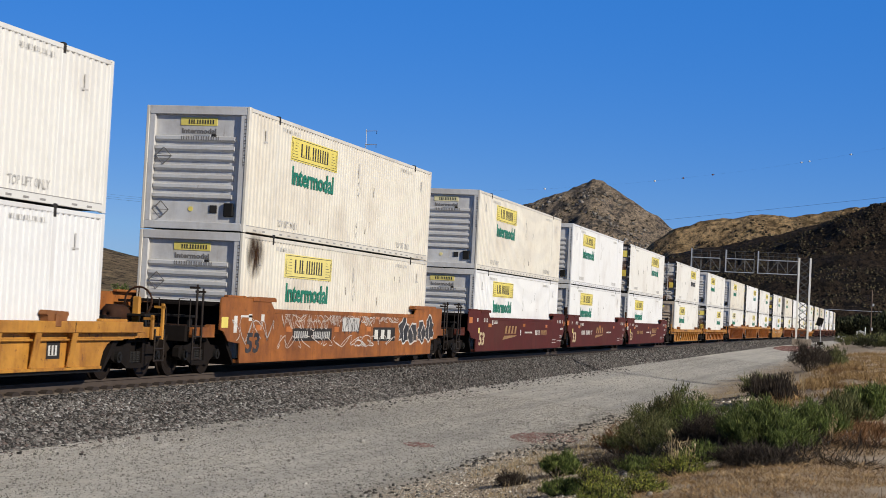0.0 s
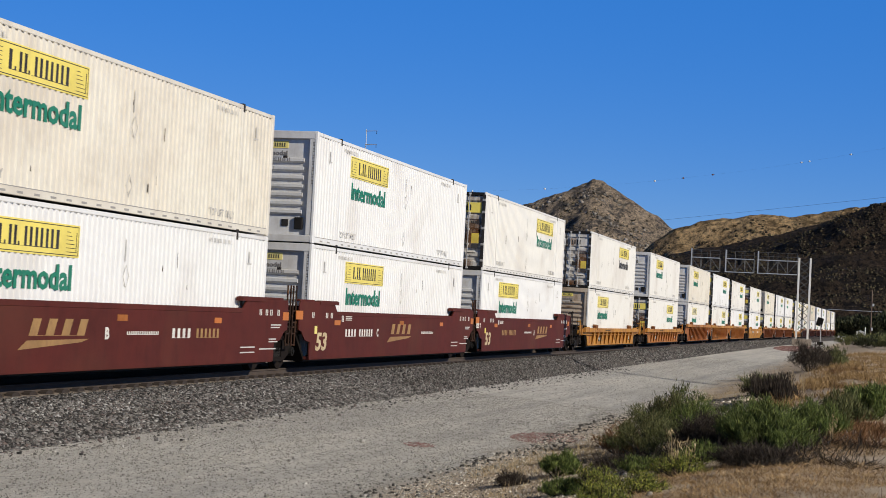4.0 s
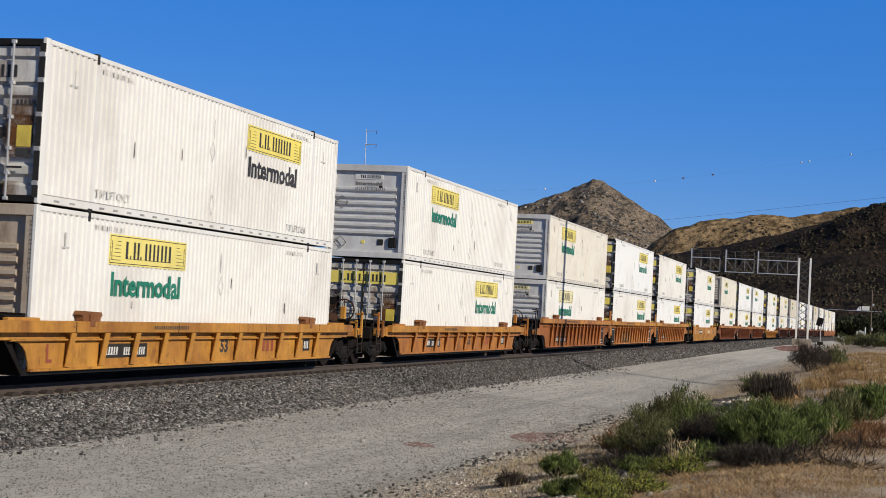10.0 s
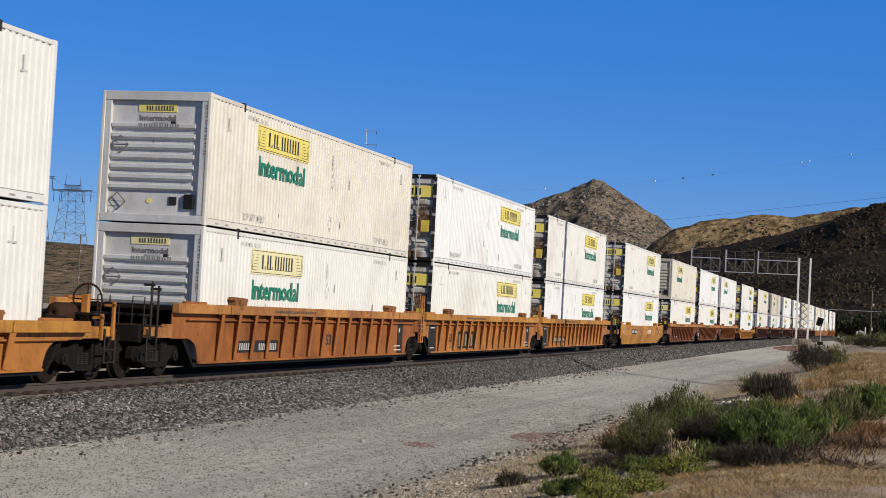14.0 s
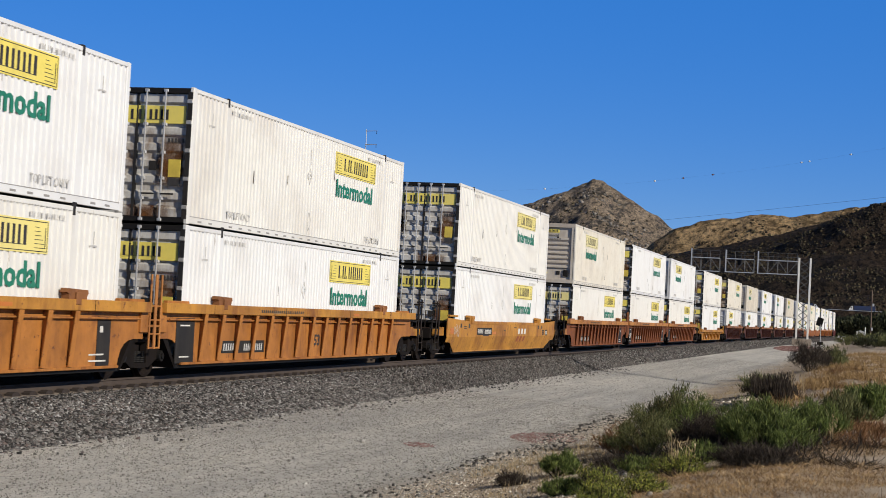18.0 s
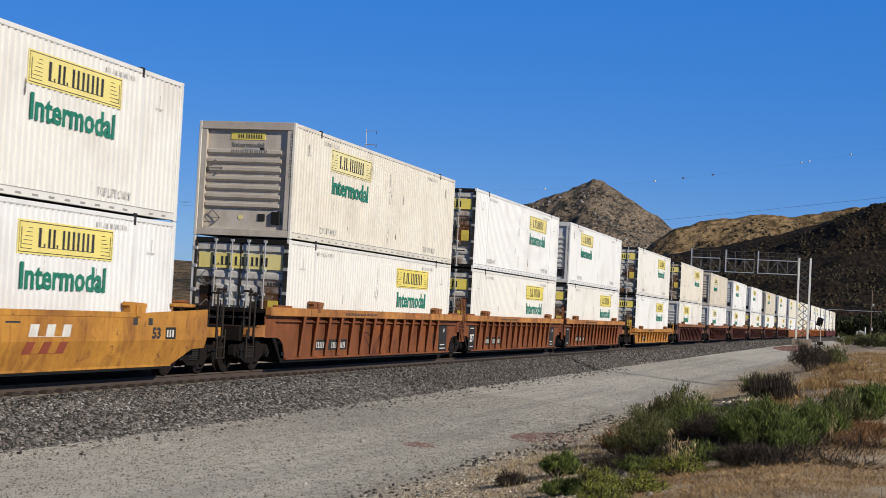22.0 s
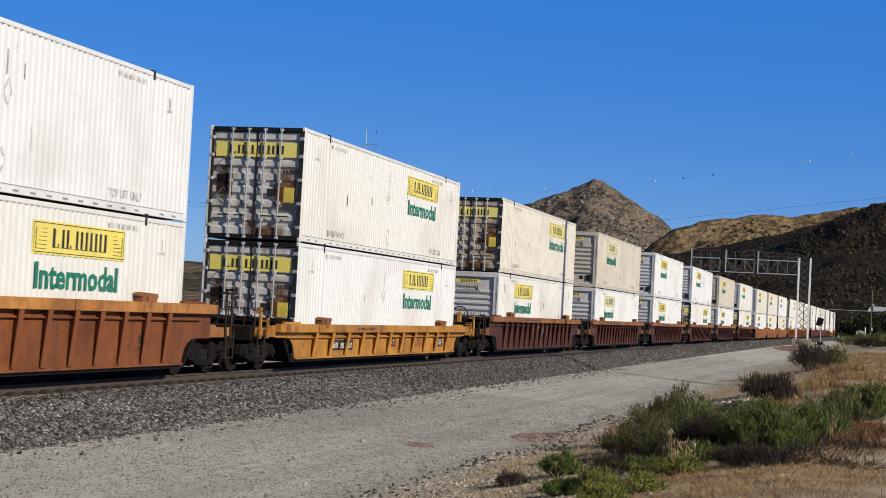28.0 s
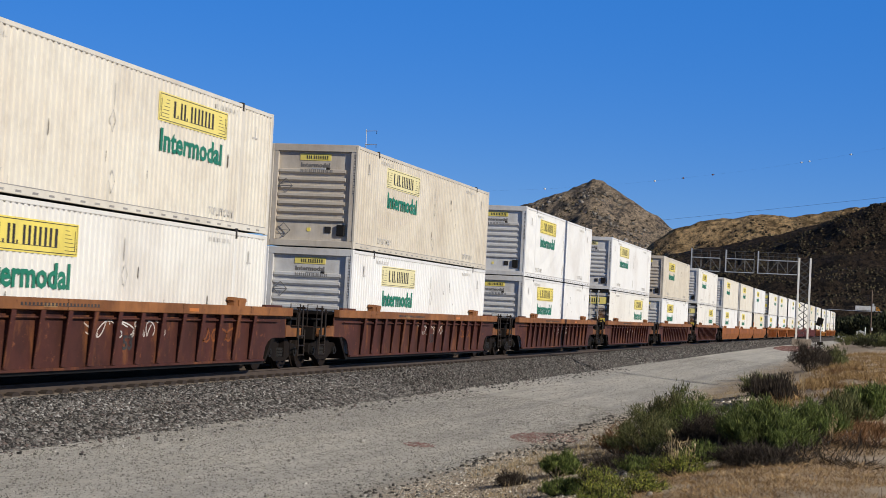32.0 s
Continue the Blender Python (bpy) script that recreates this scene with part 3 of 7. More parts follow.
def signal_gantry():
    """A cantilever signal structure: two columns with lacing, an arm of open boxes over the track."""
    y, base = 235.0, 0.2
    g = thing("signal_gantry", "grey galvanised cantilever signal structure over the track", "signal gantry", at=pose(0, y, base))
    top = 11.25
    for name, x in (("column", 4.80), ("column", 6.35)):
        part(name, cached("gcol", lambda: Mesh().box(-.13, .13, -.13, .13, 0, top, .02).data("column", WHITES[0])), WHITES[0], g, "pale galvanised column", False, pose(x, 0, 0))
    n = 11
    for i in range(n):
        z0, z1 = .4 + i * (top - .8) / n, .4 + (i + 1) * (top - .8) / n
        part("lacing", Mesh().rod((4.95, -.05, z0), (6.2, -.05, z1), .050, 5), ARMSTEEL, g)
        part("lacing", Mesh().rod((6.2, .05, z0), (4.95, .05, z1), .050, 5), ARMSTEEL, g)
    part("footing", Mesh().box(4.3, 6.9, -.9, .9, -1.2, .02, .05), TIE, g, "concrete footing")
    # the arm: three open boxes end to end, each with its post
    for x0, x1 in ((-10.05, -6.1), (-5.25, -1.35), (-.8, 4.6)):
        n = 4 if x1 > 0 else 3
        w = (x1 - x0) / n
        # near steel paler, far steel darker: sunlight and shade put into the colour
        part("post", Mesh().box(x0 - .08, x0 + .08, -.72, -.56, 8.8, 11.95, .01), GALV, g, "upright post on the arm")
        part("post", Mesh().box(x0 - .06, x0 + .06, .56, .68, 8.8, 11.95, .01), ARMSTEEL, g)
        for yy, mm in ((-.62, GALV), (.62, ARMSTEEL)):
            part("top_chord", Mesh().box(x0, x1, yy - .05, yy + .05, 10.66, 10.78, .01), mm, g)
            part("bottom_chord", Mesh().box(x0, x1, yy - .05, yy + .05, 8.80, 8.92, .01), mm, g)
            for i in range(n + 1):
                x = x0 + i * w
                part("strut", Mesh().rod((x, yy, 8.85), (x, yy, 10.72), .035, 5), ARMSTEEL, g)
                if i < n:
                    a, b = (8.9, 10.7) if i % 2 else (10.7, 8.9)
                    part("brace", Mesh().rod((x, yy, a), (x + w, yy, b), .032, 5), ARMSTEEL, g)
        part("walkway", Mesh().box(x0, x1, -.55, .55, 8.86, 8.92), DARKSTEEL, g)
        for z in (11.25, 11.78):
            part("handrail", Mesh().rod((x0, -.62, z), (x1, -.62, z), .028, 5), ARMSTEEL, g)
        for i in range(1, n + 1):
            part("stanchion", Mesh().rod((x0 + i * w, -.62, 10.72), (x0 + i * w, -.62, 11.78), .028, 5), ARMSTEEL, g)
        part("signal_head", Mesh().box(x0 + 1.5, x0 + 2.06, .7, 1.0, 9.9, 11.6, .06), DARKSTEEL, g, "dark signal head seen from behind")


signal_gantry()


def trackside_sign(x, y, z):
    g = thing("trackside_sign", "dark panel tilted on a thin pale post", "sign", at=pose(x, y, z))
    part("post", Mesh().rod((0, 0, -.3), (0, 0, 3.0), .05, 8), GALV, g)
    part("panel", Mesh().box(-.42, .42, -.05, .05, -.6, .6, .02), DARKSTEEL, g, "dark tilted panel", False, pose(-.15, -.1, 2.75, 20, 14, 0))
    part("foot_box", Mesh().box(-.4, .4, -.3, .3, -.4, .05, .03), DARKSTEEL, g)


trackside_sign(8.2, 232.0, -0.05)


def utility_pole(x, y, z, h, arms, label):
    g = thing("utility_pole", label, "pole", at=pose(x, y, z))
    part("pole", Mesh().rod((0, 0, -.5), (0, 0, h), .013 * h, 10, .011 * h), WOODPOLE, g)
    for dz in arms:
        part("crossarm", Mesh().box(-1.2, 1.2, -.16, -.04, h - dz, h - dz + .12, .01), WOODPOLE, g)
        for xx in (-1.05, -.45, .45, 1.05):
            part("insulator", Mesh().rod((xx, -.1, h - dz + .12), (xx, -.1, h - dz + .30), .045, 7), GALV, g)
    part("lamp_box", Mesh().box(.10, .38, -.14, .14, h * .70, h * .70 + .42, .03), GALV, g, "small pale metal box")
    part("meter_box", Mesh().box(.05, .30, -.3, -.1, h * .25, h * .25 + .45, .03), GALV, g)
    return g


utility_pole(14.7, 267.0, -0.2, 8.4, (), "plain dark wooden pole with small metal boxes")
p_ = at_sight(137, 519, 335)
utility_pole(p_.x, p_.y, p_.z, 13.0, (.35,), "wooden pole with one crossarm beyond the train")

# the tall pole beside the camera's stand, known by its long shadow
utility_pole(17.2, 68.4, -0.1, 19.5, (.4, 1.3), "tall wooden pole beside the bank")


def equipment_hut(x, y, z):
    g = thing("equipment_hut", "small white metal equipment hut with grey door", "hut", at=pose(x, y, z))
    part("body", Mesh().box(-1.1, 1.1, -1, 1, 0, 1.9, .04), GREY_END, g)
    part("roof", Mesh().prism([(-1.25, 1.9), (1.25, 1.9), (0, 2.25)], "y", -1.15, 1.15), GALV, g)
    part("door", Mesh().box(-.4, .4, -1.03, -1.0, .1, 1.7, .01), GREY_END, g)
    part("vent_pipe", Mesh().rod((1.3, 0, 0), (1.3, 0, 3.2), .12, 8), WHITES[1], g)


equipment_hut(11.4, 470.0, -0.3)


def pylon(px, top, dist, height, label):
    w = sight(px, top)
    k = dist / w.y
    p = EYE + w * k
    g = thing("power_pylon", label, "pylon", "power pylons beyond the train", at=pose(p.x, p.y, p.z - height))
    h = height
    part("leg_frame", lattice(Mesh(), (0, 0, 0), (0, 0, h * .62), (h * .34, h * .17), 6, .16), GALV, g)
    part("body", lattice(Mesh(), (0, 0, h * .62), (0, 0, h * .86), (h * .17, h * .17), 4, .13), GALV, g)
    for z in (.74, .86):
        part("arm", lattice(Mesh(), (-h * .17, 0, h * z), (h * .17, 0, h * z), 1.1, 7, .09), GALV, g, "lattice cross-arm")
    for x in (-1, 1):
        part("peak", Mesh().rod((x * h * .11, 0, h * .86), (x * h * .13, 0, h), .13, 5, .05), GALV, g)
        for f in (.16, .10):
            part("insulator_string", Mesh().rod((x * h * f, 0, h * .74), (x * h * f, 0, h * .66), .12, 5), DARKSTEEL, g)
    return p


def window_pylon(px, top, dist, label):
    """A wide lattice tower with a boxed head, one long arm and two peaks."""
    h = 37.0
    p = at_sight(px, top, dist)
    g = thing("power_pylon", label, "pylon", "power pylons beyond the train", at=pose(p.x, p.y, p.z - h))
    part("leg_frame", lattice(Mesh(), (0, 0, -6), (0, 0, 17), (15.0, 10.0), 4, .13), ARMSTEEL, g)
    part("body", lattice(Mesh(), (0, 0, 17), (0, 0, 28.6), (10.0, 9.2), 2, .13), ARMSTEEL, g)
    part("head", lattice(Mesh(), (-4.6, 0, 30.0), (4.6, 0, 30.0), 2.6, 6, .12), ARMSTEEL, g)
    part("arm", lattice(Mesh(), (-11.5, 0, 28.4), (11.5, 0, 28.4), .9, 14, .09), ARMSTEEL, g, "lattice cross-arm")
    for x in (-1, 1):
        part("peak", Mesh().rod((x * 4.4, 0, 31.2), (x * 3.9, 0, h), .20, 5, .07), ARMSTEEL, g)
        for xx in (10.8, 6.2):
            part("insulator_string", Mesh().rod((x * xx, 0, 28.0), (x * xx, 0, 22.5), .13, 5), DARKSTEEL, g)
    return p


NEAR_PYLON = window_pylon(59, 281, 705, "tall grey lattice pylon on the low hill")
MID_PYLON = window_pylon(130, 309, 800, "grey lattice pylon standing further off")


def line_pole(px, top, dist, height):
    p = at_sight(px, top, dist)
    g = thing("line_pole", "tall thin steel line pole with two side arms", "pole", at=pose(p.x, p.y, p.z - height))
    part("shaft", Mesh().rod((0, 0, 0), (0, 0, height), .35, 10, .10), GALV, g)
    for dz in (.6, 4.9):
        part("arm", Mesh().rod((-.3, 0, height - dz), (3.6, 0, height - dz + .15), .12, 6, .07), GALV, g)
        part("insulator", Mesh().rod((3.4, 0, height - dz + .1), (3.4, 0, height - dz - .9), .10, 6), DARKSTEEL, g)


def wire(name, a, b, sag, r, label):
    g = thing(name, label, "cable")
    pts = []
    for i in range(33):
        t = i / 32
        p = Vector(a).lerp(Vector(b), t)
        p.z -= sag * 4 * t * (1 - t)
        pts.append(p)
    part("strand", Mesh().tube(pts, r, 4), DARKSTEEL, g)
    return g


line_pole(649, 229, 500, 55)


FAR_PYLON = pylon(628, 336, 905, 66, "grey lattice pylon far behind the train")


def pylon_line():
    """A long span between two far pylons, with marker balls clamped on it."""
    a, b = FAR_PYLON, pylon(1690, 238, 905, 92, "tall grey lattice pylon on the slope")
    sag = 10.5
    g = wire("power_cable", a, b, sag, .014, "thin far power cable with marker balls")
    for px, red in ((838, 0), (966, 0), (1160, 0), (1210, 1), (1262, 1), (1418, 0), (1432, 0), (1505, 0)):
        t = (at_sight(px, 300, 905).x - a.x) / (b.x - a.x)
        p = a.lerp(b, t)
        p.z -= sag * 4 * t * (1 - t)
        mat = CAR_PAINT["rust"] if red else WHITES[1]
        m = Mesh().lathe([(max(.01, .5 * math.sin(math.pi * k / 8)), -.5 * math.cos(math.pi * k / 8)) for k in range(9)], 12, "z")
        ball = part("marker_ball", m, mat, g, "dark red marker ball" if red else "white marker ball", True, pose(*p))
        part("clamp", Mesh().rod((-1.0, 0, 0), (1.0, 0, 0), .08, 5), DARKSTEEL, ball)


pylon_line()
wire("power_cable", pylon(640, 437, 1100, 35.5, "small far lattice pylon behind the train"), pylon(1700, 335, 1100, 81.5, "lattice pylon on the far slope"), 1.5, .08, "thin cable across the far hills")
for dx_, dz_ in ((11.0, 0.0), (-11.0, 0.0), (6.2, -2.0)):
    wire("power_cable", NEAR_PYLON + Vector((dx_, 0, dz_ - 9)), MID_PYLON + Vector((dx_, 0, dz_ - 9)), 2.0, .05, "thin cable between the pylons")
    wire("power_cable", MID_PYLON + Vector((dx_, 0, dz_ - 9)), FAR_PYLON + Vector((dx_, 0, dz_ - 9)), 3.0, .05, "thin cable between the pylons")


def summit_hut():
    p = at_sight(1050, 322, 3290)
    g = thing("summit_hut", "tiny white hut on the summit of the peak", "hut", at=pose(p.x, p.y, p.z))
    part("body", Mesh().box(-3, 3, -2.5, 2.5, -3, 3.4, .2), WHITES[1], g)
    part("roof", Mesh().prism([(-3.4, 3.4), (3.4, 3.4), (0, 4.8)], "y", -2.8, 2.8), GALV, g)


summit_hut()


# ---- highway on the hillside ----
HIGHWAY_Y, HIGHWAY_Z = 1150.0, 14.7
hw = Mesh().prism([(HIGHWAY_Y - 40, -4), (HIGHWAY_Y - 8, HIGHWAY_Z - .1), (HIGHWAY_Y + 12, HIGHWAY_Z - .1), (HIGHWAY_Y + 60, -4)], "x", -900, 900)
tagged(part("embankment", hw, BURNT_HILL), "dark brush embankment carrying the highway", "embankment", kind="structure")
tagged(part("highway", Mesh().box(-900, 900, HIGHWAY_Y - 6, HIGHWAY_Y + 10, HIGHWAY_Z - .08, HIGHWAY_Z), DARKSTEEL), "asphalt highway along the hillside", "road", kind="structure")
rail_g = thing("guard_rail", "pale steel guard rail along the highway", "guard rail", at=pose(0, HIGHWAY_Y - 6.3, HIGHWAY_Z))
part("beam", Mesh().box(-300, 300, -.06, .06, .45, .8, .02), GALV, rail_g)
for i_ in range(20):
    part("post", cached("grpost", lambda: Mesh().box(-.08, .08, .06, .2, -.3, .8).data("post", GALV)), GALV, rail_g, "", False, pose(-298 + i_ * 31, 0, 0))

BLUE = painted("dark_blue_trailer", (0.025, 0.04, 0.10), (0.04, 0.04, 0.05), 0.4, 0.4)
TRAFFIC = []


def lorry(cab_mat, box_mat, label, side, x0, t0, speed, length=15.0):
    """A tractor and trailer that drives along +x; origin on the road at the cab's nose."""
    g = thing("lorry", label, "lorry", "lorries on the highway")
    part("cab", Mesh().prism([(-2.6, .9), (0, .9), (0, 1.9), (-.7, 2.3), (-1.0, 3.3), (-2.6, 3.9)], "y", -1.25, 1.25), cab_mat, g)
    part("windscreen", Mesh().prism([(-.72, 2.36), (-.66, 2.36), (-.96, 3.2), (-1.02, 3.2)], "y", -1.1, 1.1), BLACK, g, "dark windscreen")
    part("side_window", Mesh().box(-2.0, -1.2, -1.27, 1.27, 2.3, 3.0, .02), BLACK, g)
    part("chassis", Mesh().box(-length - 3, -.3, -.5, .5, .7, 1.1), DARKSTEEL, g)
    part("trailer", Mesh().box(-length - 3.2, -3.2, -1.3, 1.3, 1.15, 4.1, .05), box_mat, g)
    part("rear_door", Mesh().box(-length - 3.26, -length - 3.2, -1.25, 1.25, 1.2, 4.05, .01), WHITES[1], g)
    for x in (-1.0, -3.9, -5.1, -length - .6, -length - 1.8):
        for s in (1, -1):
            w = part("wheel", cached(("lwheel", s), lambda: Mesh().rod((0, s * .8, 0), (0, s * 1.25, 0), .52, 16).data("wheel", BLACK)), BLACK, g, "", False, pose(x, 0, .52))
    TRAFFIC.append((g, side, x0, t0, speed))


def hx(px):
    return at_sight(px, 552, HIGHWAY_Y).x


lorry(WHITES[1], WHITES[0], "white lorry with a white trailer", 5.5, hx(1541), 7.0, -19.0, 9.0)
lorry(WHITES[1], WHITES[0], "small white lorry on the highway", 5.5, hx(1516), 10.0, -20.0, 5.0)
lorry(WHITES[0], BLUE, "lorry with a dark blue trailer and white cab", 5.5, hx(1502), 18.0, -20.0, 14.0)
lorry(WHITES[1], BLUE, "white-cabbed lorry with a dark blue trailer", -1.5, hx(1500), 19.0, 19.5, 14.0)
lorry(DARKSTEEL, DARKSTEEL, "dark lorry with a white rear door", 5.5, hx(1505), 24.0, -21.0, 10.0)
lorry(WHITES[0], GREY_END, "lorry with a dusty grey trailer", 5.5, hx(1536), 28.0, -21.0, 10.0)
lorry(CAR_PAINT["yellow"], GREY_END, "yellow-cabbed lorry with a grey trailer", -1.5, hx(1502), 31.0, 20.5, 13.0)


# ---- plants ----
def stuff_data(name, verts, faces, mat):
    """A mesh from number arrays: verts n x 3, faces m x k."""
    me = bpy.data.meshes.new(name)
    verts = np.asarray(verts, dtype=np.float32)
    faces = np.asarray(faces, dtype=np.int32)
    k = faces.shape[1]
    me.vertices.add(len(verts))
    me.vertices.foreach_set("co", verts.ravel())
    me.loops.add(faces.size)
    me.loops.foreach_set("vertex_index", faces.ravel())
    me.polygons.add(len(faces))
    me.polygons.foreach_set("loop_start", np.arange(0, faces.size, k, dtype=np.int32))
    me.materials.append(mat)
    me.update(calc_edges=True)
    return me


RNG = np.random.default_rng(11)


def leaf_material(name, a, b, c):
    """Leaves that differ piece by piece."""
    m = material(name, a, 0.75, 0, 0.25)
    nt = m.node_tree
    bs = nt.nodes["Principled BSDF"]
    rnd = nt.nodes.new("ShaderNodeNewGeometry").outputs["Random Per Island"]
    col = ramp_node(nt, rnd, [(0.0, a), (0.55, b), (1.0, c)])
    broad = ramp_node(nt, noise_node(nt, 1.6, 4, 0.6), [(0.35, (0.55, 0.5, 0.45)), (0.65, (1.15, 1.15, 1.1))])
    col = mix_node(nt, col, broad, 1.0, "MULTIPLY")
    nt.links.new(col, bs.inputs["Base Color"])
    return m


LEAF = {
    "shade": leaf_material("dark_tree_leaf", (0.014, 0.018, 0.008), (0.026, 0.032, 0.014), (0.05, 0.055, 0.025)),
    "gold": leaf_material("golden_dry_grass", (0.14, 0.085, 0.036), (0.29, 0.185, 0.080), (0.46, 0.32, 0.16)),
    "green": leaf_material("bush_leaf_green", (0.022, 0.036, 0.010), (0.095, 0.135, 0.034), (0.24, 0.29, 0.085)),
    "olive": leaf_material("bush_leaf_olive", (0.028, 0.034, 0.013), (0.095, 0.110, 0.040), (0.21, 0.205, 0.09)),
    "lime": leaf_material("weed_leaf_yellow_green", (0.050, 0.070, 0.015), (0.18, 0.215, 0.040), (0.44, 0.43, 0.085)),
    # twig brown halved so that it carries the shade between the bushes
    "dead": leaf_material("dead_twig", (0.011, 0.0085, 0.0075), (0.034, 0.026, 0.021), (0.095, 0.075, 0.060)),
    "straw": leaf_material("dry_grass", (0.13, 0.075, 0.035), (0.34, 0.22, 0.108), (0.58, 0.43, 0.25)),
    "rusty": leaf_material("rusty_dry_weed", (0.085, 0.038, 0.018), (0.15, 0.075, 0.034), (0.25, 0.14, 0.065)),
    "pale": leaf_material("pale_dry_grass", (0.30, 0.22, 0.12), (0.42, 0.33, 0.20), (0.52, 0.43, 0.28)),
}


def blades(base, tip, width, bend=None):
    """Narrow leaves: each a long diamond, bent at the middle, from base to tip."""
    n = len(base)
    d = tip - base
    side = np.cross(d, RNG.normal(size=(n, 3)))
    side /= np.linalg.norm(side, axis=1)[:, None] + 1e-9
    w = np.asarray(width).reshape(-1, 1)
    mid = base + d * .5 + (0 if bend is None else bend)
    v = np.stack([base, mid - side * w * .65, tip, mid + side * w * .65], axis=1).reshape(-1, 3)
    f = (np.arange(n) * 4)[:, None] + np.array([[0, 1, 2, 3]])
    return v, f


def bush(name, x, y, rx, ry, h, kind, n, label, category="bush", stems=14, leaf=0.11, width=0.016, upright=0.6, lift=0.0):
    """Stems that fan out from the ground and many narrow leaves along them."""
    if y < 35 and x > 0:
        n, leaf, width = int(n * 1.35), leaf * .85, width * .70
    z = ground_z(x, y) - .05
    g = thing(name, label, category, "bushes on the bank" if category == "bush" else "", at=pose(x, y, z))
    m = Mesh()
    ends = []
    for i in range(stems):
        a = i * 2.4 + RNG.uniform(-.4, .4)
        r = math.sqrt((i + .5) / stems)
        tipx, tipy = rx * r * math.cos(a), ry * r * math.sin(a)
        tipz = h * (1.0 - .55 * r * r) * RNG.uniform(.72, 1.08)
        b0 = Vector((tipx * .25, tipy * .25, 0))
        mid = Vector((tipx * .65, tipy * .65, tipz * .55))
        tp = Vector((tipx, tipy, tipz))
        m.rod(b0, mid, .014, 5, .009, False)
        m.rod(mid, tp, .009, 5, .004, False)
        ends.append((b0, mid, tp))
        for k in range(3):
            q = mid.lerp(tp, RNG.uniform(.0, .6))
            e2 = q + Vector((RNG.normal() * rx * .22, RNG.normal() * ry * .22, abs(RNG.normal()) * h * .22))
            m.rod(q, e2, .006, 4, .003, False)
            ends.append((q, (q + e2) / 2, e2))
    tagged(part("stem_bundle", m, LEAF["dead"], g, "brown woody stems"), kind="stuff")
    E = np.array([[tuple(p) for p in e] for e in ends])
    pick = RNG.integers(0, len(E), n)
    t = RNG.beta(1.6, 1.0, n)[:, None]
    P = E[pick]
    base = np.where(t < .5, P[:, 0] + (P[:, 1] - P[:, 0]) * t * 2, P[:, 1] + (P[:, 2] - P[:, 1]) * (t * 2 - 1))
    spread = RNG.normal(size=(n, 3)) * np.array([rx, ry, h * .6]) * .085
    base = base + spread
    base[:, 2] = np.maximum(base[:, 2], .02)
    d = RNG.normal(size=(n, 3)) * (1 - upright) + np.array([0, 0, upright]) + (base / np.array([rx, ry, h])) * .35
    d /= np.linalg.norm(d, axis=1)[:, None]
    L = leaf * RNG.uniform(.55, 1.5, n)[:, None]
    v, f = blades(base, base + d * L, width * RNG.uniform(.6, 1.4, n))
    tagged(part("foliage", stuff_data("foliage", v, f, LEAF[kind]), LEAF[kind], g), kind="stuff")
    return g


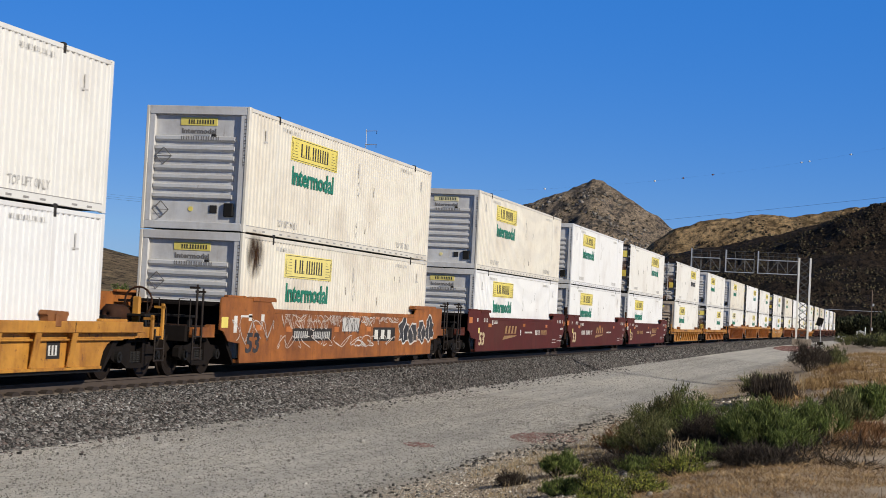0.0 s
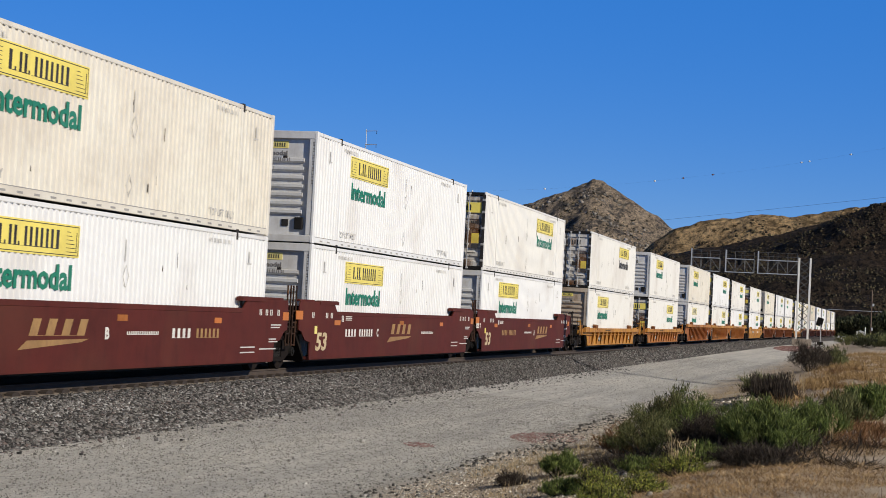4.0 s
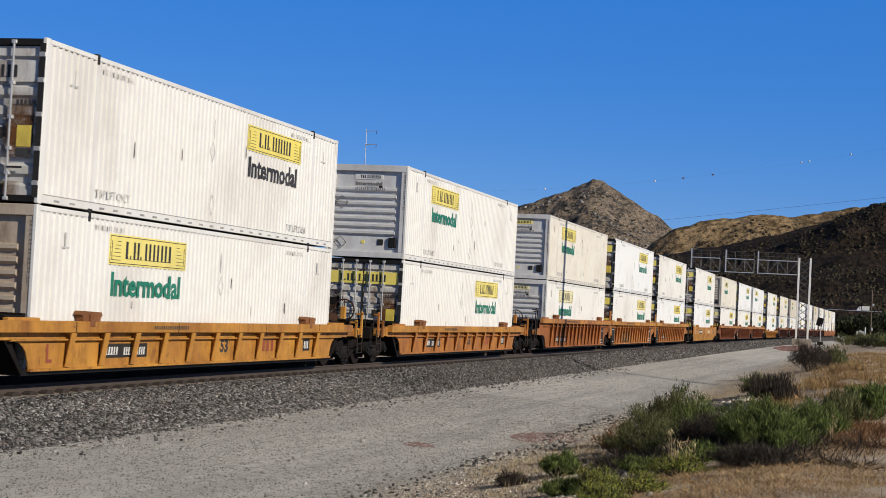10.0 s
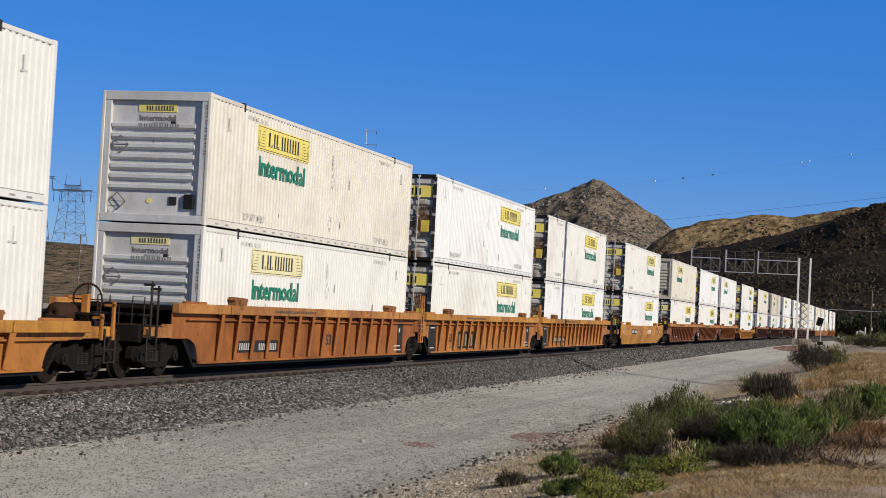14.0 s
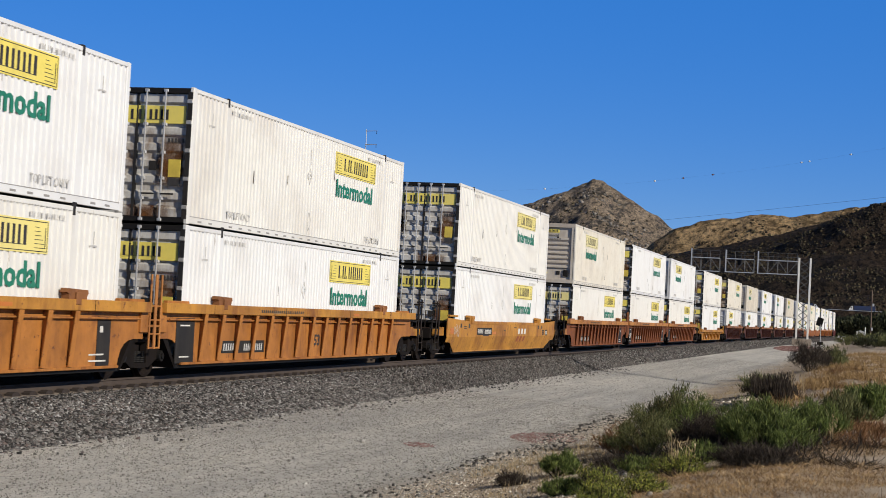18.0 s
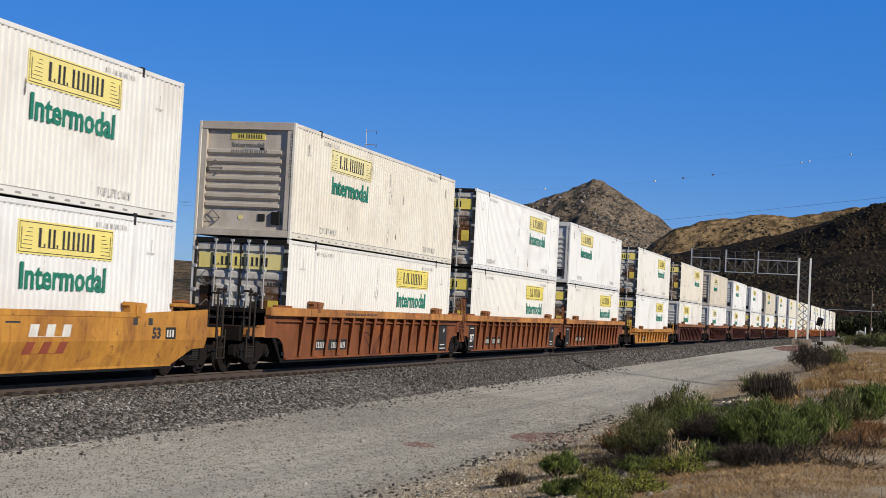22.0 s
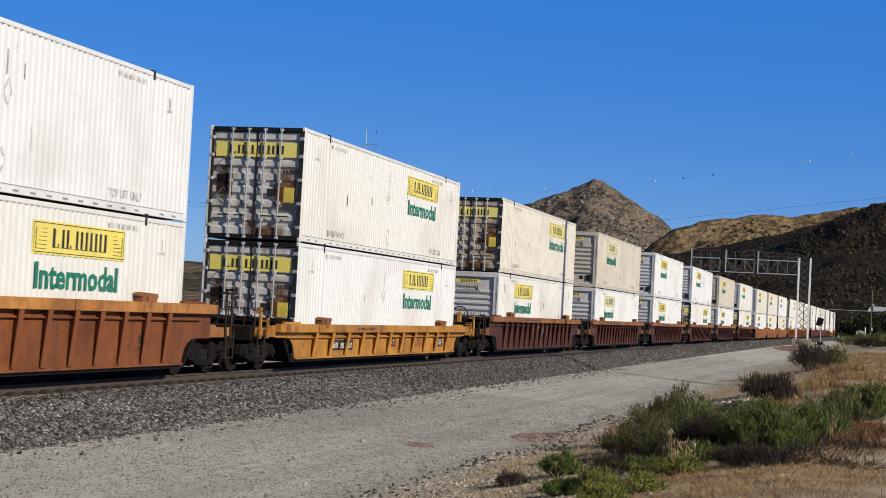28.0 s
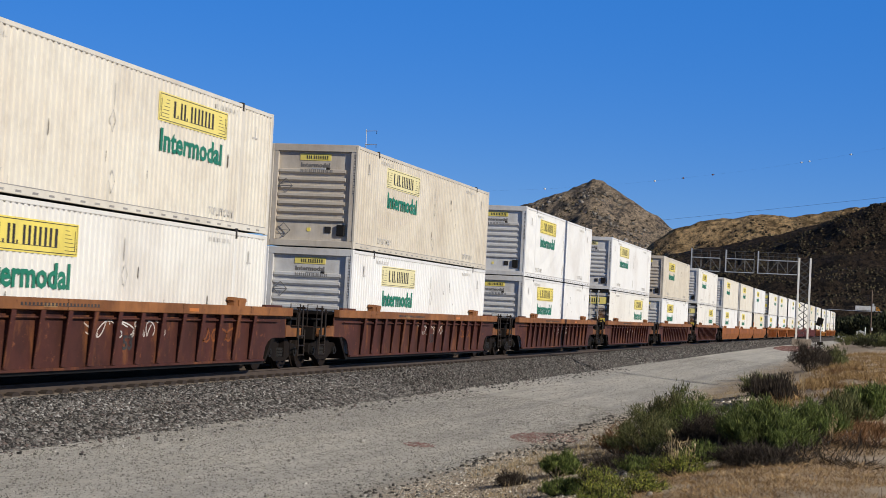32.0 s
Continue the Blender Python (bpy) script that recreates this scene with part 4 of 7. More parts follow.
def place_bushes():
    bush("bush", 12.1, 25.6, .68, 1.0, .74, "olive", 12000, "olive-green desert bush on the bank", leaf=.07, width=.008, upright=.55)
    bush("bush", 11.72, 26.2, .40, .6, .36, "rusty", 4200, "rusty-brown bush in front of an olive one", leaf=.06, width=.009, upright=.4)
    bush("bush", 11.45, 27.6, .5, .8, .5, "rusty", 2200, "low rusty-brown bush among green ones", leaf=.09, width=.012)
    bush("bush", 11.75, 31.5, .5, 1.0, .98, "olive", 6000, "olive-grey bush with pale tips", leaf=.11, width=.014, upright=.7)
    bush("bush", 12.55, 27.6, .6, 1.0, .80, "green", 10000, "green bush with fine leaves on the bank", leaf=.075, width=.008, upright=.6)
    # dead brush fills the hollows; its dark colour carries the shade there
    bush("bush", 13.2, 23.4, .5, .8, .55, "dead", 5200, "dead brush darkened as shade between greener bushes", leaf=.12, width=.008, upright=.4, stems=24)
    bush("bush", 13.2, 25.6, .5, .9, .55, "dead", 4000, "dead brush darkened as shade at the foot of greener bushes", leaf=.12, width=.009, upright=.4, stems=20)
    bush("bush", 14.08, 22.4, .60, .85, .70, "green", 18000, "broad bright green bush with fine upright leaves", leaf=.085, width=.0075, upright=.62)
    bush("bush", 13.85, 24.2, .55, .85, .70, "green", 10000, "bright green bush with fine upright leaves", leaf=.085, width=.0075, upright=.62)
    bush("bush", 14.6, 24.6, .5, .8, .62, "green", 10000, "green bush with fine leaves", leaf=.085, width=.0075, upright=.62)
    bush("bush", 14.1, 20.6, .62, .5, .26, "dead", 4200, "tangle of dead brush darkened as shade below a green bush", leaf=.13, width=.007, upright=.3, stems=24)
    bush("bush", 15.35, 31.6, .55, 1.0, .72, "green", 10000, "dark green bush beside dry weeds", leaf=.12, width=.014)
    bush("bush", 14.95, 28.2, .45, .8, .58, "olive", 4200, "dull green bush on the bank", leaf=.12, width=.013)
    bush("bush", 13.05, 42.5, .70, 1.6, .66, "dead", 8500, "grey-brown leafless bush of fine twigs", leaf=.16, width=.009, upright=.8, stems=26)
    bush("bush", 12.5, 47.0, .65, 1.6, .55, "olive", 5500, "low olive-grey bush of fine twigs", leaf=.14, width=.010, upright=.8, stems=22)
    bush("bush", 12.7, 76.5, 1.0, 2.4, 1.25, "dead", 6000, "dark twiggy bush at the road's edge", leaf=.20, width=.014, upright=.6, stems=26)
    bush("bush", 13.45, 86.0, .8, 2.0, .95, "olive", 2500, "dark olive bush beside dead brush", leaf=.18, width=.02)
    bush("bush", 11.22, 23.2, .30, .42, .40, "green", 4800, "small dark green bush on the gravel edge", leaf=.08, width=.010)
    bush("bush", 10.67, 22.6, .26, .36, .20, "dead", 1800, "small tangle of dead brush", leaf=.10, width=.007, upright=.3)
    bush("bush", 12.0, 23.4, .42, .6, .20, "dead", 1800, "flat tangle of dead brush", leaf=.10, width=.007, upright=.2)
    for x, y, rx, h, n in ((12.0, 19.3, .34, .22, 3600), (11.75, 20.6, .28, .16, 2400), (12.6, 21.6, .36, .22, 3000), (13.3, 21.9, .34, .30, 2600)):
        bush("weed_clump", x, y, rx, rx * 1.2, h, "green", n, "low dark green leafy weeds", "weeds", stems=22, leaf=.05, width=.009, upright=.6)
    for x, y, r, h, n in ((12.76, 17.2, .34, .30, 2400), (13.03, 18.2, .36, .30, 2400), (13.24, 20.1, .36, .30, 2200), (12.42, 19.2, .36, .32, 2400), (12.95, 20.9, .26, .26, 1300)):
        bush("weed_clump", x, y, r, r * 1.15, h, "lime", n, "low yellow-green leafy weeds", "weeds", stems=22, leaf=.030, width=.009, upright=.6)
    for x, y, r, h in ((-84, 178, 2.6, 6.2), (-93, 188, 3.0, 5.4), (-70, 178, 2.4, 4.2)):
        bush("bush", x, y, r, r, h, "green", 6500, "tall green shrub beyond the track", leaf=.30, width=.10, stems=16)
    for px, dist, r, h in ((1478, 520, 7, 5.5), (1500, 560, 8, 7.0), (1522, 500, 7, 6.5), (1545, 540, 8, 7.5), (1566, 500, 8, 7.0), (1590, 520, 8, 7.5)):
        w = sight(px, 580)
        bush("bush", EYE.x + w.x / w.y * dist, dist, r, r, h, "shade", 2200, "dark far trees below the highway", leaf=1.1, width=.5, stems=12)
    for x, y, r, h in ((14.8, 170, 1.6, 1.0), (16.4, 185, 2.0, 1.3), (15.6, 210, 2.0, 1.2), (17.5, 225, 2.4, 1.6)):
        bush("bush", x, y, r, r * 1.4, h, "shade", 1600, "distant dark green bush", leaf=.28, width=.05, stems=10)
    for px, dist, r, h in ((1500, 250, 2.4, 1.5), (1522, 225, 2.2, 1.6), (1546, 205, 2.4, 1.5), (1566, 180, 2.0, 1.4), (1590, 160, 2.2, 1.5)):
        w = sight(px, 600)
        bush("bush", EYE.x + w.x / w.y * dist, dist, r, r * 1.3, h, "olive", 1800, "dark olive bush beside the far road", leaf=.26, width=.05, stems=12)


place_bushes()


def grass_field(name, spots, n, kind, hgt, width, label, lean=.45):
    """Thin dry blades in tufts."""
    bx, by, bz = [], [], []
    for x0, x1, y0, y1, share in spots:
        k = int(n * share / 6)
        cx, cy = RNG.uniform(x0, x1, k), RNG.uniform(y0, y1, k)
        for i in range(k):
            if noise.noise((cx[i] * .45, cy[i] * .30, 7)) + .5 * noise.noise((cx[i] * 1.6, cy[i] * 1.1, 3)) > -.08:
                z = ground_z(cx[i], cy[i])
                q = RNG.normal(size=(6, 2)) * .07
                bx += list(cx[i] + q[:, 0])
                by += list(cy[i] + q[:, 1])
                bz += [z - .02] * 6
    base = np.stack([bx, by, bz], axis=1)
    m = len(base)
    h = hgt * RNG.gamma(4, .25, m)
    d = np.stack([RNG.normal(size=m) * lean, RNG.normal(size=m) * lean, np.ones(m)], axis=1)
    d /= np.linalg.norm(d, axis=1)[:, None]
    v, f = blades(base, base + d * h[:, None], np.full(m, width) * RNG.uniform(.6, 1.5, m), RNG.normal(size=(m, 3)) * h[:, None] * .06)
    ob = part(name, stuff_data(name, v, f, LEAF[kind]), LEAF[kind])
    return tagged(ob, label, "grass", kind="stuff")


grass_field("dry_grass", [(12.9, 16.6, 13, 24, .72), (14.6, 17.2, 24, 40, .28)], 170000, "straw", .055, .0036, "matted golden dry grass on the bank", 1.3)
grass_field("tall_dry_grass", [(13.0, 17.5, 36, 62, .45), (12.9, 17.5, 62, 125, .55)], 40000, "gold", .19, .011, "golden dry grass over the bank", .7)
grass_field("rusty_weeds", [(14.8, 16.2, 23.5, 29, .45), (13.2, 16.5, 36, 60, .35), (13.6, 15.0, 66, 74, .2)], 13000, "rusty", .13, .008, "rusty brown dry weeds on the bank", 1.0)
grass_field("pale_grass", [(9.3, 11.6, 19, 32, .40), (9.8, 11.6, 32, 60, .40), (10.0, 12.2, 60, 90, .2)], 15000, "pale", .10, .005, "pale dry grass tufts at the road's edge", .7)
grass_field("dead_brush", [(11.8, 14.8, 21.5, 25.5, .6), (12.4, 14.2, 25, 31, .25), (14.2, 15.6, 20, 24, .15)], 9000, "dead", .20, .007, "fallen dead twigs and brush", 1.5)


def tall_stalk(x, y, h, n):
    g = thing("dry_stalk", "tall pale dry weed stalk with seed heads", "weed", "dry stalks", at=pose(x, y, ground_z(x, y) - .03))
    m = Mesh()
    for i in range(n):
        a = i * 2.2
        tp = Vector((math.cos(a) * .06 * (i % 3), math.sin(a) * .06, h * (1 - .13 * (i % 4))))
        m.rod((math.cos(a) * .02, math.sin(a) * .02, 0), tp, .007, 5, .003, False)
    part("stalk", m, LEAF["pale"], g)
    base = np.array([[math.cos(i) * .10 * RNG.uniform(), math.sin(i) * .1 * RNG.uniform(), h * RNG.uniform(.35, 1.0)] for i in range(60)])
    v, f = blades(base, base + RNG.normal(size=(60, 3)) * .03 + np.array([0, 0, .04]), np.full(60, .009))
    tagged(part("seed_head", stuff_data("seed_head", v, f, LEAF["pale"]), LEAF["pale"], g), kind="stuff")


for x_, y_, h_ in ((13.1, 20.9, .42), (13.2, 21.3, .36), (12.95, 21.5, .5), (14.9, 24.2, .45), (11.8, 31.0, .85), (11.65, 31.3, .8), (13.5, 42.0, .8), (13.8, 41.0, .75)):
    tall_stalk(x_, y_, h_, 4)


# ---- loose stone ----
def stone_material(name, stops):
    m = material(name, stops[0][1], 0.9, 0, 0.25)
    nt = m.node_tree
    b = nt.nodes["Principled BSDF"]
    rnd = nt.nodes.new("ShaderNodeNewGeometry").outputs["Random Per Island"]
    col = ramp_node(nt, rnd, stops)
    grain = ramp_node(nt, noise_node(nt, 45, 3, 0.6), [(0.3, (0.75, 0.75, 0.75)), (0.7, (1.15, 1.15, 1.15))])
    nt.links.new(mix_node(nt, col, grain, 1.0, "MULTIPLY"), b.inputs["Base Color"])
    return m


CUBE_V = np.array([(x, y, z) for x in (-.5, .5) for y in (-.5, .5) for z in (-.5, .5)])
CUBE_F = np.array([(0, 1, 3, 2), (4, 6, 7, 5), (0, 4, 5, 1), (2, 3, 7, 6), (0, 2, 6, 4), (1, 5, 7, 3)])


CHIP_V = np.array([(-.5, -.4, -.3), (.5, -.3, -.3), (0, .55, -.3), (.05, 0, .5)])
CHIP_F = np.array([(0, 2, 1), (0, 1, 3), (1, 2, 3), (2, 0, 3)])


def stones(pos, size, mat, name, label, flat=.7, chip=False):
    """Broken stones; the smallest are four-sided chips."""
    n = len(pos)
    V, F = (CHIP_V, CHIP_F) if chip else (CUBE_V, CUBE_F)
    v = V[None] + RNG.uniform(-.24, .24, (n, len(V), 3))
    a, b = RNG.uniform(0, 6.283, n), RNG.uniform(-.7, .7, n)
    ca, sa, cb, sb = np.cos(a), np.sin(a), np.cos(b), np.sin(b)
    v = v * (size[:, None, None] * np.stack([RNG.uniform(.75, 1.3, n), RNG.uniform(.75, 1.3, n), RNG.uniform(.5, 1.0, n) * flat / .7], axis=1)[:, None, :])
    x, y, z = v[..., 0].copy(), v[..., 1].copy(), v[..., 2].copy()
    y, z = y * cb[:, None] - z * sb[:, None], y * sb[:, None] + z * cb[:, None]
    x, y = x * ca[:, None] - y * sa[:, None], x * sa[:, None] + y * ca[:, None]
    v = np.stack([x, y, z], axis=2) + pos[:, None, :]
    f = (np.arange(n) * len(V))[:, None, None] + F[None]
    ob = part(name, stuff_data(name, v.reshape(-1, 3), f.reshape(-1, F.shape[1]), mat), mat)
    return tagged(ob, label, "stones", kind="stuff")


BALLAST_STONE = stone_material("crushed_stone", [(0.0, (0.018, 0.017, 0.017)), (0.36, (0.055, 0.052, 0.051)), (0.52, (0.14, 0.134, 0.130)), (0.66, (0.19, 0.182, 0.174)), (0.78, (0.125, 0.094, 0.088)), (0.90, (0.23, 0.222, 0.215)), (1.0, (0.38, 0.37, 0.355))])
GRAVEL_STONE = stone_material("road_gravel", [(0.0, (0.12, 0.115, 0.105)), (0.4, (0.27, 0.258, 0.236)), (0.85, (0.40, 0.38, 0.35)), (1.0, (0.52, 0.50, 0.47))])
PALE_STONE = stone_material("pale_rock", [(0.0, (0.26, 0.22, 0.18)), (0.6, (0.42, 0.38, 0.33)), (1.0, (0.62, 0.59, 0.55))])


def lay(n, x0, x1, y0, y1, lo, hi, height, mat, name, label, keep=None, sink=.25, chip=False):
    x, y = RNG.uniform(x0, x1, n), RNG.uniform(y0, y1, n)
    if keep is not None:
        ok = np.array([keep(a, b) for a, b in zip(x, y)])
        x, y = x[ok], y[ok]
    s = RNG.uniform(lo, hi, len(x))
    z = np.array([height(a, b) for a, b in zip(x, y)]) + s * (.5 - sink) * .8
    stones(np.stack([x, y, z], axis=1), s, mat, name, label, .95 if height is bed_height else .7, chip)


def bed_height(x, y):
    return bed_z(x - offset_of(y))


lay(84000, 1.04, 3.25, 17, 45, .023, .050, bed_height, BALLAST_STONE, "ballast_stones", "grey and reddish crushed stones of the track bed", None, .08)
lay(42000, .95, 3.2, 45, 90, .045, .085, bed_height, BALLAST_STONE, "ballast_stones", "grey and reddish crushed stones of the track bed", None, .1, True)
lay(16000, .95, 3.2, 90, 170, .08, .13, bed_height, BALLAST_STONE, "ballast_stones", "grey and reddish crushed stones of the track bed", None, .1, True)
lay(9000, .95, 3.3, 170, 330, .14, .22, bed_height, BALLAST_STONE, "ballast_stones", "grey and reddish crushed stones of the track bed", None, .1, True)
lay(1500, 3.0, 4.4, 16, 80, .02, .055, ground_z, BALLAST_STONE, "strayed_stones", "stones strayed from the track bed onto the road", lambda x, y: RNG.uniform() > (x - 3.0) / 1.5)
lay(46000, 3.2, 9.6, 14, 48, .012, .032, ground_z, GRAVEL_STONE, "road_gravel", "fine grey gravel of the service road", None, .1, True)
lay(22000, 3.2, 10.0, 48, 120, .018, .036, ground_z, GRAVEL_STONE, "road_gravel", "fine grey gravel of the service road", None, .25, True)
RUBBLE = stone_material("bank_rubble", [(0.0, (0.10, 0.085, 0.07)), (0.3, (0.33, 0.275, 0.22)), (0.75, (0.56, 0.48, 0.39)), (1.0, (0.74, 0.69, 0.62))])
lay(26000, 8.8, 12.6, 15, 44, .012, .045, ground_z, RUBBLE, "bank_rubble", "small mixed rubble on the dirt bank", lambda x, y: noise.noise((x * .9, y * .6, 21)) > -.35, .25, True)
lay(1300, 10.7, 12.2, 43.5, 47.5, .04, .09, ground_z, RUBBLE, "rubble_heap", "pale broken stones at the edge of the bank", None, .1)
lay(500, 3.4, 9.4, 14, 60, .02, .045, ground_z, GRAVEL_STONE, "road_stones", "loose stones on the service road")
lay(2600, 8.2, 10.6, 16, 60, .015, .05, ground_z, GRAVEL_STONE, "edge_stones", "rough stones along the road's edge", lambda x, y: abs(x - bank_edge(y) + .1) < .75 and noise.noise((x * .8, y * .5, 3)) > -.1)
lay(260, 9.0, 13.6, 16, 42, .02, .06, ground_z, PALE_STONE, "pale_rocks", "pale rocks lying on the bank", lambda x, y: noise.noise((x * .6, y * .4, 12)) > .0)


# ---- ties ----
track = thing("track_ties", "row of concrete ties with rail clips", "ties", kind="structure")
for i_ in range(178):
    s_ = 14 + i_ * .61
    part("tie", cached("tie", lambda: Mesh().prism([(-.17, -.42), (.17, -.42), (.15, -.190), (-.15, -.190)], "x", -1.12, 1.12).data("tie", TIE)), TIE, track, "", False, track_pose(s_))
    part("rail_clip", cached("clip", lambda: Mesh().prism([(-.14, -.206), (.14, -.206), (.13, -.150), (.07, -.120), (-.07, -.120), (-.13, -.150)], "x", .83, .97).data("rail_clip", CLIP)), CLIP, track, "", False, track_pose(s_))


# ---- coloured patches of gravel ----
RED_STONE = stone_material("reddish_gravel", [(0.0, (0.13, 0.06, 0.055)), (0.5, (0.24, 0.125, 0.115)), (1.0, (0.36, 0.25, 0.23))])
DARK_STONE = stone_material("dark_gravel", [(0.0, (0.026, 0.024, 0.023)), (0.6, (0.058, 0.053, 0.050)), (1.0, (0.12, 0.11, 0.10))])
for cx_, cy_, rx_, ry_, n_ in ((8.75, 35.0, .75, 1.5, 1500), (7.2, 30.3, .28, .45, 260), (6.2, 205.0, 2.2, 26, 2600)):
    big_ = 3.5 if cy_ > 100 else 1.0
    a_, r_ = RNG.uniform(0, 6.283, n_), np.sqrt(RNG.uniform(0, 1, n_))
    xx_, yy_ = cx_ + rx_ * r_ * np.cos(a_), cy_ + ry_ * r_ * np.sin(a_)
    ss_ = RNG.uniform(.012, .03, n_) * big_
    stones(np.stack([xx_, yy_, np.array([ground_z(q, w) for q, w in zip(xx_, yy_)]) + ss_ * .2], axis=1), ss_, RED_STONE, "red_gravel", "patch of reddish gravel on the road", .4)
# dark stones stand in for the shadow line where the bed steps down
lay(9000, 2.2, 2.48, 17, 70, .04, .065, bed_height, DARK_STONE, "dark_ballast", "darker stones painted as the shadow along the foot of the track bed", None, .1, True)
lay(900, 8.6, 9.6, 15, 45, .02, .05, ground_z, DARK_STONE, "dark_edge_stones", "dark stones along the road's edge", lambda x, y: abs(x - bank_edge(y) + .35) < .35)
boulder_g = thing("loose_rock", "single grey rock on the gravel road", "rock", at=pose(6.35, 29.4, ground_z(6.35, 29.4)))
part("rock", Mesh().lathe([(.012, -.02), (.05, .0), (.062, .03), (.045, .065), (.012, .078)], 9, "z"), GRAVEL_STONE, boulder_g)

# ---- brush on the far slopes ----
def slope_brush(hill, n, lo, hi, mat, label, cut, seed):
    """Single shrubs scattered over the front of a hill, in drifts."""
    grid = SLOPES[hill]
    i, j = RNG.integers(0, grid.shape[0] - 1, n), RNG.integers(6, 41, n)
    u, v = RNG.uniform(size=(n, 1)), RNG.uniform(size=(n, 1))
    p = (grid[i, j] * (1 - u) + grid[i + 1, j] * u) * (1 - v) + (grid[i, j + 1] * (1 - u) + grid[i + 1, j + 1] * u) * v
    ok = np.array([noise.noise((q[0] / 60, q[1] / 110, seed)) + .5 * noise.noise((q[0] / 17, q[1] / 30, seed)) > cut for q in p])
    p = p[ok]
    s = lo + (hi - lo) * RNG.beta(1.2, 2.5, len(p))
    p[:, 2] += s * .15
    ob = stones(p, s, mat, "slope_brush", label, .75)
    return tagged(ob, category="brush")


FAR_BRUSH = stone_material("far_dark_brush", [(0.0, (0.020, 0.016, 0.011)), (0.6, (0.045, 0.036, 0.022)), (1.0, (0.085, 0.070, 0.038))])
FAR_ROCK = stone_material("far_grey_rock", [(0.0, (0.09, 0.083, 0.076)), (0.6, (0.20, 0.18, 0.16)), (1.0, (0.33, 0.30, 0.265))])
FAR_DUST = stone_material("far_pale_ground", [(0.0, (0.035, 0.027, 0.020)), (0.7, (0.075, 0.056, 0.038)), (1.0, (0.14, 0.105, 0.065))])
slope_brush("hill_burnt", 9000, .7, 2.6, FAR_BRUSH, "dark burnt shrubs dotted over the hillside", -.2, 3.1)
slope_brush("hill_burnt", 1300, .5, 1.5, FAR_DUST, "pale dry tufts and stones between burnt shrubs", .0, 8.4)
slope_brush("hill_tan", 2400, 1.2, 4.0, FAR_BRUSH, "dark shrubs dotted over dry grass", -.05, 5.5)
slope_brush("hill_peak", 3000, 1.4, 4.0, FAR_BRUSH, "dark shrubs on the slopes of the peak", -.1, 6.6)
slope_brush("hill_peak", 3000, 2.0, 7.0, FAR_ROCK, "grey rock outcrops on the peak", .10, 9.2)

# ---- lettering ----
def letters(text, height, mat, depth=0.004, bold=0.0, spacing=1.0):
    """A flat mesh of words, in x right and y up, from the origin."""
    cu = bpy.data.curves.new("lettering", "FONT")
    cu.body, cu.size, cu.extrude, cu.offset = text, height / 0.73, depth, bold
    cu.space_character = spacing
    cu.resolution_u = 2
    ob = bpy.data.objects.new("lettering", cu)
    me = bpy.data.meshes.new_from_object(ob)
    bpy.data.objects.remove(ob)
    me.materials.clear()
    me.materials.append(mat)
    return me


def fit_width(me, width):
    w = max(v.co.x for v in me.vertices) - min(v.co.x for v in me.vertices)
    me.transform(Matrix.Diagonal((width / w, 1, 1, 1)))
    return me


RIGHT = pose(0, 0, 0, 90, 0, 90)     # writing on a face that looks to +x: reads along +y
LEFT = pose(0, 0, 0, 90, 0, -90)     # on a face that looks to -x: reads along -y
FRONT = pose(0, 0, 0, 90, 0, 0)      # on a face that looks to -y: reads along +x
BACK = pose(0, 0, 0, 90, 0, 180)     # on a face that looks to +y: reads along -x

DIMINK = painted("worn_lettering", (0.13, 0.125, 0.12), (0.32, 0.30, 0.28), 0.8, 0.6)
WORD = fit_width(letters("Intermodal", 0.46, GREEN, 0.003, 0.018), 3.25)
WORD_INK = fit_width(letters("Intermodal", 0.46, INK, 0.003, 0.018), 3.25)
WORD_SMALL = fit_width(letters("Intermodal", 0.12, DIMINK, 0.002, 0.006), 0.86)
LIFT = fit_width(letters("TOP LIFT ONLY", 0.17, GREYINK, 0.002, 0.002), 1.45)


def emblem(mesh_y, bars):
    """Plain shapes standing in for a maker's name: a row of upright bars."""
    m = Mesh()
    x = 0.0
    for w, hgt, gap in bars:
        m.box(x, x + w, 0, hgt, -0.003, 0.003)
        if gap:
            m.box(x + w, x + w + gap, 0, .035 * hgt, -0.002, 0.002)
        x += w + gap
    return m


NAME_BARS = [(.10, .34, .10), (.05, .07, .10), (.085, .34, .09), (.085, .34, .06), (.05, .07, .16)] + [(.085, .34, .10), (.085, .34, .11)] * 3 + [(.10, .34, 0)]
NAME_SMALL = [(.028, .10, .035), (.028, .10, .03), (.028, .10, .06)] + [(.028, .10, .035), (.028, .10, .04)] * 3 + [(.03, .10, 0)]
NAME_DOOR = [(.06, .22, .08), (.03, .05, .06), (.055, .22, .06), (.055, .22, .05), (.03, .05, .12), (.055, .22, .07), (.055, .22, .07), (.055, .22, .07), (.055, .22, .07), (.055, .22, .07), (.055, .22, .07), (.06, .22, 0)]

HL, HW, HH = 8.075, 1.295, 2.90


def wave(a0, a1, pitch, out, inn):
    """A trapezoid wave from a0 to a1."""
    n = max(1, round((a1 - a0) / pitch))
    p = (a1 - a0) / n
    pts = []
    for i in range(n):
        s = a0 + i * p
        pts += [(s, out), (s + p * .42, out), (s + p * .5, inn), (s + p * .92, inn)]
    return pts + [(a1, out)]


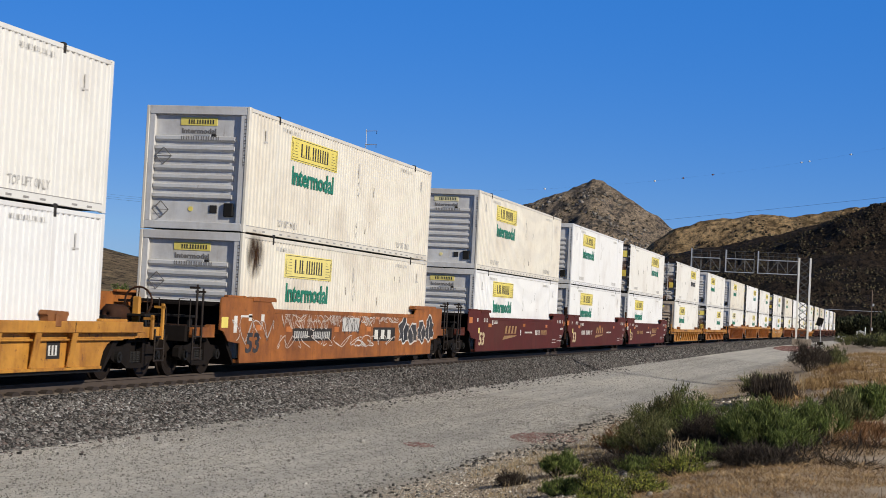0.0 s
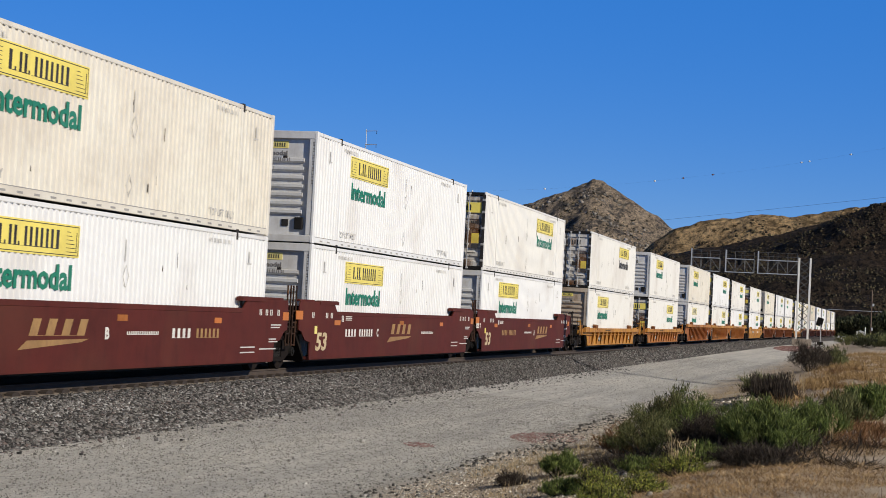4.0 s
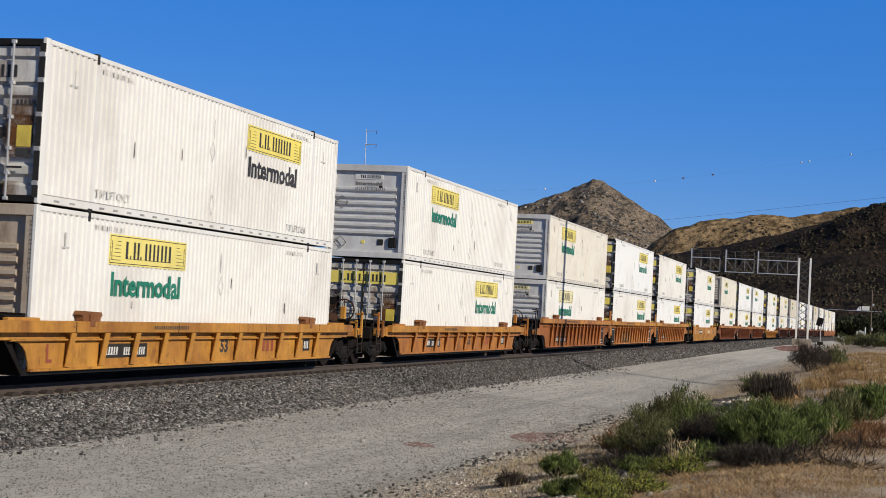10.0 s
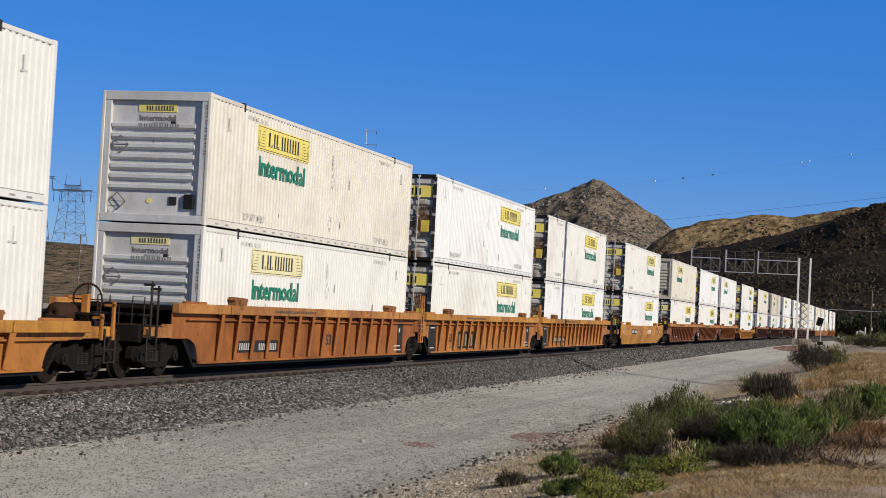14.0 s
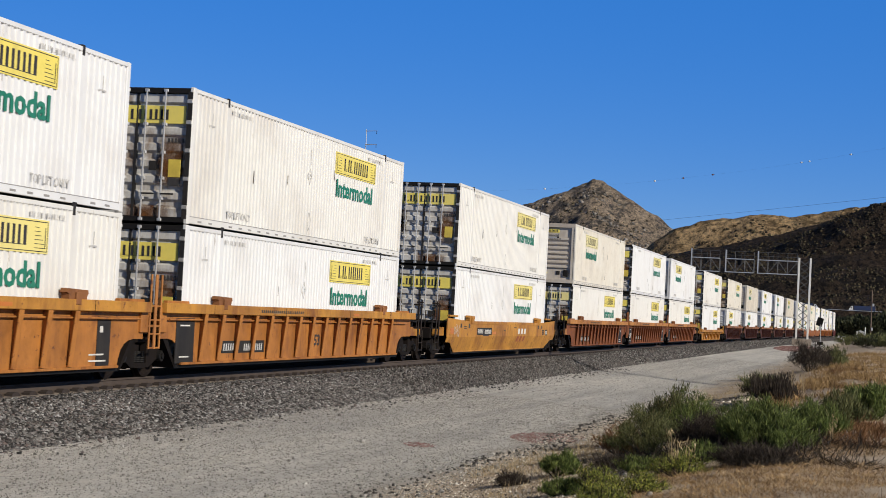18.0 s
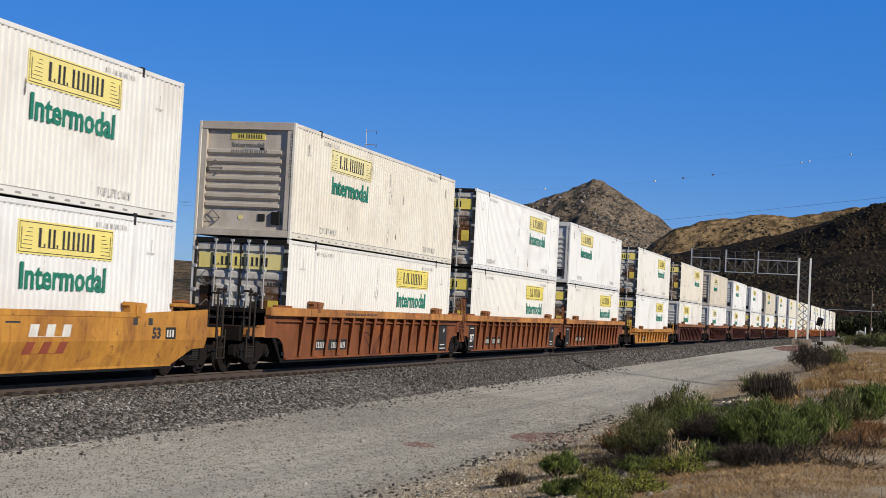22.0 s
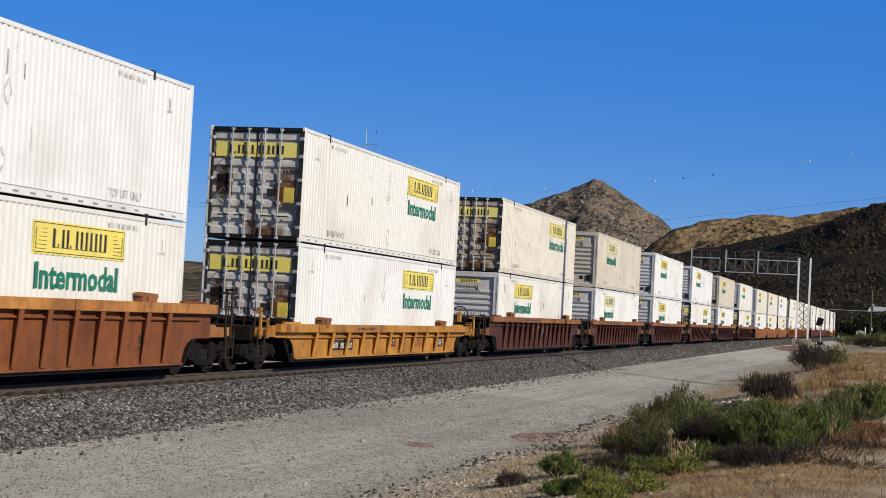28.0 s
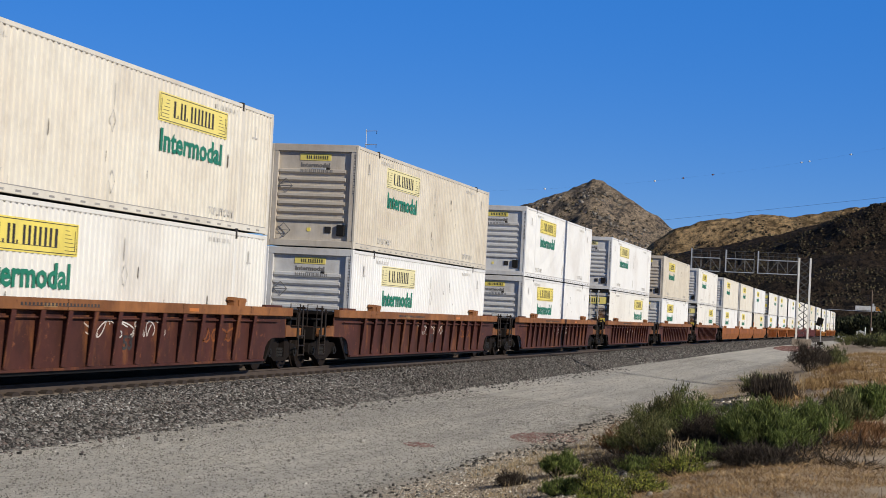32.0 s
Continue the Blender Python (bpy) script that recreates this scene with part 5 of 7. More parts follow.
def corrugated_side(sx):
    m = Mesh()
    z0, z1 = 0.16, 2.81
    for a, b in ((-7.95, -6.17), (-6.02, 6.02), (6.17, 7.95)):
        w = wave(a, b, 0.21, 1.286, 1.258)
        rows = [[(sx * x, y, z0) for y, x in w], [(sx * x, y, z1) for y, x in w]]
        if sx < 0:
            rows = rows[::-1]
        m.strip(rows)
    return m


def rod_mesh(x, s):
    m = Mesh().rod((x, -8.085, .06), (x, -8.085, 2.84), .021, 8)
    for z in (.07, .52, .95, 1.5, 2.1, 2.82):
        m.box(x - .05, x + .05, -8.10, -8.02, z - .035, z + .035, .01)
    return m


def door_leaf(x0, x1):
    prof = [(-8.02, .14)]
    z = .30
    for i in range(7):
        prof += [(-8.02, z), (-7.965, z + .05), (-7.965, z + .16), (-8.02, z + .21)]
        z += .345
    prof += [(-8.02, 2.75), (-7.95, 2.75), (-7.95, .14)]
    return Mesh().prism(prof, "x", x0, x1)


def diamond(y, x, z):
    """An open diamond with a bar across its middle."""
    m = Mesh()
    tips = [(x - .2, z), (x, z - .2), (x + .2, z), (x, z + .2)]
    for (xa, za), (xb, zb) in zip(tips, tips[1:] + tips[:1]):
        m.rod((xa, y, za), (xb, y, zb), .012, 4)
    return m.rod((x - .18, y, z), (x + .18, y, z), .009, 4)


def frame_bars(x0, x1, y0, y1, z0, z1, w):
    """A flat open frame on a face that looks along x."""
    m = Mesh()
    m.box(x0, x1, y0, y1, z0, z0 + w).box(x0, x1, y0, y1, z1 - w, z1)
    m.box(x0, x1, y0, y0 + w, z0 + w, z1 - w).box(x0, x1, y1 - w, y1, z0 + w, z1 - w)
    return m


def door_end(c, white, door_mat, door_sign, near):
    part("door_header", cached("dfr", lambda: Mesh().box(-1.21, 1.21, -8.072, -7.97, 2.76, HH - .02, .008).data("door_header", DARKSTEEL)), DARKSTEEL, c, "dark steel door header")
    part("door_sill", cached("dsl", lambda: Mesh().box(-1.21, 1.21, -8.072, -7.97, .02, .13, .008).data("door_sill", DARKSTEEL)), DARKSTEEL, c, "dark steel door sill")
    for s in (1, -1):
        x0, x1 = (0.012, 1.17) if s > 0 else (-1.17, -0.012)
        d = part("door", cached(("door", s, door_mat.name), lambda: door_leaf(x0, x1).data("door", door_mat)), door_mat, c, "door leaf with deep ribs and lock rods")
        part("edge_seal", cached(("seal", s), lambda: Mesh().box(*((1.165, 1.278) if s > 0 else (-1.222, -1.165)), -8.080, -7.965, .10, 2.80).data("edge_seal", BLACK)), BLACK, d, "black rubber seal")
        for x in (s * .22, s * .66):
            part("lock_rod", cached(("rod", x), lambda: rod_mesh(x, s).data("lock_rod", STEEL_ROD)), STEEL_ROD, d, "upright zinc lock rod")
            if near:
                part("handle", cached(("handle", x), lambda: Mesh().box(min(x, x + s * .30), max(x, x + s * .30), -8.115, -8.095, .60, .635, .006).data("handle", BLACK)), BLACK, d)
        if near:
            part("middle_seal", cached(("mseal", s), lambda: Mesh().box(*((0.0, .03) if s > 0 else (-.03, 0.0)), -8.032, -7.965, .13, 2.76).data("middle_seal", BLACK)), BLACK, d)
            for z in (.35, .95, 1.55, 2.15, 2.6):
                part("hinge", cached(("hinge", s), lambda: Mesh().box(min(s * 1.15, s * 1.285), max(s * 1.15, s * 1.285), -8.094, -8.02, -.045, .045, .012).data("hinge", STEEL_ROD)), STEEL_ROD, d, "", False, pose(0, 0, z))
        sign = YELLOW if door_sign else door_mat
        ban = part("banner", cached(("ban", s, sign.name), lambda: Mesh().box(*((.02, 1.12) if s > 0 else (-1.12, -.02)), -8.034, -8.02, 2.12, 2.50, .003).data("banner", sign)), sign, d, "yellow banner panel" if door_sign else "plain grey banner panel")
        half = NAME_DOOR[:6] if s < 0 else NAME_DOOR[6:]
        w = sum(a + g for a, _, g in half)
        tagged(part("banner_bar", cached(("bbars", s), lambda: emblem(0, half).data("banner_bar", INK)), INK, ban, "", False, pose(.04 if s > 0 else -.02 - w, -8.038, 2.20) @ FRONT), kind="stuff")
    part("caution_plate", cached("caution", lambda: Mesh().box(.78, 1.06, -8.034, -8.015, .98, 1.36, .004).data("caution_plate", CAUTION)), CAUTION, c, "yellow warning plate")
    if near:
        part("caution_band", cached("cband", lambda: Mesh().box(.79, 1.05, -8.038, -8.015, .80, .96, .002).data("caution_band", INK)), INK, c)
        part("rust_plate", cached("rplate", lambda: Mesh().box(-1.05, -.74, -8.034, -8.015, 1.44, 1.66, .004).data("rust_plate", SHADED_GRIME)), SHADED_GRIME, c)
        part("black_square", cached("bsq", lambda: Mesh().box(.33, .50, -8.030, -8.015, 1.12, 1.32, .004).data("black_square", BLACK)), BLACK, c)
        part("rust_stain", cached("rstain", lambda: Mesh().box(-.30, .30, -.002, .002, -.64, .64).data("rust_stain", RUSTRUN)), RUSTRUN, c, "brown rust stain run down the door", False, pose(.80, -8.027, 1.36))
        part("rust_stain", cached("rstain2", lambda: Mesh().box(-.22, .22, -.002, .002, -.40, .40).data("rust_stain", STAIN)), STAIN, c, "dark stain on the door", False, pose(-.84, -8.027, 1.50))
        part("door_foot_stain", cached("fstain", lambda: Mesh().box(-1.1, 1.1, -.002, .002, -.14, .14).data("door_foot_stain", RUSTRUN)), RUSTRUN, c, "rusty stain along the foot of the doors", False, pose(.3, -8.025, .24))
        for z in (1.90, 1.12):
            part("door_placard", cached(("dpl", z), lambda: diamond(-8.028, -.86, z).data("door_placard", DIMINK)), DIMINK, c)
        tagged(part("door_number", cached("dnum", lambda: emblem(0, [(.05, .09, .03)] * 6).data("door_number", INK)), INK, c, "", False, pose(.74, -8.036, 1.72) @ FRONT), kind="stuff")


def front_end(c, end_mat, near, plain):
    wall = part("front_wall", cached(("fw", end_mat.name), lambda: Mesh().box(-1.22, 1.22, 7.93, 7.96, .15, 2.80).data("front_wall", end_mat)), end_mat, c, "grey ribbed end wall")
    part("end_header", cached(("eh", end_mat.name), lambda: Mesh().box(-1.215, 1.215, 7.96, 8.072, 2.70, HH, .01).data("end_header", end_mat)), end_mat, c)
    part("end_sill", cached(("es", end_mat.name), lambda: Mesh().box(-1.215, 1.215, 7.96, 8.072, .02, .20, .01).data("end_sill", end_mat)), end_mat, c)
    for sx in (1, -1):
        part("end_post", cached(("ep", sx, end_mat.name), lambda: Mesh().box(min(sx * 1.07, sx * 1.214), max(sx * 1.07, sx * 1.214), 7.96, 8.06, .20, 2.70, .01).data("end_post", end_mat)), end_mat, c)
    for i in range(7):
        z = .80 + i * .225
        part("rib", cached(("rib", end_mat.name), lambda: Mesh().prism([(7.962, -.085), (8.045, -.035), (8.045, .035), (7.962, .06)], "x", -.93, 1.05).data("rib", end_mat)), end_mat, wall, "", False, pose(0, 0, z))
    sign = PLACARD if plain else YELLOW
    plate = part("end_sign", cached(("endsign", plain), lambda: Mesh().box(-.46, .46, 7.962, 7.975, 2.45, 2.64, .004).data("end_sign", sign)), sign, c, "small pale sign plate" if plain else "small yellow sign plate")
    if near:
        tagged(part("sign_bar", cached("endbars", lambda: emblem(0, NAME_SMALL).data("sign_bar", INK)), INK, plate, "", False, pose(.26, 7.979, 2.49) @ BACK), kind="stuff")
        tagged(part("number_bar", cached("numbars", lambda: emblem(0, [(.022, .09, .03), (.022, .09, .05)] * 8).data("number_bar", DIMINK)), DIMINK, c, "", False, pose(.40, 8.049, 2.105) @ BACK), kind="stuff")
        for z in (1.72, .46):
            part("placard", cached(("pl", z), lambda: diamond(8.054, .82, z).data("placard", DIMINK)), DIMINK, c, "diamond placard holder")
        part("document_box", cached("docbox", lambda: Mesh().box(-.98, -.74, 7.962, 8.04, .34, .66, .02).data("document_box", DARKSTEEL)), DARKSTEEL, c)
        part("vent", cached("vent", lambda: Mesh().box(-.56, -.38, 7.962, 7.985, .42, .60, .005).data("vent", BLACK)), BLACK, c)
        part("yellow_dot", cached("ydot", lambda: Mesh().rod((.1, 7.96, .5), (.1, 7.972, .5), .06, 10).data("yellow_dot", YELLOW)), YELLOW, c)
        part("document_tube", cached("dtube", lambda: Mesh().box(-.34, .08, 7.962, 8.035, 2.175, 2.245, .02).data("document_tube", STEEL_ROD)), STEEL_ROD, c)
        part("tube_cap", cached("dtcap", lambda: Mesh().box(-.45, -.345, 7.962, 8.035, 2.165, 2.255, .01).data("tube_cap", BLACK)), BLACK, c)
        tagged(part("post_number", cached("pnum", lambda: emblem(0, [(.03, .07, .035), (.03, .07, .07)] * 7).data("post_number", DIMINK)), DIMINK, c, "", False, pose(-1.17, 8.063, 2.62, 0, -90, 0) @ BACK), kind="stuff")
        part("end_word", WORD_SMALL, INK, c, "small black word Intermodal", False, pose(.43, 7.968, 2.27) @ BACK)


def container(white, end_mat, door_mat, ink, door_sign, label, lead, near, plain=False):
    """A 53-foot container: doors at -y, front wall at +y; origin under its middle."""
    c = thing("shipping_container", label, "container", "containers on the train")
    seen = 1 if lead == "D" else -1
    for sx in (1, -1):
        def X(a, b):
            return (min(sx * a, sx * b), max(sx * a, sx * b))
        part("side_panel", cached(("side", sx, white.name), lambda: corrugated_side(sx).data("side_panel", white)), white, c)
        part("top_rail", cached(("tr", sx, white.name), lambda: Mesh().box(*X(1.225, 1.295), -7.95, 7.95, 2.80, HH - .012, .008).data("top_rail", white)), white, c)
        part("bottom_rail", cached(("br", sx, white.name), lambda: Mesh().box(*X(1.21, 1.293), -7.95, 7.95, .022, .165, .006).data("bottom_rail", white)), white, c)
        for y in (-6.095, 6.095):
            part("lifting_post", cached(("lp", sx, y, white.name), lambda: Mesh().box(*X(1.20, 1.294), y - .075, y + .075, .16, 2.80, .012).data("lifting_post", white)), white, c)
            if sx == seen:
                part("lifting_casting", cached(("lc", sx, y), lambda: Mesh().box(*X(1.18, 1.30), y - .06, y + .06, 2.72, 2.922, .012).data("lifting_casting", BLACK)), BLACK, c, "black corner casting")
                if near:
                    part("foot_casting", cached(("fc", sx, y), lambda: Mesh().box(*X(1.18, 1.298), y - .09, y + .09, -.012, .05, .008).data("foot_casting", BLACK)), BLACK, c)
        for y in (-8.0, 8.0):
            part("corner_post", cached(("cp", sx, y, white.name), lambda: Mesh().box(*X(1.215, 1.295), y - .075, y + .075, 0.0, HH, .012).data("corner_post", white)), white, c)
    if near:
        sx = seen
        def X(a, b):
            return (min(sx * a, sx * b), max(sx * a, sx * b))
        def slots():
            m = Mesh()
            for i in range(26):
                y = -7.4 + i * .592
                if abs(abs(y) - 6.095) > .25:
                    m.box(*X(1.28, 1.296), y - .10, y + .10, .06, .10)
            return m.data("slot_band", SLOT)
        tagged(part("slot_band", cached(("slots", sx), slots), SLOT, c), kind="stuff")
        def rivets():
            m = Mesh()
            for i in range(150):
                m.box(*X(1.28, 1.297), -7.85 + i * .105, -7.82 + i * .105, 2.795, 2.815)
            return m.data("rivet_band", GREYINK)
        tagged(part("rivet_band", cached(("rivet_band", sx), rivets), GREYINK, c), kind="stuff")
        part("rail_edge", cached(("redge", sx), lambda: Mesh().box(*X(1.27, 1.2965), -7.9, 7.9, .160, .176).data("rail_edge", SLOT)), SLOT, c)
    part("roof", cached(("roof", white.name), lambda: Mesh().strip([[(1.23, y, 2.835 + (z - 1.27) * 0.4), (-1.23, y, 2.835 + (z - 1.27) * 0.4)] for y, z in wave(-7.95, 7.95, .42, 1.28, 1.25)]).data("roof", white)), white, c)
    part("underframe", cached("under", lambda: Mesh().box(-1.205, 1.205, -7.95, 7.95, .028, .15).data("underframe", DARKSTEEL)), DARKSTEEL, c)
    if lead == "D":
        door_end(c, white, door_mat, door_sign, near)
        part("front_wall", cached(("fw", end_mat.name), lambda: Mesh().box(-1.22, 1.22, 7.93, 7.96, .15, 2.80).data("front_wall", end_mat)), end_mat, c, "plain end wall")
    else:
        front_end(c, end_mat, near, plain)
        part("door", cached(("pd", door_mat.name), lambda: door_leaf(-1.21, 1.21).data("door", door_mat)), door_mat, c)
    # signs on the two sides, near the front wall
    for sx in (1, -1):
        turn = RIGHT if sx > 0 else LEFT
        y0 = 1.57 if sx > 0 else 5.20
        def y_at(a):
            return pose(sx * 1.288, y0 + a * sx, 0)
        def X(a, b):
            return (min(sx * a, sx * b), max(sx * a, sx * b))
        pan = part("sign_panel", cached(("panel", sx), lambda: Mesh().box(*X(1.28, 1.292), 1.57, 5.20, 1.97, 2.56, .003).data("sign_panel", YELLOW)), YELLOW, c, "yellow sign panel with dark bars")
        part("word", WORD_INK if ink else WORD, INK, c, "black word Intermodal" if ink else "green word Intermodal", False, y_at(.12) @ pose(sx * .002, 0, 1.385) @ turn)
        part("name_bar", cached("nbars", lambda: emblem(0, NAME_BARS).data("name_bar", INK)), INK, pan, "", False, y_at(.72) @ pose(sx * .0055, 0, 2.10) @ turn)
        if not near or sx != seen:
            continue
        part("sign_border", cached(("border", sx), lambda: frame_bars(*X(1.285, 1.2945), 1.61, 5.16, 2.0, 2.53, .014).data("sign_border", INK)), INK, pan)
        for k, y in ((-1, 1.87), (1, 4.90)):
            def scroll():
                m = Mesh()
                for j in range(6):
                    m.box(*X(1.285, 1.2945), y - .20 + (.05 * j if k < 0 else 0), y + .20 - (.05 * j if k > 0 else 0), 2.06 + j * .072, 2.071 + j * .072)
                m.box(*X(1.285, 1.2943), y - .012 + k * .18, y + .012 + k * .18, 2.06, 2.43)
                return m.data("scroll", INK)
            tagged(part("scroll", cached(("scroll", sx, k), scroll), INK, pan), kind="stuff")
        for y in ((4.4, -5.9) if sx > 0 else (5.9, -4.4)):
            part("lift_note", LIFT, GREYINK, c, "", False, pose(sx * 1.290, y, .27) @ turn)
        for y in ((4.5, -5.85) if sx > 0 else (5.85, -4.5)):
            tagged(part("number_note", cached("numnote", lambda: emblem(0, [(.028, .09, .04), (.04, .09, .05), (.02, .09, .09)] * 5).data("number_note", PALEINK)), PALEINK, c, "", False, pose(sx * 1.290, y, 2.60) @ turn), kind="stuff")
        def outline():
            m = Mesh()
            for q in range(4):
                t0, t1 = q * math.pi / 2, (q + 1) * math.pi / 2
                m.rod((sx * 1.2875, .13 * math.cos(t0), .22 * math.sin(t0)), (sx * 1.2875, .13 * math.cos(t1), .22 * math.sin(t1)), .007, 4)
            return m.data("placard_outline", GREYINK)
        for y, z in ((-.45, 1.7), (-.35, .55)):
            part("placard_outline", cached(("pout", sx), outline), GREYINK, c, "", False, pose(0, y, z))
        r = random.Random(label + lead + white.name)
        def scuffs():
            m = Mesh()
            for q in range(r.randint(2, 7)):
                y, z, hgt, w = r.uniform(-5.5, 5.5), r.uniform(.4, 2.2), r.uniform(.08, .34), r.uniform(.012, .045)
                m.prism([(y, z), (y + w, z + hgt * .2), (y + w * .8, z + hgt * .9), (y + w * .2, z + hgt)], "x", *X(1.28, 1.2885))
            return m.data("scuff_mark", SCUFF)
        tagged(part("scuff_mark", scuffs(), SCUFF, c, "dark scuffs on the paint"), kind="stuff")
        part("scratch", cached(("scr", sx), lambda: Mesh().box(*X(1.28, 1.2895), -.41, -.39, 2.0, 2.42).data("scratch", GREYINK)), GREYINK, c)
        for y in (6.95, -6.95):
            part("side_note", cached(("snote", sx), lambda: Mesh().box(*X(1.28, 1.2895), -.02, .02, .14, .26).box(*X(1.28, 1.2893), -.012, .012, .0, .14).box(*X(1.28, 1.2895), -.14, .14, -.035, .0).data("side_note", GREYINK)), GREYINK, c, "", False, pose(0, y, 2.22))
    return c


# ---- well cars ----
def spring(m, x, y, z0, z1, r):
    n = 6
    for i in range(n):
        z = z0 + (z1 - z0) * (i + .5) / n
        m.rod((x, y, z - (z1 - z0) / n * .33), (x, y, z + (z1 - z0) / n * .33), r, 10, r * .82, True)


def truck(parent, y):
    """A two-axle bogie under a car."""
    # cross beams added to keep lit ground from showing between the wheels
    b = part("truck", cached("bolster", lambda: Mesh().box(-1.02, 1.02, -.17, .17, .42, .70, .03).rod((0, 0, .70), (0, 0, .88), .22, 14).box(-.66, .66, -.40, -.30, .16, .56, .02).box(-.66, .66, .30, .40, .16, .56, .02).box(-.12, .12, -.5, .5, .14, .40).data("truck", SHADED_GRIME)), SHADED_GRIME, parent, "grimy two-axle bogie", False, pose(0, y, 0))
    for sx in (1, -1):
        def frame_mesh():
            m = Mesh()
            # upper and lower arms with the spring window open between them
            m.prism([(-1.12, .42), (-1.12, .60), (-.98, .66), (-.62, .66), (-.34, .86), (-.27, .86), (-.27, .24), (-.40, .22), (-.78, .40), (-.98, .36)], "x", min(sx * .98, sx * 1.12), max(sx * .98, sx * 1.12))
            m.prism([(.27, .24), (.27, .86), (.34, .86), (.62, .66), (.98, .66), (1.12, .60), (1.12, .42), (.98, .36), (.78, .40), (.40, .22)], "x", min(sx * .98, sx * 1.12), max(sx * .98, sx * 1.12))
            m.box(min(sx * .98, sx * 1.12), max(sx * .98, sx * 1.12), -.268, .268, .74, .86)
            m.box(min(sx * .98, sx * 1.12), max(sx * .98, sx * 1.12), -.268, .268, .22, .32)
            return m.data("sideframe", SHADED_GRIME)
        sf = part("sideframe", cached(("sf", sx), frame_mesh), SHADED_GRIME, b)
        def springs():
            m = Mesh()
            for yy in (-.17, 0, .17):
                spring(m, sx * 1.05, yy, .33, .56, .075)
            return m.data("spring_set", DARKSTEEL)
        tagged(part("spring_set", cached(("spr", sx), springs), DARKSTEEL, b, "coil springs in the bogie frame"), kind="stuff")
        for yy in (-.89, .89):
            part("bearing", cached(("bear", sx, yy), lambda: Mesh().rod((sx * .99, yy, .457), (sx * 1.19, yy, .457), .115, 14).rod((sx * 1.19, yy, .457), (sx * 1.22, yy, .457), .06, 8).data("bearing", DARKSTEEL)), DARKSTEEL, b)
    made = []
    for yy in (-.89, .89):
        def wheels():
            m = Mesh().rod((-.98, 0, 0), (.98, 0, 0), .085, 10)
            for s in (1, -1):
                m.lathe([(.09, s * .71), (.30, s * .735), (.39, s * .69), (.49, s * .675), (.49, s * .70), (.457, s * .72), (.455, s * .825), (.39, s * .825), (.30, s * .785), (.09, s * .83)][::s], 30)
                for k in range(2):
                    a = math.pi * k
                    m.rod((s * .80, .22 * math.cos(a), .22 * math.sin(a)), (s * .83, .22 * math.cos(a), .22 * math.sin(a)), .03, 6)
            return m.data("wheelset", WHEEL)
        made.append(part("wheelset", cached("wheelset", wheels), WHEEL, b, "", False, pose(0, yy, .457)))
    return made


CREASE = .30       # how far the lower side of a sloped car leans in, metre for metre


def tee_rib(z0, z1, half):
    """A tapered stiffener: a thin web on the sheet with a wide outer flange, and a foot."""
    m = Mesh().prism([(1.335, z0), (1.372, z0), (1.474, z1), (1.335, z1)], "y", -.012, .012)
    m.prism([(1.372, z0), (1.388, z0), (1.490, z1), (1.474, z1)], "y", -half, half)
    return m.box(1.334, 1.40, -half * .8, half * .8, z0 - .002, z0 + .03)


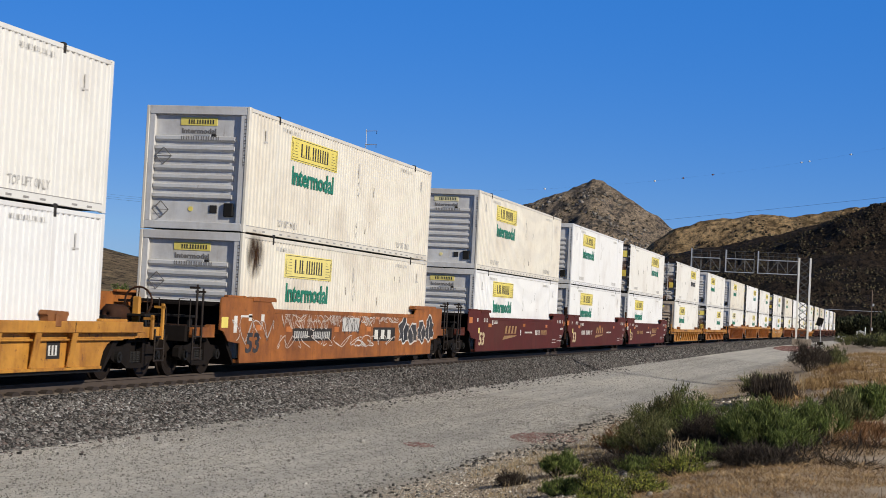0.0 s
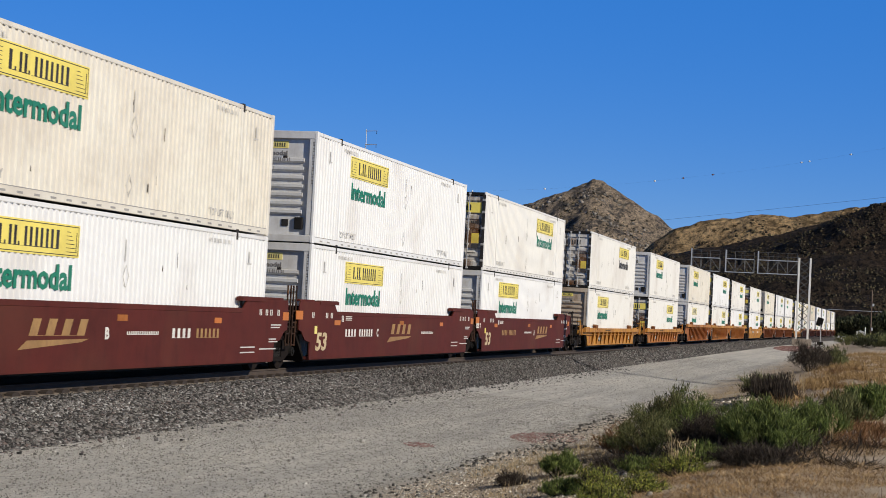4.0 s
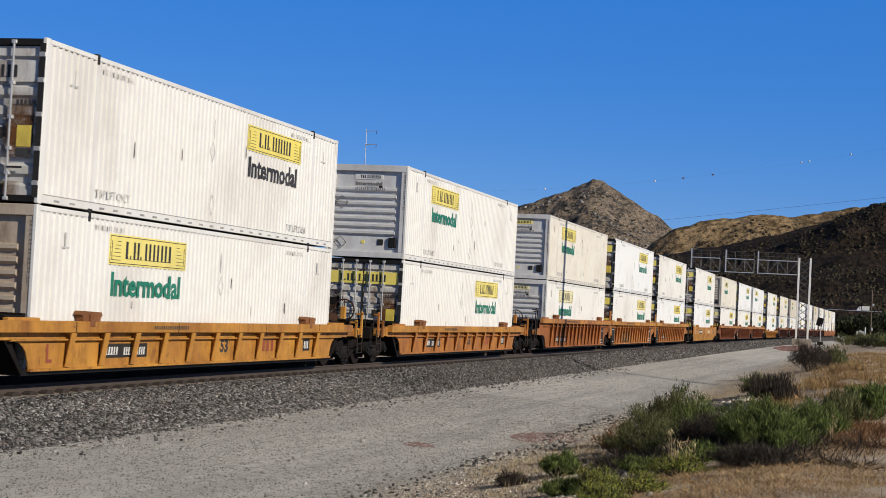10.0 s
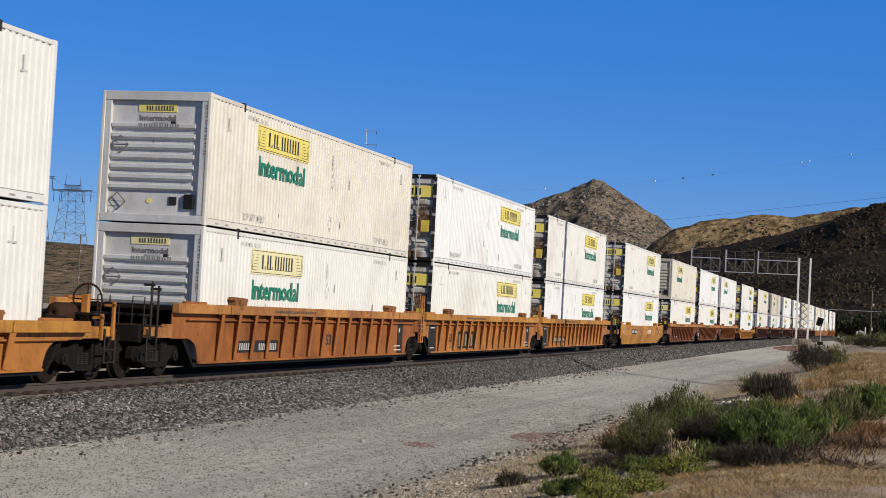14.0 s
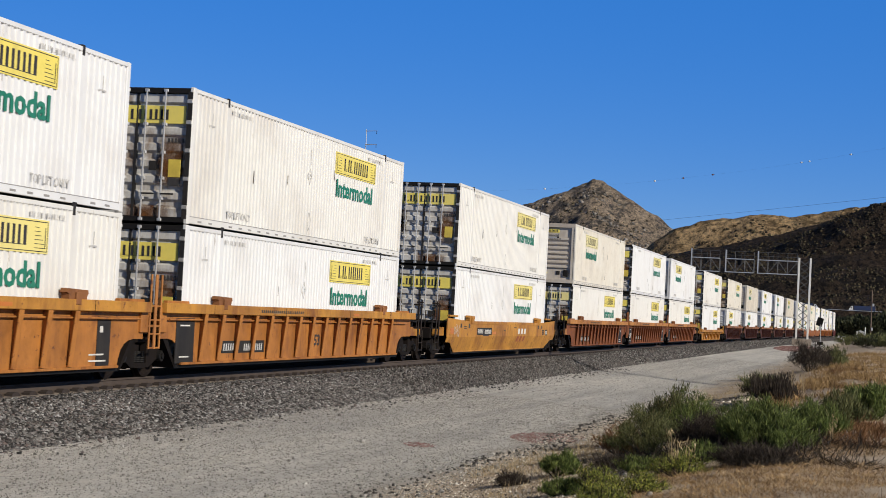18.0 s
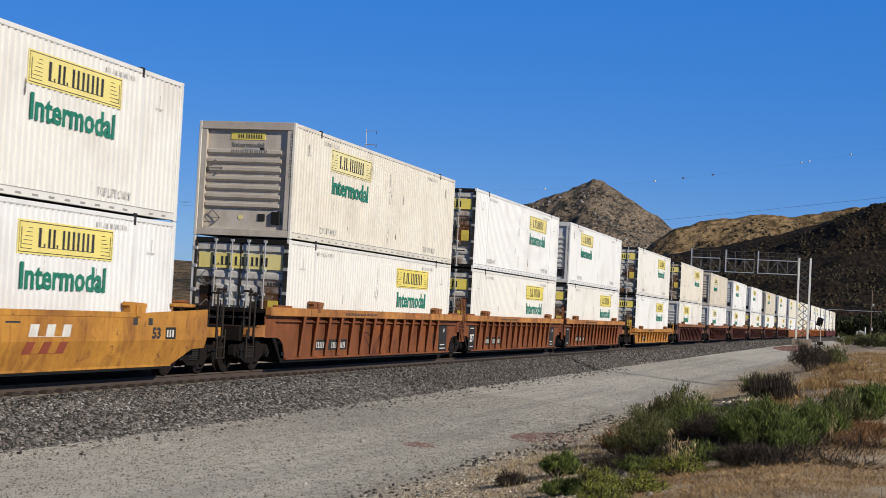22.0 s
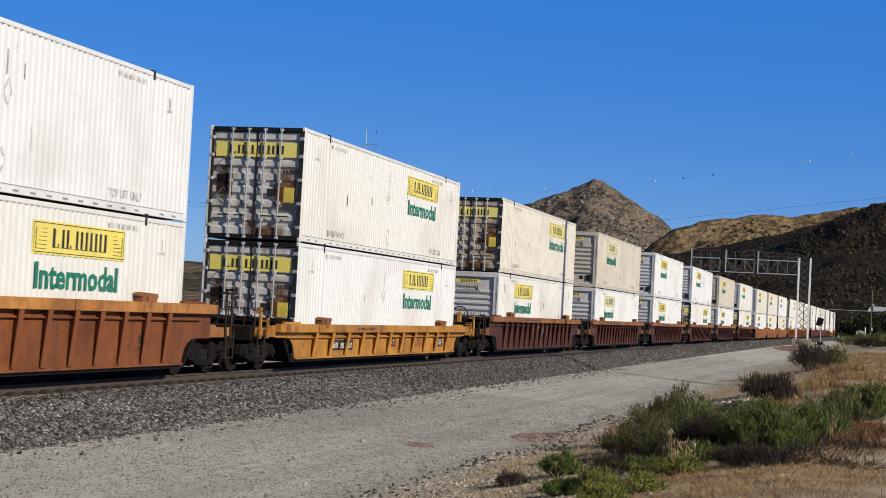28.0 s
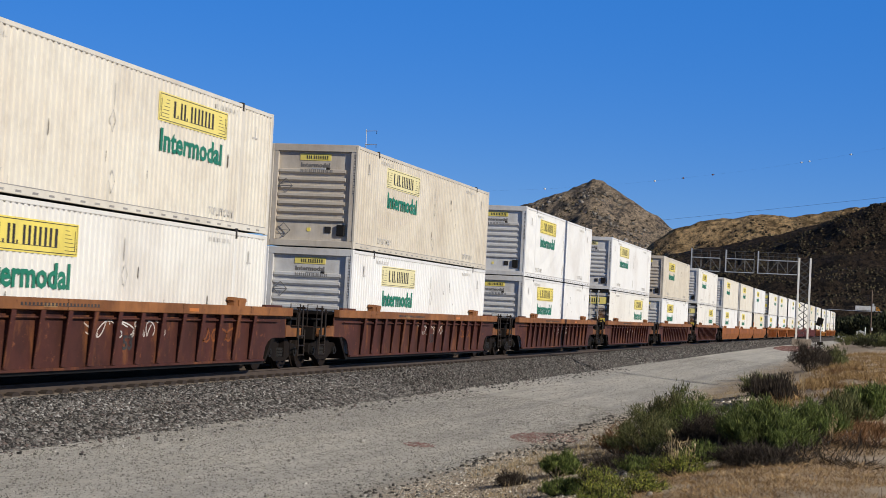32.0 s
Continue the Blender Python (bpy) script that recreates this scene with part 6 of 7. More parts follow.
def well_car(style, paint, lead, trail, label, near=True):
    """One well of a double-stack car. lead and trail: 'end' with its own bogie and coupler, or 'joint' shared with the next well."""
    mat = CAR_PAINT[paint]
    chord_mat = CAR_PAINT[{"rust": "chord", "orange": "chord", "brown": "olive_brown", "maroon": "maroon", "yellow": "yellow", "amber": "yellow"}[paint]]
    low = style == "low"
    grip = mat if low else LADDER
    tall = 1.64 if paint == "brown" else 1.98
    c = thing("well_car", label, "rail car", "well cars of the train")
    top = 1.16 if low else (1.56 if style == "rib" else 1.50)
    base = .28
    ends = {-1: lead, 1: trail}
    span = {s: (9.6 if ends[s] == "end" else 9.25) for s in (-1, 1)}
    for sx in (1, -1):
        def X(a, b):
            return (min(sx * a, sx * b), max(sx * a, sx * b))
        yb = 8.62
        if style in ("rib", "low"):
            ch = .21
            def arched():
                # the sheet rises in an arch over the bogie at each end
                arch = [(8.12, base), (8.15, .42), (8.24, .60), (8.38, .72), (8.56, .79), (8.78, .82)]
                right = arch + [(span[1] - .02, .82), (span[1] - .02, top - ch)]
                left = [(-y, z) for y, z in arch + [(span[-1] - .02, .82), (span[-1] - .02, top - ch)]]
                return Mesh().prism(right + left[::-1], "x", *X(1.31, 1.335)).data("side_sheet", mat)
            part("side_sheet", cached(("sheet", sx, style, paint, lead, trail), arched), mat, c)
            chord = part("top_chord", cached(("chord", sx, style, paint, lead, trail), lambda: Mesh().box(*X(1.33, 1.50), -span[-1], span[1], top - ch, top, .012).data("top_chord", chord_mat)), chord_mat, c)
            part("bottom_sill", cached(("sill", sx, paint), lambda: Mesh().box(*X(1.26, 1.38), -8.11, 8.11, base - .015, base + .04, .008).data("bottom_sill", mat)), mat, c)
            n = 17 if style == "rib" else 13
            for i in range(n if sx > 0 else 0):
                y = -8.15 + 16.3 * i / (n - 1)
                if abs(y) > 7.9 or (y < -7.3 and lead == "joint") or (y > 6.65 and trail == "joint"):
                    continue
                part("rib", cached(("carrib", style, paint), lambda: tee_rib(base + .05, top - ch - .004, .10 if style == "low" else .08).data("rib", mat)), mat, c, "", False, pose(0, y, 0))
            for y in ((-6.75, -2.2, 2.9, 6.75) if sx > 0 else ()):
                part("chord_seam", cached(("seam", style), lambda: Mesh().box(1.495, 1.5015, -.012, .012, top - ch + .004, top - .006).data("chord_seam", SHADED_GRIME)), SHADED_GRIME, chord, "", False, pose(0, y, 0))
            part("side_rod", cached(("srod", sx, style, paint), lambda: Mesh().rod((sx * 1.40, -8.9, top - ch - .13), (sx * 1.40, 8.9, top - ch - .13), .022, 6).data("side_rod", mat)), mat, c)
        else:
            hi = 1.74
            def sheet():
                e0, e1 = -span[-1], span[1]
                if style == "smooth":
                    prof = [(-8.35, base), (8.35, base), (8.37, .70), (e1 - .5, .76), (e1 - .2, .98), (e1, 1.02), (e1, hi - .06), (e1 - .08, hi), (6.55, hi), (6.25, top), (-6.25, top), (-6.55, hi), (e0 + .08, hi), (e0, hi - .06), (e0, 1.02), (e0 + .2, .98), (e0 + .5, .76), (-8.37, .70)]
                else:
                    # upright above a crease, leaning inwards below it
                    m = Mesh().prism([(e1, .80), (e1, top - .05), (6.3, top - .16), (-6.3, top - .16), (e0, top - .05), (e0, .80)], "x", *X(1.44, 1.475))
                    m.prism([(-yb + .5, base), (yb - .5, base), (yb + .35, .60), (e1, .62), (e1, .80), (e0, .80), (e0, .62), (-yb - .35, .60)], "x", *X(1.457, 1.475))
                    m.v = [(x - sx * max(0, .80 - z) * CREASE, y, z) for x, y, z in m.v]
                    return m.data("side_sheet", mat)
                return Mesh().prism(prof, "x", *X(1.44, 1.475)).data("side_sheet", mat)
            part("side_sheet", cached(("sheet", sx, style, paint, lead, trail), sheet), mat, c)
            tz = top if style == "smooth" else top - .16
            chord = part("top_chord", cached(("chord", sx, style, paint), lambda: Mesh().box(*X(1.33, 1.485), -6.2, 6.2, tz - .10, tz + .012, .012).data("top_chord", mat)), mat, c)
            part("bottom_sill", cached(("sill2", sx, style, paint), lambda: Mesh().box(*X(1.26, 1.47 if style == "smooth" else 1.325), -yb + (.52 if style == "slope" else .30), yb - (.52 if style == "slope" else .30), base - .03, base + .05, .008).data("bottom_sill", mat)), mat, c)
        for y in ((-6.1, 6.1) if style != "smooth" else (-6.95, 6.95)):
            gt = {"smooth": 1.71, "slope": top - .14}.get(style, top)
            guide_mat = mat if style in ("smooth", "slope") else CAR_PAINT["olive_brown"]
            def guide():
                if style == "smooth":
                    return Mesh().prism([(y - .75, gt - .03), (y + .75, gt - .03), (y + .75, gt + .05), (y + .60, gt + .075), (y - .60, gt + .075), (y - .75, gt + .05)], "x", *X(1.315, 1.50)).data("corner_guide", guide_mat)
                return Mesh().prism([(y - .34, gt - .03), (y + .34, gt - .03), (y + .37, gt + .08), (y + .42, gt + .11), (y + .38, gt + .17), (y - .38, gt + .19), (y - .42, gt + .12), (y - .36, gt + .09)], "x", *X(1.315, 1.47)).box(*X(1.47, 1.512), y - .12, y + .08, gt - .10, gt + .13, .01).data("corner_guide", guide_mat)
            part("corner_guide", cached(("guide", sx, y, style, paint), guide), guide_mat, c, "steel container guide")
        for y in (-8.5, 8.5):
            part("end_guide", cached(("eguide", sx, y, style, paint), lambda: Mesh().box(*X(1.30, 1.42), y - .55, y + .55, top - .02 if style != "smooth" else 1.73, (top if style != "smooth" else 1.74) + .05, .015).data("end_guide", mat)), mat, c)
    part("well_floor", cached("wfloor", lambda: Mesh().box(-1.29, 1.29, -8.3, 8.3, .20, .30).box(-1.30, -1.28, -8.1, 8.1, .22, .36).box(1.28, 1.30, -8.1, 8.1, .22, .36).data("well_floor", DARKSTEEL)), DARKSTEEL, c)
    wheels = []
    for s in (-1, 1):
        kind = ends[s]
        e = span[s]
        part("bulkhead", cached(("bulk", s, style, paint), lambda: Mesh().prism([(s * 8.25, .22), (s * 8.33, .22), (s * 9.1, .95), (s * 9.1, 1.08), (s * 8.95, 1.08)], "x", -1.305, 1.305).data("bulkhead", SHADED_GRIME)), SHADED_GRIME, c)
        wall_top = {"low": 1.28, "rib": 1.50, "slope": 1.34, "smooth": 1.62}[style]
        part("well_end", cached(("wend", s, style), lambda: Mesh().box(-1.30, 1.30, min(s * 8.26, s * 8.36), max(s * 8.26, s * 8.36), .9, wall_top, .012).box(-1.30, 1.30, min(s * 8.36, s * 9.0), max(s * 8.36, s * 9.0), wall_top - .10, wall_top - .04).data("well_end", SHADED_GRIME)), SHADED_GRIME, c)
        part("bolster", cached(("bol", s, kind, paint), lambda: Mesh().box(-1.30, 1.30, min(s * 8.9, s * (e + .3)), max(s * 8.9, s * (e + .3)), .92, 1.08, .02).data("bolster", SHADED_END)), SHADED_END, c, "end platform over the bogie")
        if kind == "end":
            part("end_sill", cached(("sillend", s, paint), lambda: Mesh().box(-.28, .28, min(s * 9.6, s * 11.1), max(s * 9.6, s * 11.1), .78, 1.02, .02).box(-1.23, 1.23, min(s * 10.72, s * 10.92), max(s * 10.72, s * 10.92), .74, 1.08, .015).box(-.42, .42, min(s * 9.7, s * 10.9), max(s * 9.7, s * 10.9), .60, .80).data("end_sill", SHADED_GRIME)), SHADED_GRIME, c)
            part("deck_grating", cached(("deck", s), lambda: Mesh().box(-1.30, 1.30, min(s * 9.95, s * 10.72), max(s * 9.95, s * 10.72), 1.02, 1.07, .005).data("deck_grating", DARKSTEEL)), DARKSTEEL, c)
            part("coupler", cached(("coup", s), lambda: Mesh().box(-.12, .12, min(s * 11.1, s * 11.42), max(s * 11.1, s * 11.42), .80, .96, .02).box(-.18, .16, min(s * 11.38, s * 11.56), max(s * 11.38, s * 11.56), .74, 1.02, .05).data("coupler", SHADED_GRIME)), SHADED_GRIME, c, "grimy knuckle coupler")
            part("air_hose", cached(("hose", s), lambda: Mesh().tube([(.30, s * 11.0, .86), (.36, s * 11.2, .62), (.34, s * 11.4, .48), (.26, s * 11.56, .46)], .025, 6).data("air_hose", BLACK)), BLACK, c)
            for sx in (1, -1):
                def rail_u():
                    m = Mesh()
                    x = sx * 1.26
                    m.tube([(x, s * 10.80, .95), (x, s * 10.80, 1.66), (x - sx * .26, s * 10.80, 1.66), (x - sx * .26, s * 10.80, 1.05)], .015, 6)
                    m.tube([(x - sx * .55, s * 10.80, 1.05), (x - sx * .55, s * 10.80, 1.45), (x - sx * .95, s * 10.80, 1.45), (x - sx * .95, s * 10.80, 1.05)], .016, 6)
                    return m.data("handrail", LADDER)
                part("handrail", cached(("hr", s, sx), rail_u), LADDER, c)
                def ladder():
                    m = Mesh()
                    x = sx * 1.38
                    for yy in (10.42, 10.86):
                        m.tube([(x, s * yy, 1.02), (x, s * yy, .36)], .02, 6)
                    for z in (.38, .62, .86):
                        m.rod((x, s * 10.42, z), (x, s * 10.86, z), .018, 6)
                    return m.data("step_ladder", LADDER)
                part("step_ladder", cached(("lad", s, sx), ladder), LADDER, c, "steel sill steps")
            for sx in ((1, -1) if near else ()):
                # the side of the end platform, with posts at the corner
                plate_mat = chord_mat if style in ("rib", "low") else mat
                part("platform_side", cached(("pside", s, sx, paint, style), lambda: Mesh().prism([(s * 9.58, .84), (s * 10.74, .84), (s * 10.78, .90), (s * 10.78, 1.06), (s * 9.95, 1.06), (s * 9.85, 1.12), (s * 9.58, 1.12)], "x", min(sx * 1.24, sx * 1.345), max(sx * 1.24, sx * 1.345)).data("platform_side", plate_mat)), plate_mat, c)
                for y, z in (((10.22, 1.30), (10.70, 1.54)) if grip is mat else ((10.36, tall - .08), (10.68, tall))) if sx > 0 else ():
                    part("corner_stake", cached(("stake", s, sx, y, paint), lambda: Mesh().box(min(sx * 1.35, sx * (1.42 if grip is mat else 1.39)), max(sx * 1.35, sx * (1.42 if grip is mat else 1.39)), min(s * y, s * (y + .06)), max(s * y, s * (y + .06)), .80, z, .012).box(min(sx * 1.20, sx * 1.42), max(sx * 1.20, sx * 1.42), min(s * y, s * (y + .07)), max(s * y, s * (y + .07)), z - .10, z - .05).data("corner_stake", grip)), grip, c)
            if near:
                part("cross_walk", cached(("cwalk", s), lambda: Mesh().box(-1.22, 1.22, min(s * 10.25, s * 10.70), max(s * 10.25, s * 10.70), 1.26, 1.31, .008).box(-1.15, -1.08, min(s * 10.4, s * 10.5), max(s * 10.4, s * 10.5), 1.06, 1.27).box(1.08, 1.15, min(s * 10.4, s * 10.5), max(s * 10.4, s * 10.5), 1.06, 1.27).data("cross_walk", DARKSTEEL)), DARKSTEEL, c, "dark raised walkway across the end")
            if s > 0 and low and near:
                part("air_tank", cached("tank", lambda: Mesh().lathe([(.02, 9.75), (.15, 9.78), (.20, 9.86), (.20, 10.42), (.15, 10.50), (.02, 10.53)], 16, "y").data("air_tank", SHADED_END, True)), SHADED_END, c, "rusty brown air tank", True, pose(.62, 0, 1.28))
                part("brake_wheel", cached("brake", lambda: Mesh().lathe([(.30 + .022 * math.cos(a), .022 * math.sin(a)) for a in [k * math.pi / 3 for k in range(6)]], 20, "y").rod((-.3, 0, 0), (.3, 0, 0), .014, 5).rod((0, 0, -.3), (0, 0, .3), .014, 5).data("brake_wheel", SHADED_END)), SHADED_END, c, "round hand brake wheel", True, pose(.88, 10.62, 1.56))
                part("brake_stand", cached(("bstand", paint), lambda: Mesh().box(.80, .96, 10.50, 10.60, 1.04, 1.66, .02).data("brake_stand", mat)), mat, c)
            wheels += truck(c, s * (10.15 if low else 9.85))
        else:
            part("joint_beam", cached(("jbeam", s, paint), lambda: Mesh().box(-.34, .34, min(s * 9.0, s * 9.6), max(s * 9.0, s * 9.6), .80, 1.04, .03).data("joint_beam", SHADED_END)), SHADED_END, c)
            part("joint_hose", cached(("jhose", s), lambda: Mesh().tube([(.5, s * 9.2, 1.1), (.55, s * 9.4, 1.35), (.5, s * 9.62, 1.3)], .03, 6).data("joint_hose", BLACK)), BLACK, c)
            def jrail():
                m = Mesh()
                # uprights and rungs on the outer corner, over the shared bogie
                for y in (9.36, 9.58):
                    m.tube([(1.40, s * y, .62), (1.40, s * y, 2.12)], .024, 6)
                for z in (.64, .92, 1.2, 1.48):
                    m.rod((1.40, s * 9.36, z), (1.40, s * 9.58, z), .02, 6)
                m.box(.9, 1.40, min(s * 9.2, s * 9.6), max(s * 9.2, s * 9.6), 1.06, 1.10)
                m.box(1.30, 1.39, min(s * 9.0, s * 9.34), max(s * 9.0, s * 9.34), .95, 1.46, .01)
                return m.data("end_ladder", ladder_mat)
            ladder_mat = mat if paint in ("rust", "orange", "amber") else SHADED_END
            part("end_ladder", cached(("jrail", s, paint), jrail), ladder_mat, c)
            if s > 0:
                wheels += truck(c, 9.625)
    WHEELS[c] = wheels
    return c


WHEELS = {}
Unit = namedtuple("Unit", "at style paint lead trail upper lower")
A, B_, C_, D_ = 0, 1, 2, 3          # paint of the containers: clean, bright, cream, beige
# leading end: F front wall, D doors; paint; end panel g grey, d dusty; k: black word
CONSIST = [
    Unit(16.8, "low", "yellow", "end", "end", "F0g", "F1g"),
    Unit(40.0, "smooth", "orange", "end", "end", "F2g", "F2g"),
    Unit(63.0, "smooth", "maroon", "end", "joint", "F2g", "F1g"),
    Unit(82.35, "smooth", "maroon", "joint", "joint", "F1g", "F1g"),
    Unit(101.55, "smooth", "maroon", "joint", "end", "D0y", "F1g"),
    Unit(125.15, "low", "yellow", "end", "end", "D0nk", "F0d"),
    Unit(148.25, "low", "amber", "end", "end", "F0gw", "D0y"),
    Unit(171.4, "rib", "orange", "end", "joint", "F2g", "F0g"),
    Unit(190.65, "rib", "amber", "joint", "joint", "D1y", "D0y"),
    Unit(209.87, "rib", "amber", "joint", "end", "D0y", "D1y"),
    Unit(233.2, "slope", "yellow", "end", "end", "D0y", "D1y"),
    Unit(256.25, "rib", "rust", "end", "joint", "F2b", "D0y"),
    Unit(275.6, "rib", "rust", "joint", "joint", "D1y", "D0y"),
    Unit(294.8, "rib", "rust", "joint", "end", "F1g", "D0y"),
    Unit(318.05, "low", "yellow", "end", "end", "D0y", "D1y"),
    Unit(341.1, "rib", "brown", "end", "end", "D2yt", "F0g"),
    Unit(364.0, "rib", "brown", "end", "end", "F3b", "F1g"),
    Unit(387.2, "rib", "brown", "end", "end", "F1g", "F1g"),
    Unit(410.2, "rib", "brown", "end", "end", "F1g", "D0y"),
    Unit(433.3, "rib", "brown", "end", "end", "F3b", "F1g"),
    Unit(456.4, "rib", "brown", "end", "end", "F0g", "D0y"),
    Unit(479.5, "slope", "orange", "end", "joint", "F2g", "F1g"),
    Unit(498.75, "slope", "orange", "joint", "joint", "F2g", "F0g"),
    Unit(518.0, "slope", "orange", "joint", "end", "F1g", "D2y"),
    Unit(541.1, "rib", "orange", "end", "joint", "D0y", "F1g"),
    Unit(560.35, "rib", "orange", "joint", "joint", "F0g", "D1y"),
    Unit(579.6, "rib", "orange", "joint", "end", "D1y", "D0y"),
    Unit(602.7, "smooth", "maroon", "end", "joint", "F0g", "F1g"),
    Unit(621.95, "smooth", "maroon", "joint", "joint", "D0y", "D0y"),
    Unit(641.2, "smooth", "maroon", "joint", "end", "F2g", "F0g"),
    Unit(664.3, "rib", "rust", "end", "end", "F0g", "D1y"),
    Unit(687.4, "low", "yellow", "end", "end", "D0y", "F0g"),
    Unit(710.5, "rib", "orange", "end", "joint", "F1g", "F2g"),
    Unit(729.75, "rib", "orange", "joint", "joint", "D0y", "D0y"),
    Unit(749.0, "rib", "orange", "joint", "end", "F0g", "D1y"),
    Unit(772.1, "rib", "brown", "end", "end", "F1g", "F0g"),
]
# ---- markings on the cars ----
def face_of(style):
    return 1.475 if style in ("smooth", "slope") else 1.335


def plate(car, f, name, y0, y1, z0, z1, mat, label="", d=.004):
    return part(name, Mesh().box(f - .01, f + d, y0, y1, z0, z1), mat, car, label)


def stencil(car, f, text, y, z, h, mat, w=None, name="stencil", slant=0.0, bold=.012):
    me = letters(text, h, mat, .002, bold)
    if w:
        fit_width(me, w)
    if slant:
        me.transform(Matrix(((1, slant, 0, 0), (0, 1, 0, 0), (0, 0, 1, 0), (0, 0, 0, 1))))
    return part(name, me, mat, car, "stencilled " + text, False, pose(f + .004, y, z) @ RIGHT)


def bar_row(car, f, name, y, z, w, h, n, mat, d=.006, slant=0.0):
    """A row of n plain upright bars, joined by a hair line, w long and h high."""
    step = w / n
    m = Mesh()
    for k in range(n):
        m.add([(k * step + s * slant * h + a, s * h, q) for q in (-.002, .002) for s in (0, 1) for a in (0, step * .5)],
              [(0, 2, 3, 1), (4, 5, 7, 6), (0, 1, 5, 4), (2, 6, 7, 3), (0, 4, 6, 2), (1, 3, 7, 5)])
        if k < n - 1:
            m.box(k * step + step * .3, (k + 1) * step + step * .3, 0, .008, -.001, .001)
    ob = part(name, m, mat, car, "", False, pose(f + d, y, z) @ RIGHT)
    return tagged(ob, kind="stuff") if n > 4 else ob


def ribbon(car, f, name, pts, w, mat, label="", d=.005):
    """A painted stroke along (y, z) points."""
    m = Mesh()
    rows = []
    for k, (y, z) in enumerate(pts):
        a, b = pts[max(0, k - 1)], pts[min(len(pts) - 1, k + 1)]
        t = Vector((b[0] - a[0], b[1] - a[1]))
        n = Vector((-t.y, t.x)).normalized() * w / 2
        rows.append([(f + d, y - n.x, z - n.y), (f + d, y + n.x, z + n.y)])
    m.strip(rows)
    return part(name, m, mat, car, label)


def scrawl(car, f, y0, y1, z, h, loops, w, mat, seed):
    """Loose looping strokes, one after another."""
    r = random.Random(seed)
    span = (y1 - y0) / loops
    for k in range(loops):
        c = y0 + (k + .5) * span
        ph, a, b = r.uniform(0, 6.28), r.uniform(.35, .6) * span, r.uniform(.35, .55) * h
        q = r.choice((1, 2, 3))
        pts = [(c + a * math.cos(ph + t * .42) + .12 * span * math.sin(q * t * .42), z + b * math.sin(ph * q + t * .42 * q / 1.5)) for t in range(15)]
        ribbon(car, f, "graffiti", pts, w, mat, "pale graffiti stroke")


def blob(car, f, y0, y1, z0, z1, seed):
    """A swollen painted shape: dark fill with a pale outline and a slash through it."""
    r = random.Random(seed)
    n = 18
    cy, cz = (y0 + y1) / 2, (z0 + z1) / 2
    pts = []
    for k in range(n):
        a = 2 * math.pi * k / n
        q = 1 + r.uniform(-.28, .22)
        pts.append((cy + q * (y1 - y0) * .5 * math.cos(a), cz + q * (z1 - z0) * .5 * math.sin(a)))
    part("graffiti_fill", Mesh().add([(f + .0045, y, z) for y, z in pts], [tuple(range(n))]), INK, car, "dark graffiti shape")
    ribbon(car, f, "graffiti_outline", pts + pts[:2], .055, GRAFFITI, "white graffiti outline", .006)
    ribbon(car, f, "graffiti_slash", [(cy + r.uniform(-.2, .2), z0 + .1), (cy + r.uniform(-.1, .1), cz), (cy + r.uniform(-.3, .3), z1 - .12)], .05, GRAFFITI, "", .0065)


def maker_board(car, f, y0, y1, z, h=.30, ink=None):
    ink = ink or GREYINK
    plate(car, f, "number_board", y0, y1, z - h / 2, z + h / 2, BLACK, "black reporting board with pale bars")
    bar_row(car, f, "board_bar", y0 + .08, z - h * .28, (y1 - y0) * .36, h * .56, 7, ink, .008, .1)
    bar_row(car, f, "board_bar", y0 + (y1 - y0) * .50, z - h * .32, (y1 - y0) * .46, h * .56, 10, ink, .008, .1)


BUFF = painted("buff_marking", (0.56, 0.45, 0.27), (0.30, 0.20, 0.11), 0.6, 0.6)
GOLD = painted("gold_marking", (0.34, 0.20, 0.075), (0.16, 0.08, 0.04), 0.6, 0.6)
DULLRED = painted("faded_red_marking", (0.28, 0.055, 0.03), (0.24, 0.09, 0.03), 0.6, 0.6)


def small_notes(car, f, spots, mat):
    for y, z, w, h in spots:
        plate(car, f, "note", y, y + w, z, z + h, mat)


